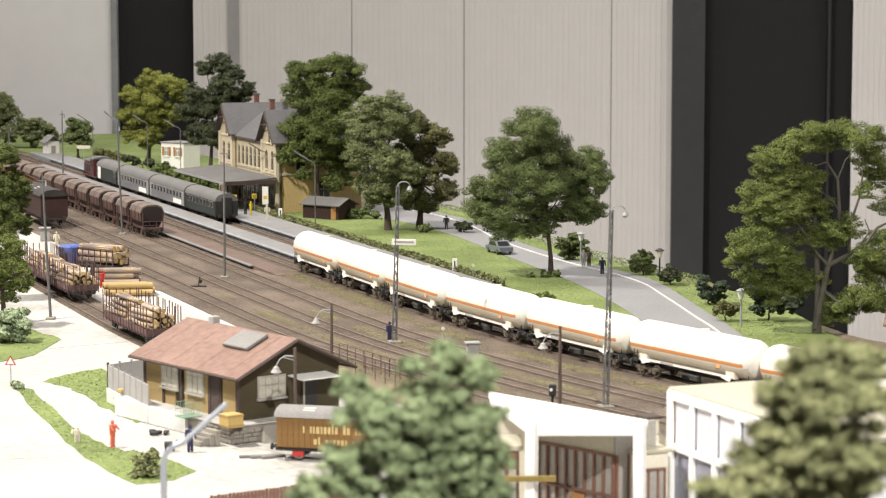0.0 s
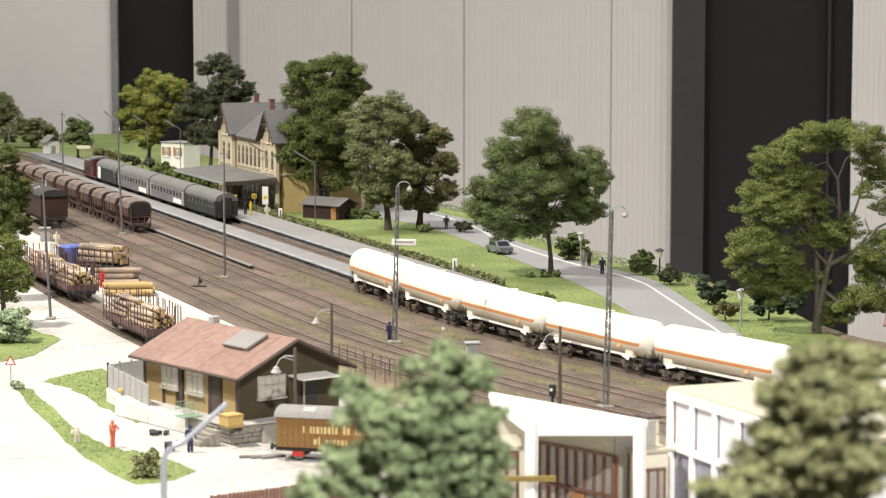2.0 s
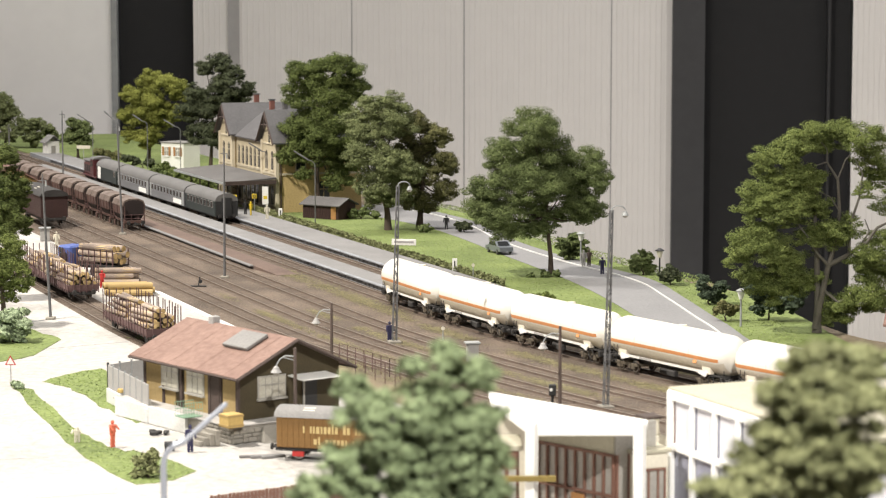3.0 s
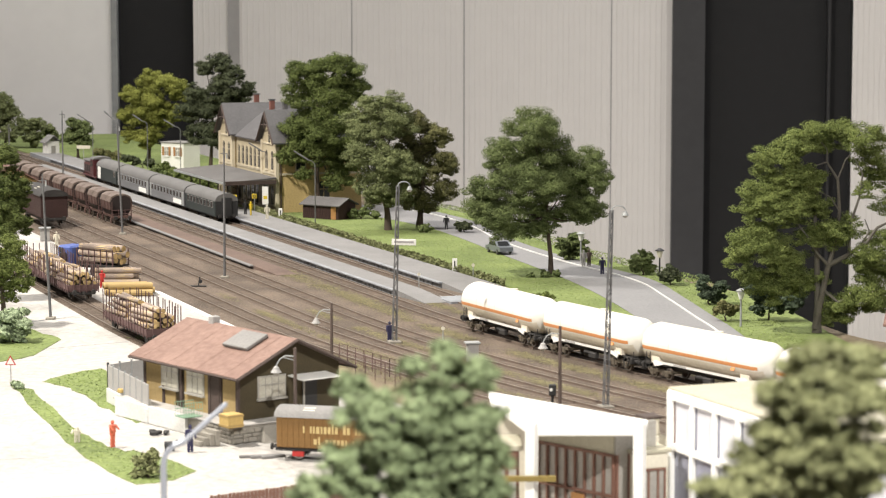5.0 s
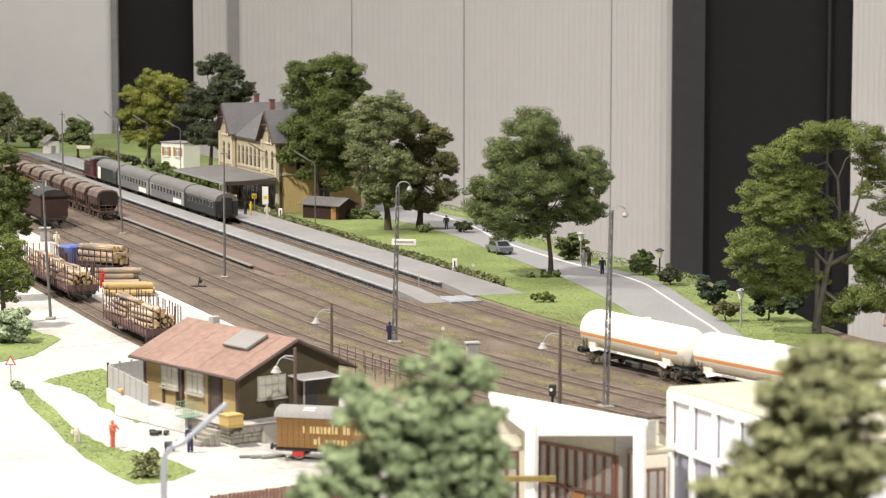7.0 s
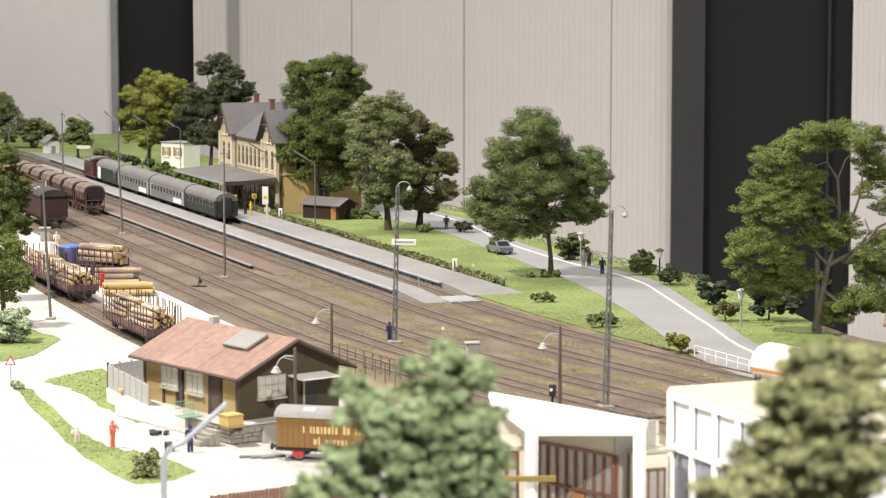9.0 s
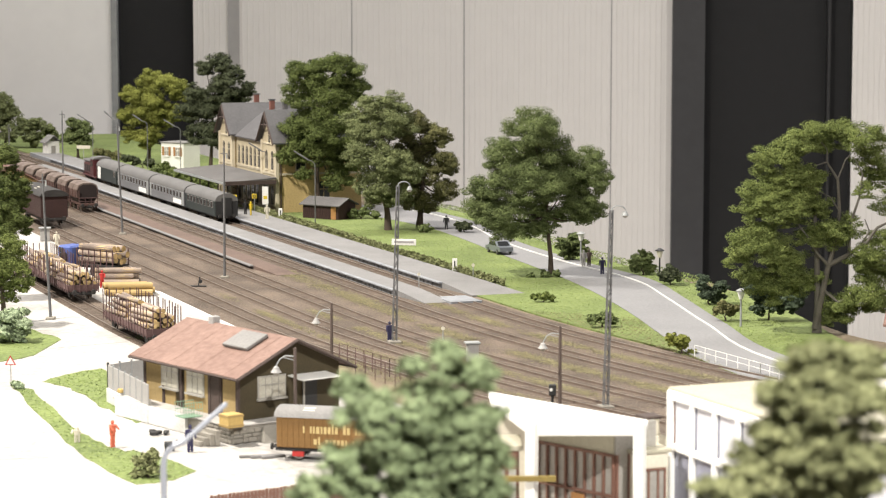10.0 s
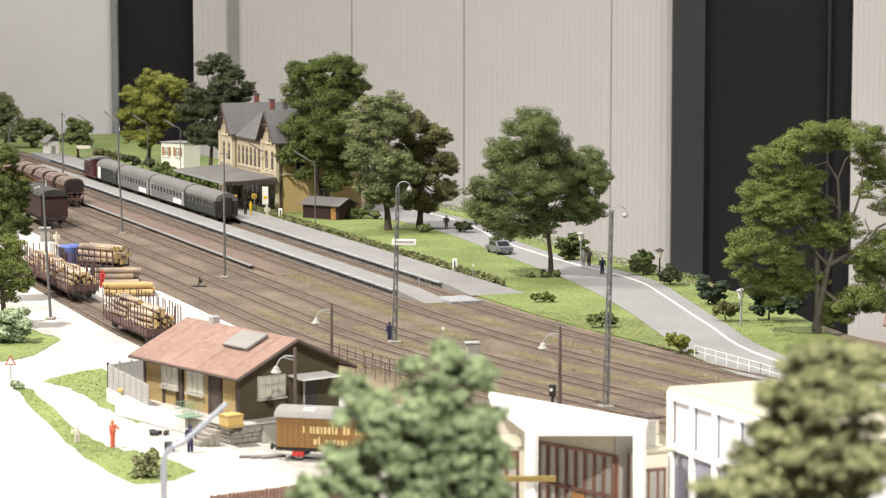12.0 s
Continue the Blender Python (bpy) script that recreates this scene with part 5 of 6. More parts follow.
def plant(name, label, category, x, y, lobes, leaf_mat, count, leaf, seed, trunk=0.0, bark="bark", lean=0.0, flat=0.8, group="", bare=()):
    th = thing(name, label, category, put(x, y), group)
    if category == "tree" and name != "foreground_tree":
        count, leaf = int(count * 1.9), leaf * 0.66
    v, at = crown(lobes, count, leaf, seed, flat)
    me = bpy.data.meshes.new("crown")
    me.vertices.add(len(v))
    me.vertices.foreach_set("co", (v * K).ravel())
    n = len(v) // 4
    me.loops.add(n * 4)
    me.loops.foreach_set("vertex_index", np.arange(n * 4))
    me.polygons.add(n)
    me.polygons.foreach_set("loop_start", np.arange(n) * 4)
    me.update(calc_edges=True)
    me.materials.append(LEAF[leaf_mat])
    part("crown" if trunk else "foliage", me, None, th)
    rng = random.Random(seed)
    low = min(dz - r for dx, dz, r in lobes)
    top = max(dz for dx, dz, r in lobes)
    mid = sum(dx for dx, dz, r in lobes) / len(lobes)
    r0 = trunk if trunk else 0.09
    pts, m = [], Mesh()
    for i in range(7):
        t = i / 6
        pts.append((mid * t * 0.8 + lean * t * (1 - t) + rng.uniform(-0.12, 0.12) * (0 < i), rng.uniform(-0.15, 0.15) * (0 < i), top * 0.85 * t - 0.05))
    for i in range(6):
        m.tube(pts[i], pts[i + 1], r0 * (1.25 if i == 0 else 1 - i / 7.5), r0 * (1 - (i + 1) / 7.5), 8, False)
    part("trunk" if trunk else "stem", m, M[bark], th, smooth=60)
    limbs = Mesh()
    for x1, y1, z1, r in () if bare else at:
        k = min(5, max(3, int(6 * (z1 - r * 0.9) / (top * 0.85))))
        p = Vector(pts[k])
        q = Vector((x1, y1, z1))
        bend = (p + q) / 2 + Vector((rng.uniform(-0.3, 0.3), rng.uniform(-0.3, 0.3), -0.12 * (q - p).length))
        limbs.tube(p, bend, r0 * 0.34, r0 * 0.22, 6, False)
        limbs.tube(bend, q, r0 * 0.22, r0 * 0.08, 6, False)
        for _ in range(3):
            e = q + Vector((rng.uniform(-1, 1), rng.uniform(-1, 1), rng.uniform(-0.6, 0.9))) * r * 0.8
            limbs.tube(q, e, r0 * 0.11, r0 * 0.04, 4, False)
    for line_pts in bare:
        for (xa, ya, za, ra), (xb, yb, zb, rb) in zip(line_pts, line_pts[1:]):
            limbs.tube((xa, ya, za), (xb, yb, zb), ra, rb, 8, False)
    part("branching" if trunk else "twig_frame", limbs, M[bark], th, smooth=60)
    return th


def build_plants():
    plant("broadleaf_tree", "tall full-crowned green tree on the lawn", "tree", 10.92, 249.90,
          [(-2.05, 14.6, 2.95), (-4.3, 11.9, 2.75), (3.2, 11.2, 2.4), (4.2, 9.6, 1.9), (-6.3, 6.5, 2.45), (-6.6, 8.4, 2.15), (4.2, 6.7, 1.6), (2.9, 7.4, 2.1), (-0.8, 9.8, 3.1), (-3.9, 9.4, 2.7), (1.3, 8.8, 2.4), (-2.4, 7.4, 1.8), (-4.9, 4.5, 1.4), (-2.2, 5.0, 1.5), (-4.9, 6.0, 2.2), (1.5, 6.7, 1.5), (-0.4, 12.4, 2.5), (-1.0, 6.3, 1.3), (0.5, 5.7, 1.1), (-0.9, 4.9, 1.2), (3.1, 6.1, 1.4), (-3.4, 4.8, 1.3)],
          "mid", 120000, 0.185, 11, 0.27, "bark")
    plant("broadleaf_tree", "very tall dark green tree beside the station", "tree", -16.41, 321.08,
          [(0.46, 18.72, 2.25), (-1.72, 18.13, 2.09), (3.38, 18.50, 2.57), (-1.01, 15.22, 3.05), (4.46, 15.95, 2.41), (2.27, 15.22, 3.37), (-1.77, 11.21, 2.89), (2.25, 10.85, 3.61), (-2.88, 7.92, 2.25), (0.04, 7.92, 3.21), (3.69, 7.19, 2.81), (-1.44, 4.99, 1.28), (2.95, 4.26, 2.25)],
          "dark", 70308, 0.25, 12, 0.40, "bark")
    plant("broadleaf_tree", "soft light green tree on the lawn", "tree", -6.61, 298.37,
          [(-2.14, 14.51, 2.09), (0.24, 15.18, 1.79), (-3.84, 12.68, 1.94), (-1.81, 11.45, 2.83), (0.91, 12.81, 2.69), (-3.17, 9.07, 2.09), (-0.46, 8.05, 2.83), (-2.16, 5.33, 2.09), (0.21, 4.65, 2.61), (2.26, 7.37, 2.24), (-1.49, 3.42, 1.34)],
          "soft", 58590, 0.21, 13, 0.40, "bark")
    plant("broadleaf_tree", "olive-brown leafy tree on the lawn", "tree", -2.88, 300.49,
          [(-1.9, 9.2, 1.7), (-2.0, 6.2, 1.7), (-0.12, 12.70, 1.80), (1.92, 11.12, 1.95), (-1.49, 11.67, 1.95), (0.21, 9.28, 2.10), (3.15, 10.99, 0.98), (2.95, 7.90, 1.95), (-0.13, 6.53, 2.55), (3.63, 7.22, 1.35), (2.95, 4.47, 1.95), (-0.48, 3.44, 2.10), (1.24, 2.41, 1.20)],
          "olive", 50776, 0.21, 14, 0.40, "bark")
    plant("broadleaf_tree", "yellow-green bushy tree behind the tracks", "tree", -48.78, 410.43,
          [(0.45, 13.72, 2.26), (3.70, 13.25, 2.46), (-2.37, 11.58, 2.05), (0.87, 9.99, 3.08), (5.36, 11.86, 2.05), (-2.42, 8.13, 2.46), (2.24, 7.66, 3.08), (-2.93, 4.86, 1.64), (-0.13, 4.40, 2.26), (5.51, 8.60, 2.05)],
          "lime", 39060, 0.30, 15, 0.40, "bark")
    plant("pine_tree", "dark layered pine beside the station", "tree", -35.86, 382.04,
          [(1.56, 17.54, 2.00), (-0.44, 16.76, 1.67), (3.45, 15.90, 2.00), (6.03, 13.65, 1.56), (2.13, 13.48, 2.67), (-2.21, 13.04, 1.78), (-0.50, 10.87, 3.11), (-3.11, 10.01, 2.00), (2.54, 10.87, 2.89), (-0.80, 6.97, 2.67), (0.59, 6.53, 2.78), (4.89, 12.61, 1.56)],
          "pine", 27720, 0.36, 16, 0.35, "bark")
    plant("broadleaf_tree", "large spreading tree with bare limbs showing", "tree", 31.60, 208.44,
          [(-3.95, 14.77, 2.05), (-2.08, 15.81, 1.75), (-0.20, 16.43, 2.05), (1.67, 16.64, 1.75), (3.54, 16.43, 2.05), (4.58, 14.56, 1.75), (4.99, 13.11, 1.46), (3.74, 12.07, 1.06), (-4.57, 12.07, 2.33), (-2.49, 12.69, 2.33), (-0.83, 13.11, 1.60), (-5.40, 10.41, 1.75), (-3.53, 10.61, 2.05), (-1.87, 10.82, 1.75), (0.00, 10.61, 1.46), (0.83, 8.53, 1.90), (2.29, 8.95, 1.60), (-5.61, 7.50, 2.19), (-3.95, 6.87, 2.33), (-2.70, 6.04, 2.05), (-6.86, 6.25, 1.17), (-4.57, 8.33, 1.60), (-5.19, 4.38, 1.75), (-3.53, 3.55, 1.75), (-1.45, 4.17, 1.60), (-0.20, 4.38, 1.22), (-2.49, 5.00, 1.60), (5.82, 11.03, 1.46), (5.62, 7.91, 1.75), (3.74, 6.25, 1.90), (5.20, 5.42, 2.33), (4.16, 3.34, 2.19), (2.29, 2.09, 1.90), (5.20, 2.51, 1.75), (0.83, 1.26, 1.06), (-2.6, 9.9, 1.6), (-0.7, 8.0, 1.5), (-1.0, 11.6, 1.5), (-3.0, 6.4, 1.3)],
          "fresh", 150000, 0.165, 17, 0.34, "bark_grey", flat=0.72,
          bare=(((-0.20, -0.27, 0.43, 0.288), (0.42, -0.36, 3.75, 0.259), (0.83, -0.45, 5.83, 0.230), (2.50, -0.68, 6.77, 0.173), (3.95, -0.85, 7.81, 0.144), (4.78, -0.95, 9.05, 0.115), (5.82, -0.99, 9.57, 0.086)),
                ((0.83, -0.45, 5.83, 0.202), (1.46, -0.45, 7.91, 0.158), (1.67, -0.59, 10.41, 0.144), (1.46, -0.68, 13.11, 0.115), (0.52, -0.72, 14.56, 0.072), (-0.41, -0.77, 14.25, 0.036)),
                ((2.50, -0.68, 6.77, 0.130), (2.60, -0.59, 9.37, 0.115), (3.33, -0.63, 11.65, 0.094), (3.54, -0.68, 13.52, 0.065), (2.91, -0.72, 14.77, 0.036)),
                ((1.46, -0.68, 13.11, 0.072), (2.08, -0.77, 14.77, 0.050), (2.91, -0.77, 15.60, 0.029)),
                ((0.52, -0.72, 14.56, 0.058), (0.52, -0.77, 15.60, 0.036), (0.00, -0.77, 16.23, 0.022)),
                ((0.83, -0.45, 5.83, 0.158), (-0.20, -0.68, 6.87, 0.122), (-1.04, -0.81, 8.33, 0.086), (-1.87, -0.85, 9.37, 0.050)),
                ((0.42, -0.36, 3.75, 0.144), (1.67, -0.72, 2.71, 0.101), (2.71, -0.90, 3.34, 0.072), (3.74, -0.99, 4.38, 0.036)),
                ((3.54, -0.81, 7.70, 0.072), (4.16, -0.85, 8.74, 0.058), (3.74, -0.90, 9.78, 0.036)),
                ((1.67, -0.59, 10.41, 0.072), (0.83, -0.77, 11.65, 0.043), (-1.04, -0.85, 12.48, 0.029))))
    plant("far_tree", "dark green tree at the far wall", "tree", -80.03, 454.41,
          [(-0.68, 7.96, 2.27), (-1.97, 5.38, 2.73), (1.14, 5.89, 1.82), (3.38, 4.14, 1.70), (1.08, 2.79, 2.27)],
          "soft", 8820, 0.39, 18, 0.30, "bark")
    plant("far_tree", "reddish autumn shrub tree near the wall", "tree", -82.44, 460.99,
          [(0.37, 8.70, 1.38), (1.38, 6.61, 1.38), (-0.91, 7.13, 1.84)],
          "autumn", 5000, 0.40, 19, 0.25, "bark")
    plant("far_tree", "round green tree at the meadow", "tree", -74.65, 454.41,
          [(-1.70, 3.31, 1.59), (0.07, 4.14, 1.70), (2.43, 3.31, 1.48), (-0.18, 1.76, 1.82), (3.14, 2.07, 1.14)],
          "soft", 8820, 0.39, 20, 0.25, "bark")
    plant("far_tree", "round green tree beside the hut", "tree", -62.79, 426.96,
          [(-0.50, 5.64, 1.49), (0.76, 5.06, 1.71), (-0.92, 3.40, 1.71), (1.21, 2.92, 1.60), (0.25, 3.89, 1.92)],
          "mid", 8820, 0.36, 21, 0.25, "bark")
    plant("shrub", "low green shrubs along the far wall", "shrub", -56.79, 419.91,
          [(-1.41, 1.44, 0.94), (0.01, 0.96, 0.94), (1.45, 0.96, 0.94)],
          "olive", 2700, 0.39, 22, 0.00, "bark")
    plant("broadleaf_tree", "dark green tree beside the yellow house", "tree", -46.18, 260.23,
          [(0.32, 11.03, 1.67), (1.34, 8.35, 1.67), (-0.04, 7.76, 2.12), (0.33, 5.08, 2.42), (1.98, 4.18, 1.36), (-1.19, 9.54, 1.89), (1.42, 6.27, 1.51)],
          "dark", 35154, 0.22, 23, 0.30, "bark")
    plant("broadleaf_tree", "light green tree at the concrete yard", "tree", -37.61, 211.96,
          [(0.3, 7.1, 1.3), (0.49, 5.77, 1.48), (1.62, 3.91, 1.11), (0.16, 3.43, 1.73), (-0.87, 5.38, 1.73), (1.45, 5.13, 0.99), (-2.54, 6.84, 2.34), (-3.32, 3.91, 2.47)],
          "fresh", 31248, 0.18, 24, 0.28, "bark")
    # mostly unseen tree, placed so that its shadow falls on the concrete
    plant("broadleaf_tree", "mostly unseen dark green tree that shades the yard's edge", "tree", -42.60, 230.40,
          [(0.5, 10.3, 1.7), (-1.2, 9.6, 1.9), (1.0, 8.6, 1.7), (-0.9, 7.4, 1.9), (0.8, 6.6, 1.6), (-0.4, 5.4, 1.5)],
          "dark", 34000, 0.21, 45, 0.30, "bark")
    plant("shrub", "pale silvery green bush at the concrete yard", "shrub", -35.49, 203.03,
          [(-0.15, 1.79, 1.42), (0.96, 1.46, 0.83), (-0.64, 0.75, 1.06), (-1.47, 1.22, 1.30), (0.62, 0.66, 0.83)],
          "pale", 14400, 0.19, 25, 0.00, "bark")
    plant("shrub", "dark green bush behind the road", "shrub", 13.97, 264.60,
          [(-0.80, 1.82, 1.06), (0.29, 1.95, 1.19), (-0.43, 0.85, 1.06), (0.90, 1.03, 0.79)],
          "mid", 4500, 0.27, 26, 0.00, "bark")
    plant("shrub", "dark green bush at the footpath", "shrub", 20.26, 250.90,
          [(-0.41, 1.33, 0.88), (0.45, 1.62, 0.82), (-0.69, 0.75, 0.63), (0.62, 0.75, 0.75), (0.04, 2.19, 0.50)],
          "mid", 4500, 0.23, 27, 0.00, "bark")
    plant("shrub", "round dark bush at the footpath", "shrub", 22.28, 242.21,
          [(-0.34, 0.89, 0.79), (0.49, 1.00, 0.67), (0.10, 1.45, 0.67)],
          "pine", 3600, 0.23, 28, 0.00, "bark")
    plant("shrub", "round dark bush beside the road", "shrub", 2.50, 295.57,
          [(-0.41, 0.68, 0.74), (0.34, 0.81, 0.67)],
          "pine", 2160, 0.25, 29, 0.00, "bark")
    plant("shrub", "dark conifer hedge behind the lamp", "shrub", 24.52, 227.32,
          [(-0.55, 2.36, 0.63), (-0.27, 1.05, 0.80), (1.03, 1.31, 0.91), (0.67, 0.52, 0.68), (-0.80, 1.84, 0.45)],
          "conifer", 9000, 0.17, 30, 0.00, "bark")
    plant("shrub", "dark green thicket under the large tree", "shrub", 28.56, 216.35,
          [(-1.13, 2.90, 0.87), (-0.43, 2.15, 1.08), (0.48, 1.40, 1.08), (-0.76, 1.00, 0.76), (1.72, 1.40, 0.97), (2.55, 1.90, 0.76)],
          "conifer", 14000, 0.17, 31, 0.00, "bark")
    plant("shrub", "olive green bush on the bank", "shrub", 24.76, 215.61,
          [(-0.26, 1.25, 0.65), (0.48, 1.00, 0.65), (-0.65, 0.90, 0.49)],
          "olive", 3600, 0.20, 32, 0.00, "bark")
    plant("shrub", "sparse yellow-green shrub at the end of the railing", "shrub", 19.00, 196.65,
          [(-0.69, 1.18, 0.59), (0.21, 1.18, 0.59), (-0.10, 0.64, 0.59), (0.90, 0.05, 0.39)],
          "lime", 1260, 0.23, 33, 0.00, "bark")
    plant("shrub", "low green shrub on the verge", "shrub", 9.25, 229.40,
          [(-0.63, 0.48, 0.46), (0.26, 0.58, 0.46), (0.79, 0.37, 0.40)],
          "fresh", 1620, 0.20, 34, 0.00, "bark")
    plant("shrub", "low green shrub on the verge", "shrub", 13.66, 211.96,
          [(-0.73, 0.69, 0.58), (0.24, 0.88, 0.64), (0.97, 0.59, 0.48)],
          "mid", 2880, 0.20, 35, 0.00, "bark")
    plant("shrub", "leafy weeds at the tree foot", "shrub", 10.88, 248.92,
          [(-0.57, 0.34, 0.50), (0.57, 0.34, 0.50), (-1.99, 0.11, 0.44)],
          "mid", 1260, 0.20, 36, 0.00, "bark")
    plant("shrub", "leafy weeds at the tree foot", "shrub", -2.29, 295.57,
          [(-0.34, 0.47, 0.67), (0.54, 0.47, 0.59)],
          "mid", 1080, 0.22, 37, 0.00, "bark")
    plant("shrub", "spiky pale bush in the grass verge", "shrub", -17.60, 146.10,
          [(-0.39, 1.03, 0.58), (0.28, 1.20, 0.55), (0.11, 0.44, 0.66), (-0.57, 0.24, 0.44)],
          "hedge", 2200, 0.15, 38, 0.00, "bark")
    plant("shrub", "small grey weed at the sign post", "shrub", -31.05, 179.17,
          [(-0.08, 0.33, 0.36), (0.33, 0.12, 0.27)],
          "pale", 540, 0.19, 39, 0.00, "bark")
    plant("shrub", "green shrubs at the station garden", "shrub", -10.29, 313.14,
          [(-1.07, 0.72, 0.70), (0.36, 0.93, 0.78), (1.79, 0.57, 0.70), (-2.86, 0.22, 0.55)],
          "mid", 3240, 0.23, 40, 0.00, "bark")
    plant("shrub", "green garden shrubs before the white house", "shrub", -40.41, 374.16,
          [(-1.69, 1.20, 0.75), (0.01, 0.85, 0.84), (1.71, 0.34, 0.75), (-2.96, 1.88, 0.65)],
          "mid", 2700, 0.31, 41, 0.00, "bark")
    for k, (x, y, z) in enumerate(((-36.2, 363.0, 1.0), (-33.6, 354.0, 0.9), (-38.4, 369.0, 1.2), (-42.8, 384.0, 1.1))):
        plant("shrub", "dark green garden shrub behind the platform", "shrub", x, y, [(-0.9, z, 1.1), (0.6, z * 0.8, 1.0), (0.0, z * 1.5, 0.8)], "dark", 3600, 0.22, 60 + k)
    plant("shrub", "dark shrubs below the lime tree", "shrub", -48.51, 402.62,
          [(-1.36, 1.19, 0.91), (0.93, 0.73, 0.91), (-2.73, 1.65, 0.81)],
          "pine", 2340, 0.35, 42, 0.00, "bark")
    plant("foreground_tree", "soft green tree close before the yard", "tree", -0.65, 64.00,
          [(0.74, 19.35, 0.65), (-0.14, 19.24, 0.42), (1.55, 18.98, 0.68), (-1.79, 18.61, 0.55), (-1.18, 17.94, 0.90), (0.30, 17.94, 1.06), (1.47, 17.64, 0.90), (-1.92, 16.52, 0.73), (-0.59, 16.75, 1.06), (0.89, 16.52, 1.06), (1.89, 16.67, 0.62), (-2.74, 15.85, 0.62), (-1.48, 15.77, 0.81), (-0.00, 15.77, 0.98), (1.48, 15.62, 0.98)],
          "soft2", 28000, 0.15, 43, 0.25, "bark")
    plant("foreground_tree", "olive green tree close before the white building", "tree", 8.90, 58.00,
          [(-0.23, 20.19, 0.71), (0.97, 20.19, 0.66), (-0.69, 19.45, 0.77), (0.38, 19.18, 1.11), (1.32, 19.18, 0.74), (-1.08, 18.50, 0.66), (-0.27, 18.10, 1.11), (1.07, 17.83, 1.03), (-1.53, 17.69, 0.66), (-2.60, 17.22, 0.50), (-0.65, 17.15, 1.03), (0.69, 17.01, 0.89), (-1.99, 17.01, 0.74)],
          "olive2", 30000, 0.14, 44, 0.25, "bark")


build_plants()


def build_hedge():
    """The clipped hedge behind the main platform, bush by bush."""
    base = None
    for i in range(51):
        s = -312 + 1.75 * i
        X, Y, rz = line(s, 89.0)
        m = put(X, Y, 0, random.Random(i).uniform(0, 360))
        if i % 4 == 0:
            base = plant("hedge_bush", "clipped green hedge bush beside the platform", "hedge", X, Y,
                         [(-0.5, 0.4, 0.52), (0.5, 0.45, 0.5), (0.0, 0.75, 0.42)], "hedge", 800, 0.16, 200 + i, group="platform hedge")
            base.matrix_basis = m
        else:
            copy_thing(base, m)


build_hedge()


# ---- masts, lamps, signs ----
def lattice_mast(x, y, h, arms, seed):
    th = thing("lattice_mast", "slender grey lattice lighting mast", "mast", put(x, y, 0, 15), "lattice masts in the yard")
    w0, w1 = 0.17, 0.10
    for sx in (-1, 1):
        for sy in (-1, 1):
            part("leg", Mesh().tube((sx * w0, sy * w0, 0), (sx * w1, sy * w1, h), 0.04, 0.035, 5), M["pole"], th)
    n = int(h / 0.75)
    br = Mesh()
    for i in range(n):
        z0, z1 = h * i / n, h * (i + 1) / n
        a, b = w0 + (w1 - w0) * i / n, w0 + (w1 - w0) * (i + 1) / n
        s = 1 if i % 2 else -1
        br.tube((s * a, -a, z0), (-s * b, -b, z1), 0.025, None, 4).tube((s * a, a, z0), (-s * b, b, z1), 0.025, None, 4)
        br.tube((-a, s * a, z0), (-b, -s * b, z1), 0.025, None, 4).tube((a, s * a, z0), (b, -s * b, z1), 0.025, None, 4)
    part("bracing", br, M["pole"], th)
    part("foot", Mesh().box(0, 0, -0.05, 1.0, 1.0, 0.25, b=0.05), M["stone"], th, "concrete foot")
    for a in range(arms):
        s = 1 if a == 0 else -1
        pts = [(0, 0, h - 0.1)] + [(s * (0.5 - 0.5 * math.cos(radians(d))), 0, h + 0.3 * math.sin(radians(d))) for d in range(30, 181, 30)]
        part("arm", Mesh().pipe(pts, 0.05), M["lampgrey"], th)
        lp = part("lamp_head", Mesh().lathe([(0, 0.02), (0.04, 0.12), (0.2, 0.2), (0.32, 0.26), (0.33, 0.02)], 12, pose(s * 1.0, 0, h - 0.05, 0, 90, 0)), M["lampgrey"], th)
        part("glass_bowl", Mesh().lathe([(0.33, 0.2), (0.44, 0.16), (0.5, 0.02)], 12, pose(s * 1.0, 0, h - 0.05, 0, 90, 0)), M["curtain"], lp)
    return th


def steel_pole(x, y, h, lean):
    th = thing("steel_mast", "slim dark grey steel mast with small top bracket", "mast", put(x, y, 0, 0, 0, lean), "slim masts in the yard")
    part("shaft", Mesh().tube((0, 0, 0), (0, 0, h * 0.55), 0.135, 0.11, 8).tube((0, 0, h * 0.55), (0, 0, h), 0.11, 0.07, 8), M["pole"], th, smooth=60)
    part("foot", Mesh().box(0, 0, -0.05, 0.8, 0.8, 0.25, b=0.05), M["stone"], th, "concrete foot")
    part("bracket", Mesh().tube((-0.35, 0, h - 0.25), (0.35, 0, h - 0.25), 0.05, None, 6).tube((0, 0, h - 0.3), (0, 0, h + 0.35), 0.05, None, 6), M["pole"], th)
    part("insulator", Mesh().tube((0.28, 0, h - 0.75), (0.28, 0, h - 0.3), 0.1, 0.07, 8), M["lampgrey"], th)


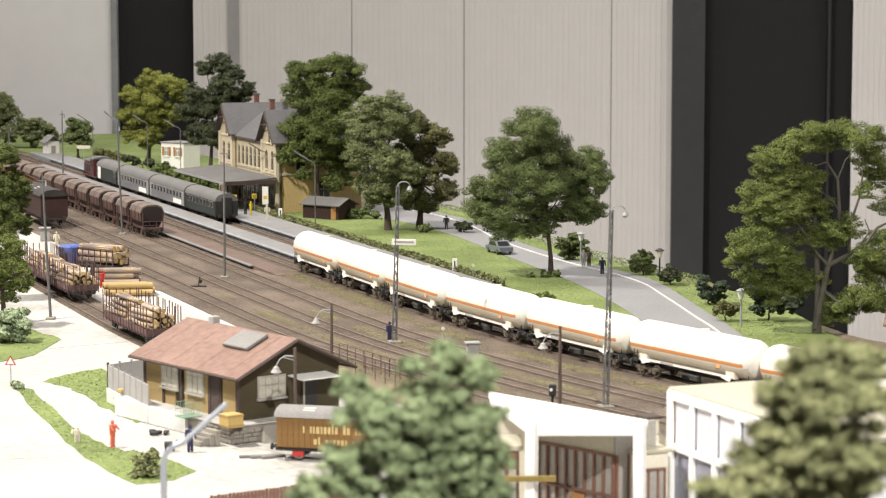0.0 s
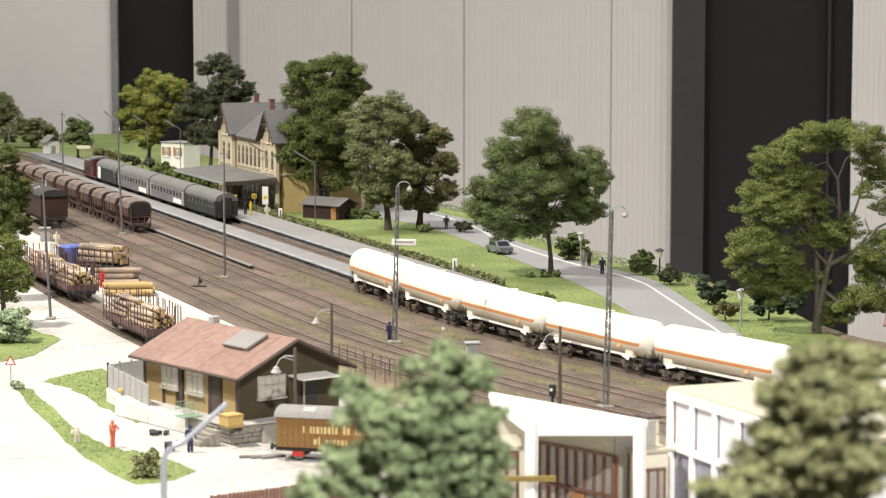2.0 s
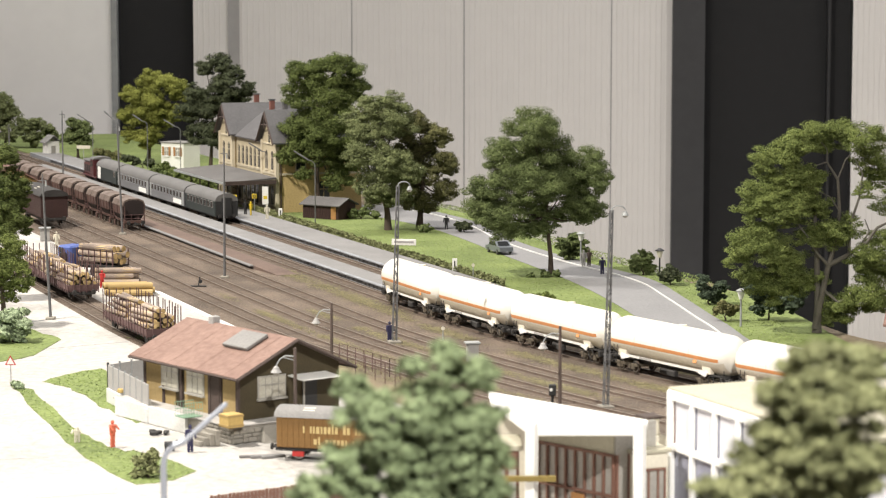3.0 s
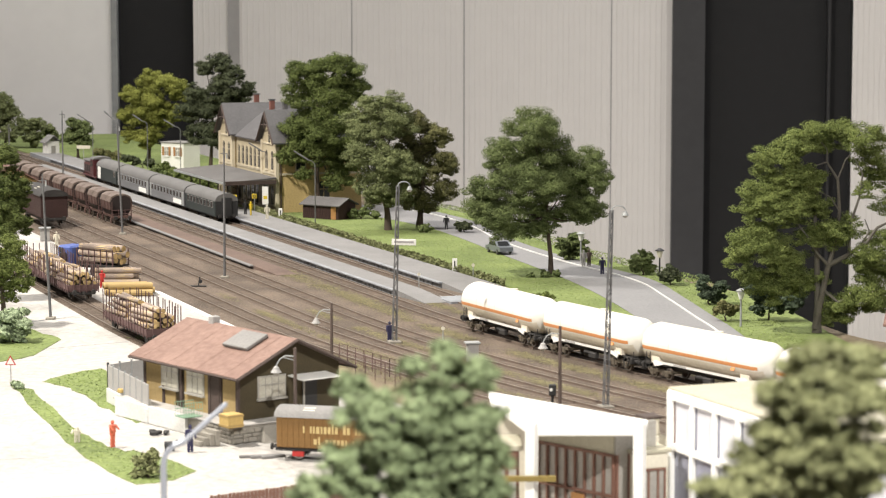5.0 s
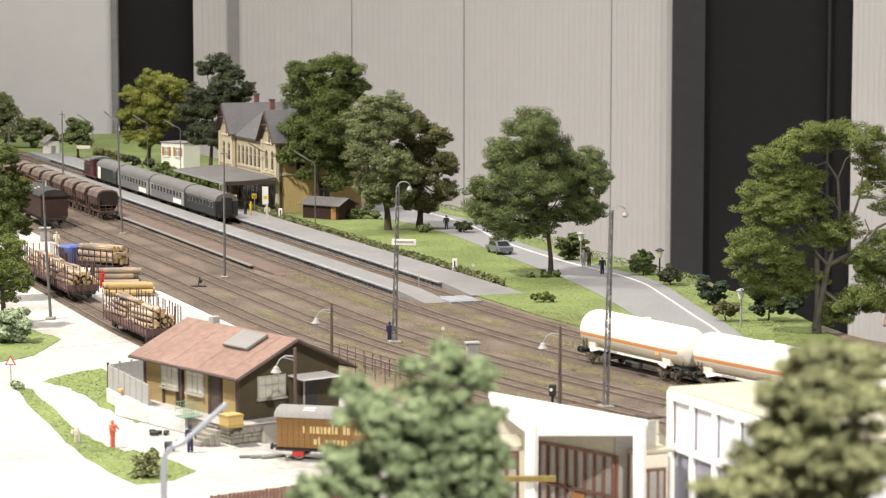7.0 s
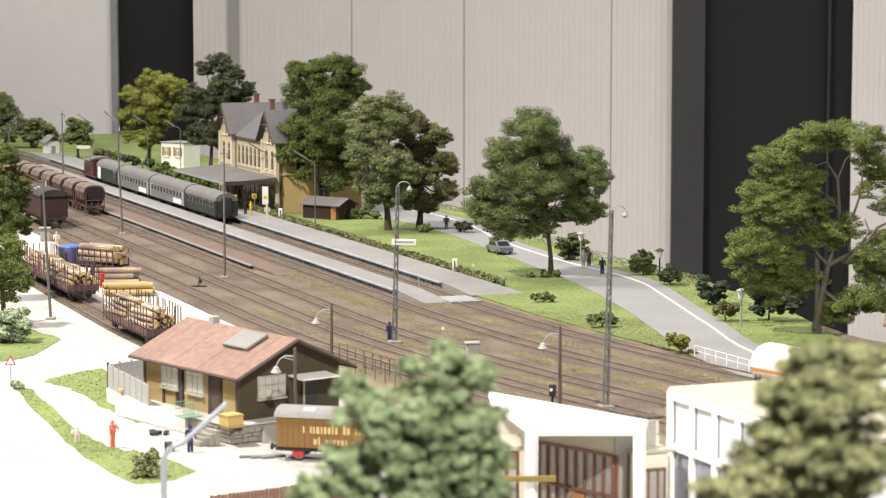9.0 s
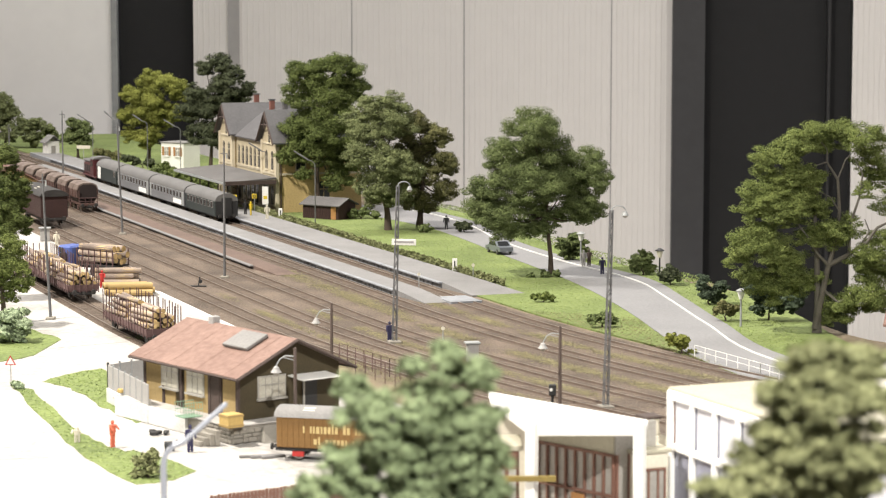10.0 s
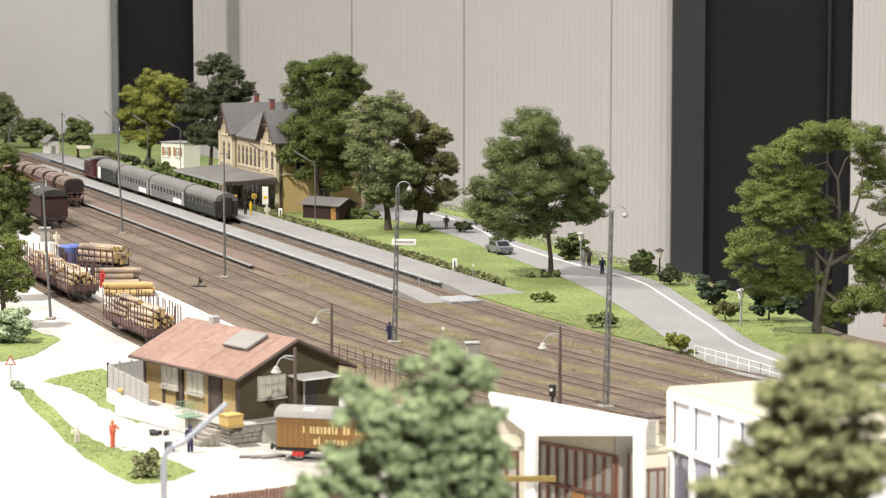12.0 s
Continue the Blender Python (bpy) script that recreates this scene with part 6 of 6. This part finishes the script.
def yard_lamp(x, y, h, side=-1):
    th = thing("yard_lamp", "brown wooden post with hanging enamel lamp", "lamp", put(x, y), "yard lamps on wooden posts")
    part("post", Mesh().tube((0, 0, 0), (0, 0, h), 0.13, 0.1, 8), M["pole_brown"], th)
    z = h - 0.55
    part("arm", Mesh().pipe([(0, 0, z), (side * 0.6, 0, z + 0.05), (side * 0.95, 0, z - 0.15), (side * 1.15, 0, z - 0.5), (side * 1.2, 0, z - 0.7)], 0.05).tube((0, 0, z - 0.25), (side * 0.8, 0, z - 0.05), 0.03), M["lampgrey"], th)
    sh = part("shade", Mesh().lathe([(0, 0.04), (0.1, 0.18), (0.2, 0.2), (0.42, 0.36), (0.43, 0.02)], 14, pose(side * 1.2, 0, z - 0.6, 0, 90, 0)), M["mesh_grey"], th, "pale enamel shade")
    part("globe", Mesh().lathe([(0.43, 0.2), (0.58, 0.15), (0.65, 0.02)], 12, pose(side * 1.2, 0, z - 0.6, 0, 90, 0)), M["curtain"], sh)


def whip_lamp(x, y, h, reach, rz, r=0.07, rise=0.06, mat_name="pole", group="platform whip lamps", label="thin grey street lamp with slanted tube head"):
    """A street lamp whose top sweeps over into a long slanted head."""
    th = thing("street_lamp", label, "street lamp", put(x, y, 0, rz), group)
    part("pole", Mesh().tube((0, 0, 0), (0, 0, h * 0.9), r * 1.2, r, 8).pipe([(0, 0, h * 0.9), (reach * 0.04, 0, h * 0.93), (reach * 0.16, 0, h * 0.96), (reach * 0.35, 0, h * 0.975)], r), M[mat_name], th, smooth=60)
    a, b = Vector((reach * 0.3, 0, h * 0.97)), Vector((reach, 0, h * (0.97 + rise)))
    part("lamp_head", Mesh().box(*((a + b) / 2)[:2], ((a + b) / 2).z - 0.09, (b - a).length, r * 4.2, 0.18, ry=-math.degrees(math.atan2(b.z - a.z, b.x - a.x)), b=0.06), M[mat_name], th)


def lantern(x, y, h, dark=False):
    th = thing("lantern", "park lantern with %s post and white glass" % ("black" if dark else "pale grey"), "lamp", put(x, y), "park lanterns")
    part("post", Mesh().tube((0, 0, 0), (0, 0, h - 0.95), 0.1, 0.08, 8), M["black" if dark else "lampgrey"], th)
    part("lantern_glass", Mesh().tube((0, 0, h - 0.95), (0, 0, h - 0.2), 0.17, 0.36, 8), M["cream" if dark else "white"], th, "white tapered glass", smooth=20)
    part("cap", Mesh().tube((0, 0, h - 0.2), (0, 0, h), 0.48, 0.12, 8).tube((0, 0, h - 0.27), (0, 0, h - 0.2), 0.46, 0.48, 8), M["black" if dark else "lampgrey"], th)


def sign_post(x, y, h, w, hh, label, board="white"):
    th = thing("sign", label, "sign", put(x, y, 0, -8))
    part("post", Mesh().tube((0, 0.05, 0), (0, 0.05, h), 0.05, None, 6), M["lampgrey"], th)
    b = part("sign_board", Mesh().box(0, 0, h - hh, w, 0.08, hh, b=0.02), M[board], th)
    return b


def figurine(x, y, z, rz, material, label, arms=0, height=1.75, bend=0.0):
    m = Mesh()
    k = height / 1.75
    m.tube((-0.11, 0, 0), (-0.09, 0, 0.85 * k), 0.09, 0.11, 6).tube((0.11, 0, 0), (0.09, 0, 0.85 * k), 0.09, 0.11, 6)
    m.tube((0, 0, 0.8 * k), (0, -bend, 1.42 * k), 0.19, 0.23, 8)
    m.tube((0.25, -bend, 1.4 * k), (0.33, -bend - 0.1 - 0.3 * arms, 0.85 * k + 0.4 * arms), 0.075, 0.06, 6)
    m.tube((-0.25, -bend, 1.4 * k), (-0.33, -bend - 0.1 - 0.3 * arms, 0.85 * k + 0.4 * arms), 0.075, 0.06, 6)
    m.lathe([(-0.14, 0.02), (-0.08, 0.1), (0.02, 0.125), (0.1, 0.1), (0.14, 0.02)], 8, pose(0, -bend * 1.2, 1.6 * k, 0, 90, 0))
    single("figurine", m, M[material], label, "figurine", put(x, y, z, rz), "scale figurines")


def build_poles():
    for i, (x, y, h, a) in enumerate(((-4.0, 202.7, 13.0, 1), (11.3, 170.8, 13.8, 1))):
        th = lattice_mast(x, y, h, a, i)
        th.matrix_basis = put(x, y, 0, 15) @ pose(0, 0, 0, 0, 1.4, 0)
        if i == 0:
            b = part("name_board", Mesh().box(0.55, -0.26, 8.1, 2.0, 0.08, 0.5, rz=-15, b=0.02), M["white"], th, "long white name board")
            part("writing_bar", Mesh().box(0.55, -0.31, 8.28, 1.6, 0.02, 0.16, rz=-15), M["mesh_grey"], b, "grey bar of unreadable writing")
    for x, y, h, lean in ((-22.0, 248.9, 12.8, 0.2), (-38.0, 293.5, 13.0, -2.2), (-34.6, 217.5, 12.5, -2.4), (-53.6, 350, 11.6, 0), (-69.5, 398, 7.0, 0)):
        steel_pole(x, y, h, lean)
    yard_lamp(-8.7, 192.4, 4.6)
    yard_lamp(8.2, 172.5, 5.5)
    yard_lamp(-9.4, 156.4, 6.3)
    for x, y, h, reach in ((-15.8, 306.3, 8.6, -2.6), (-23.0, 326.0, 8.4, -2.5), (-41.0, 387.9, 8.2, -2.6), (-47.6, 400.1, 8.4, -2.4), (-49.1, 376.4, 10.0, -2.2), (-56.4, 400.1, 8.4, -2.4)):
        whip_lamp(x, y, h * 0.95, reach, 0, 0.06, 0.14)
    whip_lamp(-11.4, 100, 10.9, 2.6, 0, 0.13, 0.15, "bluegrey", "front street lamps", "tall curved blue-grey steel street lamp")
    lantern(25.6, 212.0, 3.4)
    lantern(21.9, 249.9, 2.9, True)
    lantern(14.6, 262.0, 3.4)
    # long white station signs on posts
    b = sign_post(-56.6, 391, 4.4, 2.2, 0.5, "pale yellowish board beside the platform end", "cream")
    for x, y in ((1.2, 251.4), (-20.3, 309.3)):
        b = sign_post(x, y, 1.7, 0.5, 1.25, "white track sign with a dark stroke")
        part("writing_bar", Mesh().box(0, -0.05, 0.75, 0.14, 0.02, 0.7), M["black"], b)
    b = sign_post(-22.9, 319.5, 3.6, 0.8, 2.3, "tall white poster board at the awning")
    part("writing_bar", Mesh().box(0, -0.05, 2.0, 0.5, 0.02, 0.4), M["yellow"], b)
    for x, y in ((-26.6, 316.5), (-24.2, 318.0)):
        b = sign_post(x, y, 2.8, 0.6, 0.6, "yellow square platform sign", "yellow")
        part("writing_bar", Mesh().lathe([(-0.03, 0.12), (0.03, 0.12), (0.03, 0.2), (-0.03, 0.2), (-0.03, 0.12)], 14, pose(0, -0.06, 2.5, 0, 0, 90)), M["black"], b, "dark ring")
    for x, y, h in ((0.0, 203.4, 1.3), (-2.3, 236.5, 2.0), (3.0, 246.0, 1.8), (-50.6, 340.0, 2.2)):
        th = thing("marker_post", "thin grey marker post between the tracks", "post", put(x, y))
        part("post", Mesh().tube((0, 0, 0), (0, 0, h), 0.05, 0.045, 6), M["lampgrey"], th)
        part("plate", Mesh().tube((0, -0.05, h - 0.2), (0, 0.05, h - 0.2), 0.16, None, 10), M["cream"], th)
    # triangular warning sign
    th = thing("warning_sign", "triangular red-rimmed road sign on a thin post", "sign", put(-31.8, 181.0))
    part("post", Mesh().tube((0, 0.05, 0), (0, 0.05, 1.9), 0.04, None, 6), M["lampgrey"], th)
    for r, y, mt in ((0.48, 0.0, "red"), (0.33, -0.04, "white")):
        part("plate", Mesh().add([(r * math.cos(radians(a)), y + d, 1.7 + r * math.sin(radians(a))) for d in (0, -0.03) for a in (90, 210, 330)], [(0, 1, 2), (5, 4, 3), (0, 3, 4, 1), (1, 4, 5, 2), (2, 5, 3, 0)]), M[mt], th)
    for ob in th.children:
        if ob.name.startswith("plate"):
            ob.matrix_basis = pose(0, 0, 0)
    # small cabinets and a dwarf signal
    for x, y, w, h in ((2.3, 192.4, 0.9, 1.4), (-46.0, 286.0, 1.1, 1.4)):
        th = thing("relay_cabinet", "grey relay cabinet with overhanging lid", "cabinet", put(x, y, 0, 10))
        part("case", Mesh().box(0, 0, 0, w, w * 0.8, h, b=0.04), M["mesh_grey"], th)
        part("lid", Mesh().box(0, 0, h, w * 1.3, w * 1.1, 0.16, b=0.04), M["lampgrey"], th)
    th = thing("dwarf_signal", "black dwarf signal with white spot", "signal", put(7.7, 173.0))
    part("case", Mesh().box(0, 0, 0.5, 0.5, 0.4, 0.8, b=0.05), M["black"], th)
    part("post", Mesh().tube((0, 0, 0), (0, 0, 0.5), 0.1), M["black"], th)
    part("spot", Mesh().tube((-0.1, -0.2, 0.95), (-0.1, -0.24, 0.95), 0.12, None, 8), M["white"], th)
    th = thing("switch_stand", "small switch lever with black and white weight", "switch lever", put(-23.9, 241.3))
    part("base", Mesh().box(0, 0, 0, 1.6, 0.3, 0.14), M["under"], th)
    part("lever", Mesh().tube((0, 0, 0.1), (0.15, 0, 1.0), 0.06), M["black"], th)
    part("weight", Mesh().tube((0.2, -0.1, 0.55), (0.2, 0.1, 0.55), 0.2, None, 10), M["black"], th)


build_poles()


def railing(name, label, pts, h, material, group=""):
    th = thing(name, label, "railing", put(0, 0), group)
    for (x0, y0), (x1, y1) in zip(pts, pts[1:]):
        n = max(1, round(math.hypot(x1 - x0, y1 - y0) / 1.6))
        for i in range(n + 1):
            x, y = x0 + (x1 - x0) * i / n, y0 + (y1 - y0) * i / n
            part("post", Mesh().tube((x, y, 0), (x, y, h), 0.035, None, 6), M[material], th)
        for z in (h, h * 0.55):
            part("rail", Mesh().tube((x0, y0, z), (x1, y1, z), 0.022, None, 6), M[material], th)


def build_small():
    railing("railing", "pale thin tubular railing beside the road", [(19.9, 194.8), (23.9, 185.3), (26, 180)], 0.95, "white")
    railing("yard_fence", "rusty low pipe fence beside the tracks", [(-8.1, 192.4), (-4.0, 184.5), (0, 178)], 1.45, "stake")
    railing("yard_fence", "rusty low pipe fence behind the shed", [(-6.6, 186.0), (-3.5, 180)], 1.6, "stake")
    # crate, bin and pallets on the dock
    th = thing("crate", "yellow wooden crate on the dock", "crate", put(-13.5, 156.6, 1.2, 37))
    part("box", Mesh().box(0, 0, 0, 1.15, 1.1, 0.85, b=0.02), M["crate"], th)
    for z in (0.08, 0.68):
        part("batten", Mesh().box(0, 0, z, 1.2, 1.15, 0.1), M["plank"], th)
    th = thing("mesh_bin", "green wire mesh bin on the dock", "bin", put(-16.6, 160.4, 1.2, 37))
    for sy in (-0.55, 0.55):
        rim = Mesh()
        for z in (0.05, 0.5, 0.95):
            rim.tube((-0.7, sy, z), (0.7, sy, z), 0.025, None, 5)
        for i in range(8):
            rim.tube((-0.7 + 0.2 * i, sy, 0.05), (-0.7 + 0.2 * i, sy, 0.95), 0.016, None, 5)
        part("mesh_side", rim, M["greenbin"], th)
    part("base", Mesh().box(0, 0, 0, 1.4, 1.1, 0.06), M["greenbin"], th)
    for x, y, z in ((-18.6, 160.6, 0.0), (-22.0, 170.4, 1.2)):
        th = thing("rubble_heap", "low heap of dark scrap", "heap", put(x, y, z))
        rng = random.Random(int(x * 10))
        for i in range(6):
            part("scrap", Mesh().box(rng.uniform(-0.5, 0.5), rng.uniform(-0.4, 0.4), 0, rng.uniform(0.3, 0.6), rng.uniform(0.2, 0.4), rng.uniform(0.15, 0.3), rz=rng.uniform(0, 180), b=0.04), M["crate" if z else "under"], th)
    th = thing("buffer_timber", "loose timbers lying on the concrete", "timber", put(-11.4, 152.6, 0, 12))
    for i in range(3):
        part("timber", Mesh().box(0.4 * i, -0.2 * i, 0, 2.6 - 0.5 * i, 0.2, 0.15, rz=8 * i, b=0.02), M["roof_grey"], th)
    # figurines
    for f in ((-15.9, 154.3, 0, 20, "navy", "figurine in dark clothes standing", 0.1), (-21.0, 156.0, 0, 60, "salmon", "figurine in red and salmon clothes", 0.6),
              (-23.5, 157.6, 0, 0, "cream", "figurine in pale top and dark hair", 0.3), (-4.4, 203.0, 0, 30, "navy", "figurine in blue overalls bending", 0.2),
              (-21.8, 307.1, 0.6, 0, "cream", "figurine in pale shirt on the platform", 0), (0.4, 299.1, 0.05, 0, "black", "dark figurine with a rucksack", 0),
              (-43.6, 279.2, 0, 0, "cream", "figurine in a white coat", 0), (16.2, 251.4, 0.1, 0, "navy", "figurine in dark clothes walking", 0.1),
              (14.7, 258.5, 0.1, 10, "mesh_grey", "figurine in grey clothes", 0), (15.3, 259.0, 0.1, 0, "shed_brown", "figurine in brown clothes", 0),
              (-33.2, 240.5, 0.0, 0, "red", "figurine in a red jacket among the logs", 0.5)):
        figurine(*f[:6], f[6], 1.0 if "dark hair" in f[5] else 1.75)
    th = thing("dog", "small black toy dog", "dog", put(-17.2, 154.6))
    part("body", Mesh().tube((-0.35, 0, 0.42), (0.3, 0, 0.45), 0.19, 0.17, 8).tube((0.3, 0, 0.5), (0.5, 0, 0.66), 0.14, 0.1, 6), M["black"], th)
    for x in (-0.28, 0.22):
        for y in (-0.1, 0.1):
            part("leg", Mesh().tube((x, y, 0), (x, y, 0.4), 0.06, None, 5), M["black"], th)
    for x, y, rz, mt, lab in ((-26.3, 312.6, 20, "yellow", "figurine in a yellow safety vest"), (-25.0, 313.4, 200, "black", "dark figurine waiting on the platform"), (-24.2, 312.0, 90, "yellow", "figurine in a yellow safety vest")):
        figurine(x, y, 0.6, rz, mt, lab)
    # expansion joints in the concrete
    for x0, y0, x1, y1 in ((-36.0, 216.0, -30.4, 222.0), (-32.5, 199.0, -26.0, 203.5), (-34.5, 150.0, -24.5, 152.5), (-30, 138, -19, 141.5), (-21.8, 142, -12.6, 136.5)):
        joint = Mesh().tube((x0, y0, -0.045), (x1, y1, -0.045), 0.05, None, 4)
        single("slab_joint", joint, M["lampgrey"], "thin grey joint in the concrete yard", "joint", kind="structure")
    # cars
    for x, y, rz, mt, lab in ((6.2, 272.0, -69, "carsilver", "parked silver-blue saloon car"), ):
        car(x, y, rz, mt, lab)
    truck()
    # timber stacks beside the siding
    rng = random.Random(12)
    for x, y, rz, rows, L, r, mt in ((-32.0, 243.6, 6, (4, 3, 2), 4.0, 0.30, "log"), (-29.9, 235.0, 8, (4, 3), 4.3, 0.32, "plank")):
        base = put(x, y, 0, rz)
        for k, n in enumerate(rows):
            for i in range(n):
                th = round_log(base @ put(rng.uniform(-0.4, 0.4), (i - (n - 1) / 2) * r * 2.04, r + k * r * 1.75, rng.uniform(-2, 2)), L * rng.uniform(0.9, 1.08), r * rng.uniform(0.85, 1), "stacked timber")
                if mt == "plank":
                    th.children[0].data = PLANK_LOG if th.children[0].data.users else th.children[0].data


def car(x, y, rz, mt, label):
    th = thing("car", label, "car", put(x, y, 0.06, rz))
    prof = [(-2.1, 0.3), (-2.15, 0.75), (-1.3, 0.85), (-0.85, 1.35), (0.75, 1.38), (1.35, 0.9), (2.0, 0.8), (2.1, 0.35)]
    me = Mesh()
    n = len(prof)
    vs = [(a, -0.8, b) for a, b in prof] + [(a, 0.8, b) for a, b in prof]
    me.add(vs, [(i, (i + 1) % n, n + (i + 1) % n, n + i) for i in range(n)] + [tuple(range(n)), tuple(range(n, 2 * n))])
    part("body", me, M[mt], th, smooth=25)
    for sy in (-1, 1):
        part("side_window", Mesh().add([(-1.1, sy * 0.81, 0.9), (1.1, sy * 0.81, 0.92), (0.7, sy * 0.81, 1.3), (-0.8, sy * 0.81, 1.28)], [(0, 1, 2, 3)]), M["glass"], th)
        for wx in (-1.3, 1.3):
            w = part("wheel", Mesh().lathe([(-0.09, 0.05), (-0.09, 0.28), (0.09, 0.28), (0.09, 0.05)], 12, pose(0, 0, 0, 0, 0, 90)), M["black"], th, at=put(wx, sy * 0.74, 0.28))
            part("hubcap", Mesh().lathe([(-0.1, 0.02), (-0.1, 0.16)], 10, pose(0, 0, 0, 0, 0, 90)), M["tyre"], w)
    part("windscreen", Mesh().add([(1.36, -0.65, 0.93), (1.36, 0.65, 0.93), (0.82, 0.6, 1.36), (0.82, -0.6, 1.36)], [(0, 1, 2, 3)]), M["glass"], th)
    part("rear_window", Mesh().add([(-1.34, -0.65, 0.88), (-1.34, 0.65, 0.88), (-0.92, 0.6, 1.33), (-0.92, -0.6, 1.33)], [(0, 1, 2, 3)]), M["glass"], th)


def truck():
    th = thing("timber_truck", "blue timber lorry with staked log bed", "truck", put(-35.9, 252.0, 0, -34))
    part("cab", Mesh().box(-2.6, 0, 0.7, 1.9, 2.3, 2.2, b=0.2), M["blue"], th)
    part("windscreen", Mesh().box(-3.56, 0, 1.9, 0.05, 1.9, 0.75), M["glass"], th)
    part("side_window", Mesh().box(-3.0, -1.16, 2.2, 0.6, 0.04, 0.5), M["glass"], th)
    part("spare_wheel", Mesh().lathe([(-0.15, 0.2), (-0.15, 0.5), (0.15, 0.5), (0.15, 0.2), (-0.15, 0.2)], 14, pose(-2.55, -1.32, 1.75, 0, 0, 90)), M["black"], th)
    part("wheel_hub", Mesh().lathe([(-0.2, 0.02), (-0.2, 0.22), (0.1, 0.24)], 12, pose(-2.55, -1.32, 1.75, 0, 0, -90)), M["white"], th, "pale wheel hub")
    part("chassis", Mesh().box(0.4, 0, 0.75, 7.0, 1.0, 0.3).box(1.6, 0, 1.05, 5.0, 2.4, 0.15), M["under"], th)
    for x in (-2.7, 1.4, 2.9):
        for y in (-1.0, 1.0):
            part("wheel", Mesh().lathe([(-0.16, 0.1), (-0.16, 0.5), (0.16, 0.5), (0.16, 0.1)], 14, pose(x, y, 0.5, 0, 0, 90)), M["black"], th)
    for i in range(7):
        for y in (-1.2, 1.2):
            part("stake", Mesh().box(-0.8 + 0.8 * i, y, 1.1, 0.1, 0.1, 1.7), M["stake"], th)
    rng = random.Random(6)
    pile(put(-35.9, 252.0, 0, -34) @ put(1.6, 0, 0), (3, 3, 3), 5.0, 0.36, rng, "logs on the lorry", 1.22, 0.1)


PLANK_LOG = Mesh().lathe([(-2.1, 0.02), (-2.1, 0.3), (2.1, 0.3), (2.1, 0.02)], 10).data("bark", M["plank"], 50)
build_small()


# ---- what moves: the tank train runs out, the hopper train draws away ----
def motions():
    for i, ob in enumerate(TANKS):
        walk(ob, [(k * 0.5, tank_at(i, k * 0.5)) for k in range(25)])
    for i, ob in enumerate(HOPPERS):
        rows = []
        for t in range(0, 13):
            s = -285.6 - 7.4 * i - (2.9 * t + 0.0605 * t * t)
            X, Y, rz = line(s, 69.0)
            rows.append((t, put(X, Y, 0, rz)))
        walk(ob, rows)


motions()
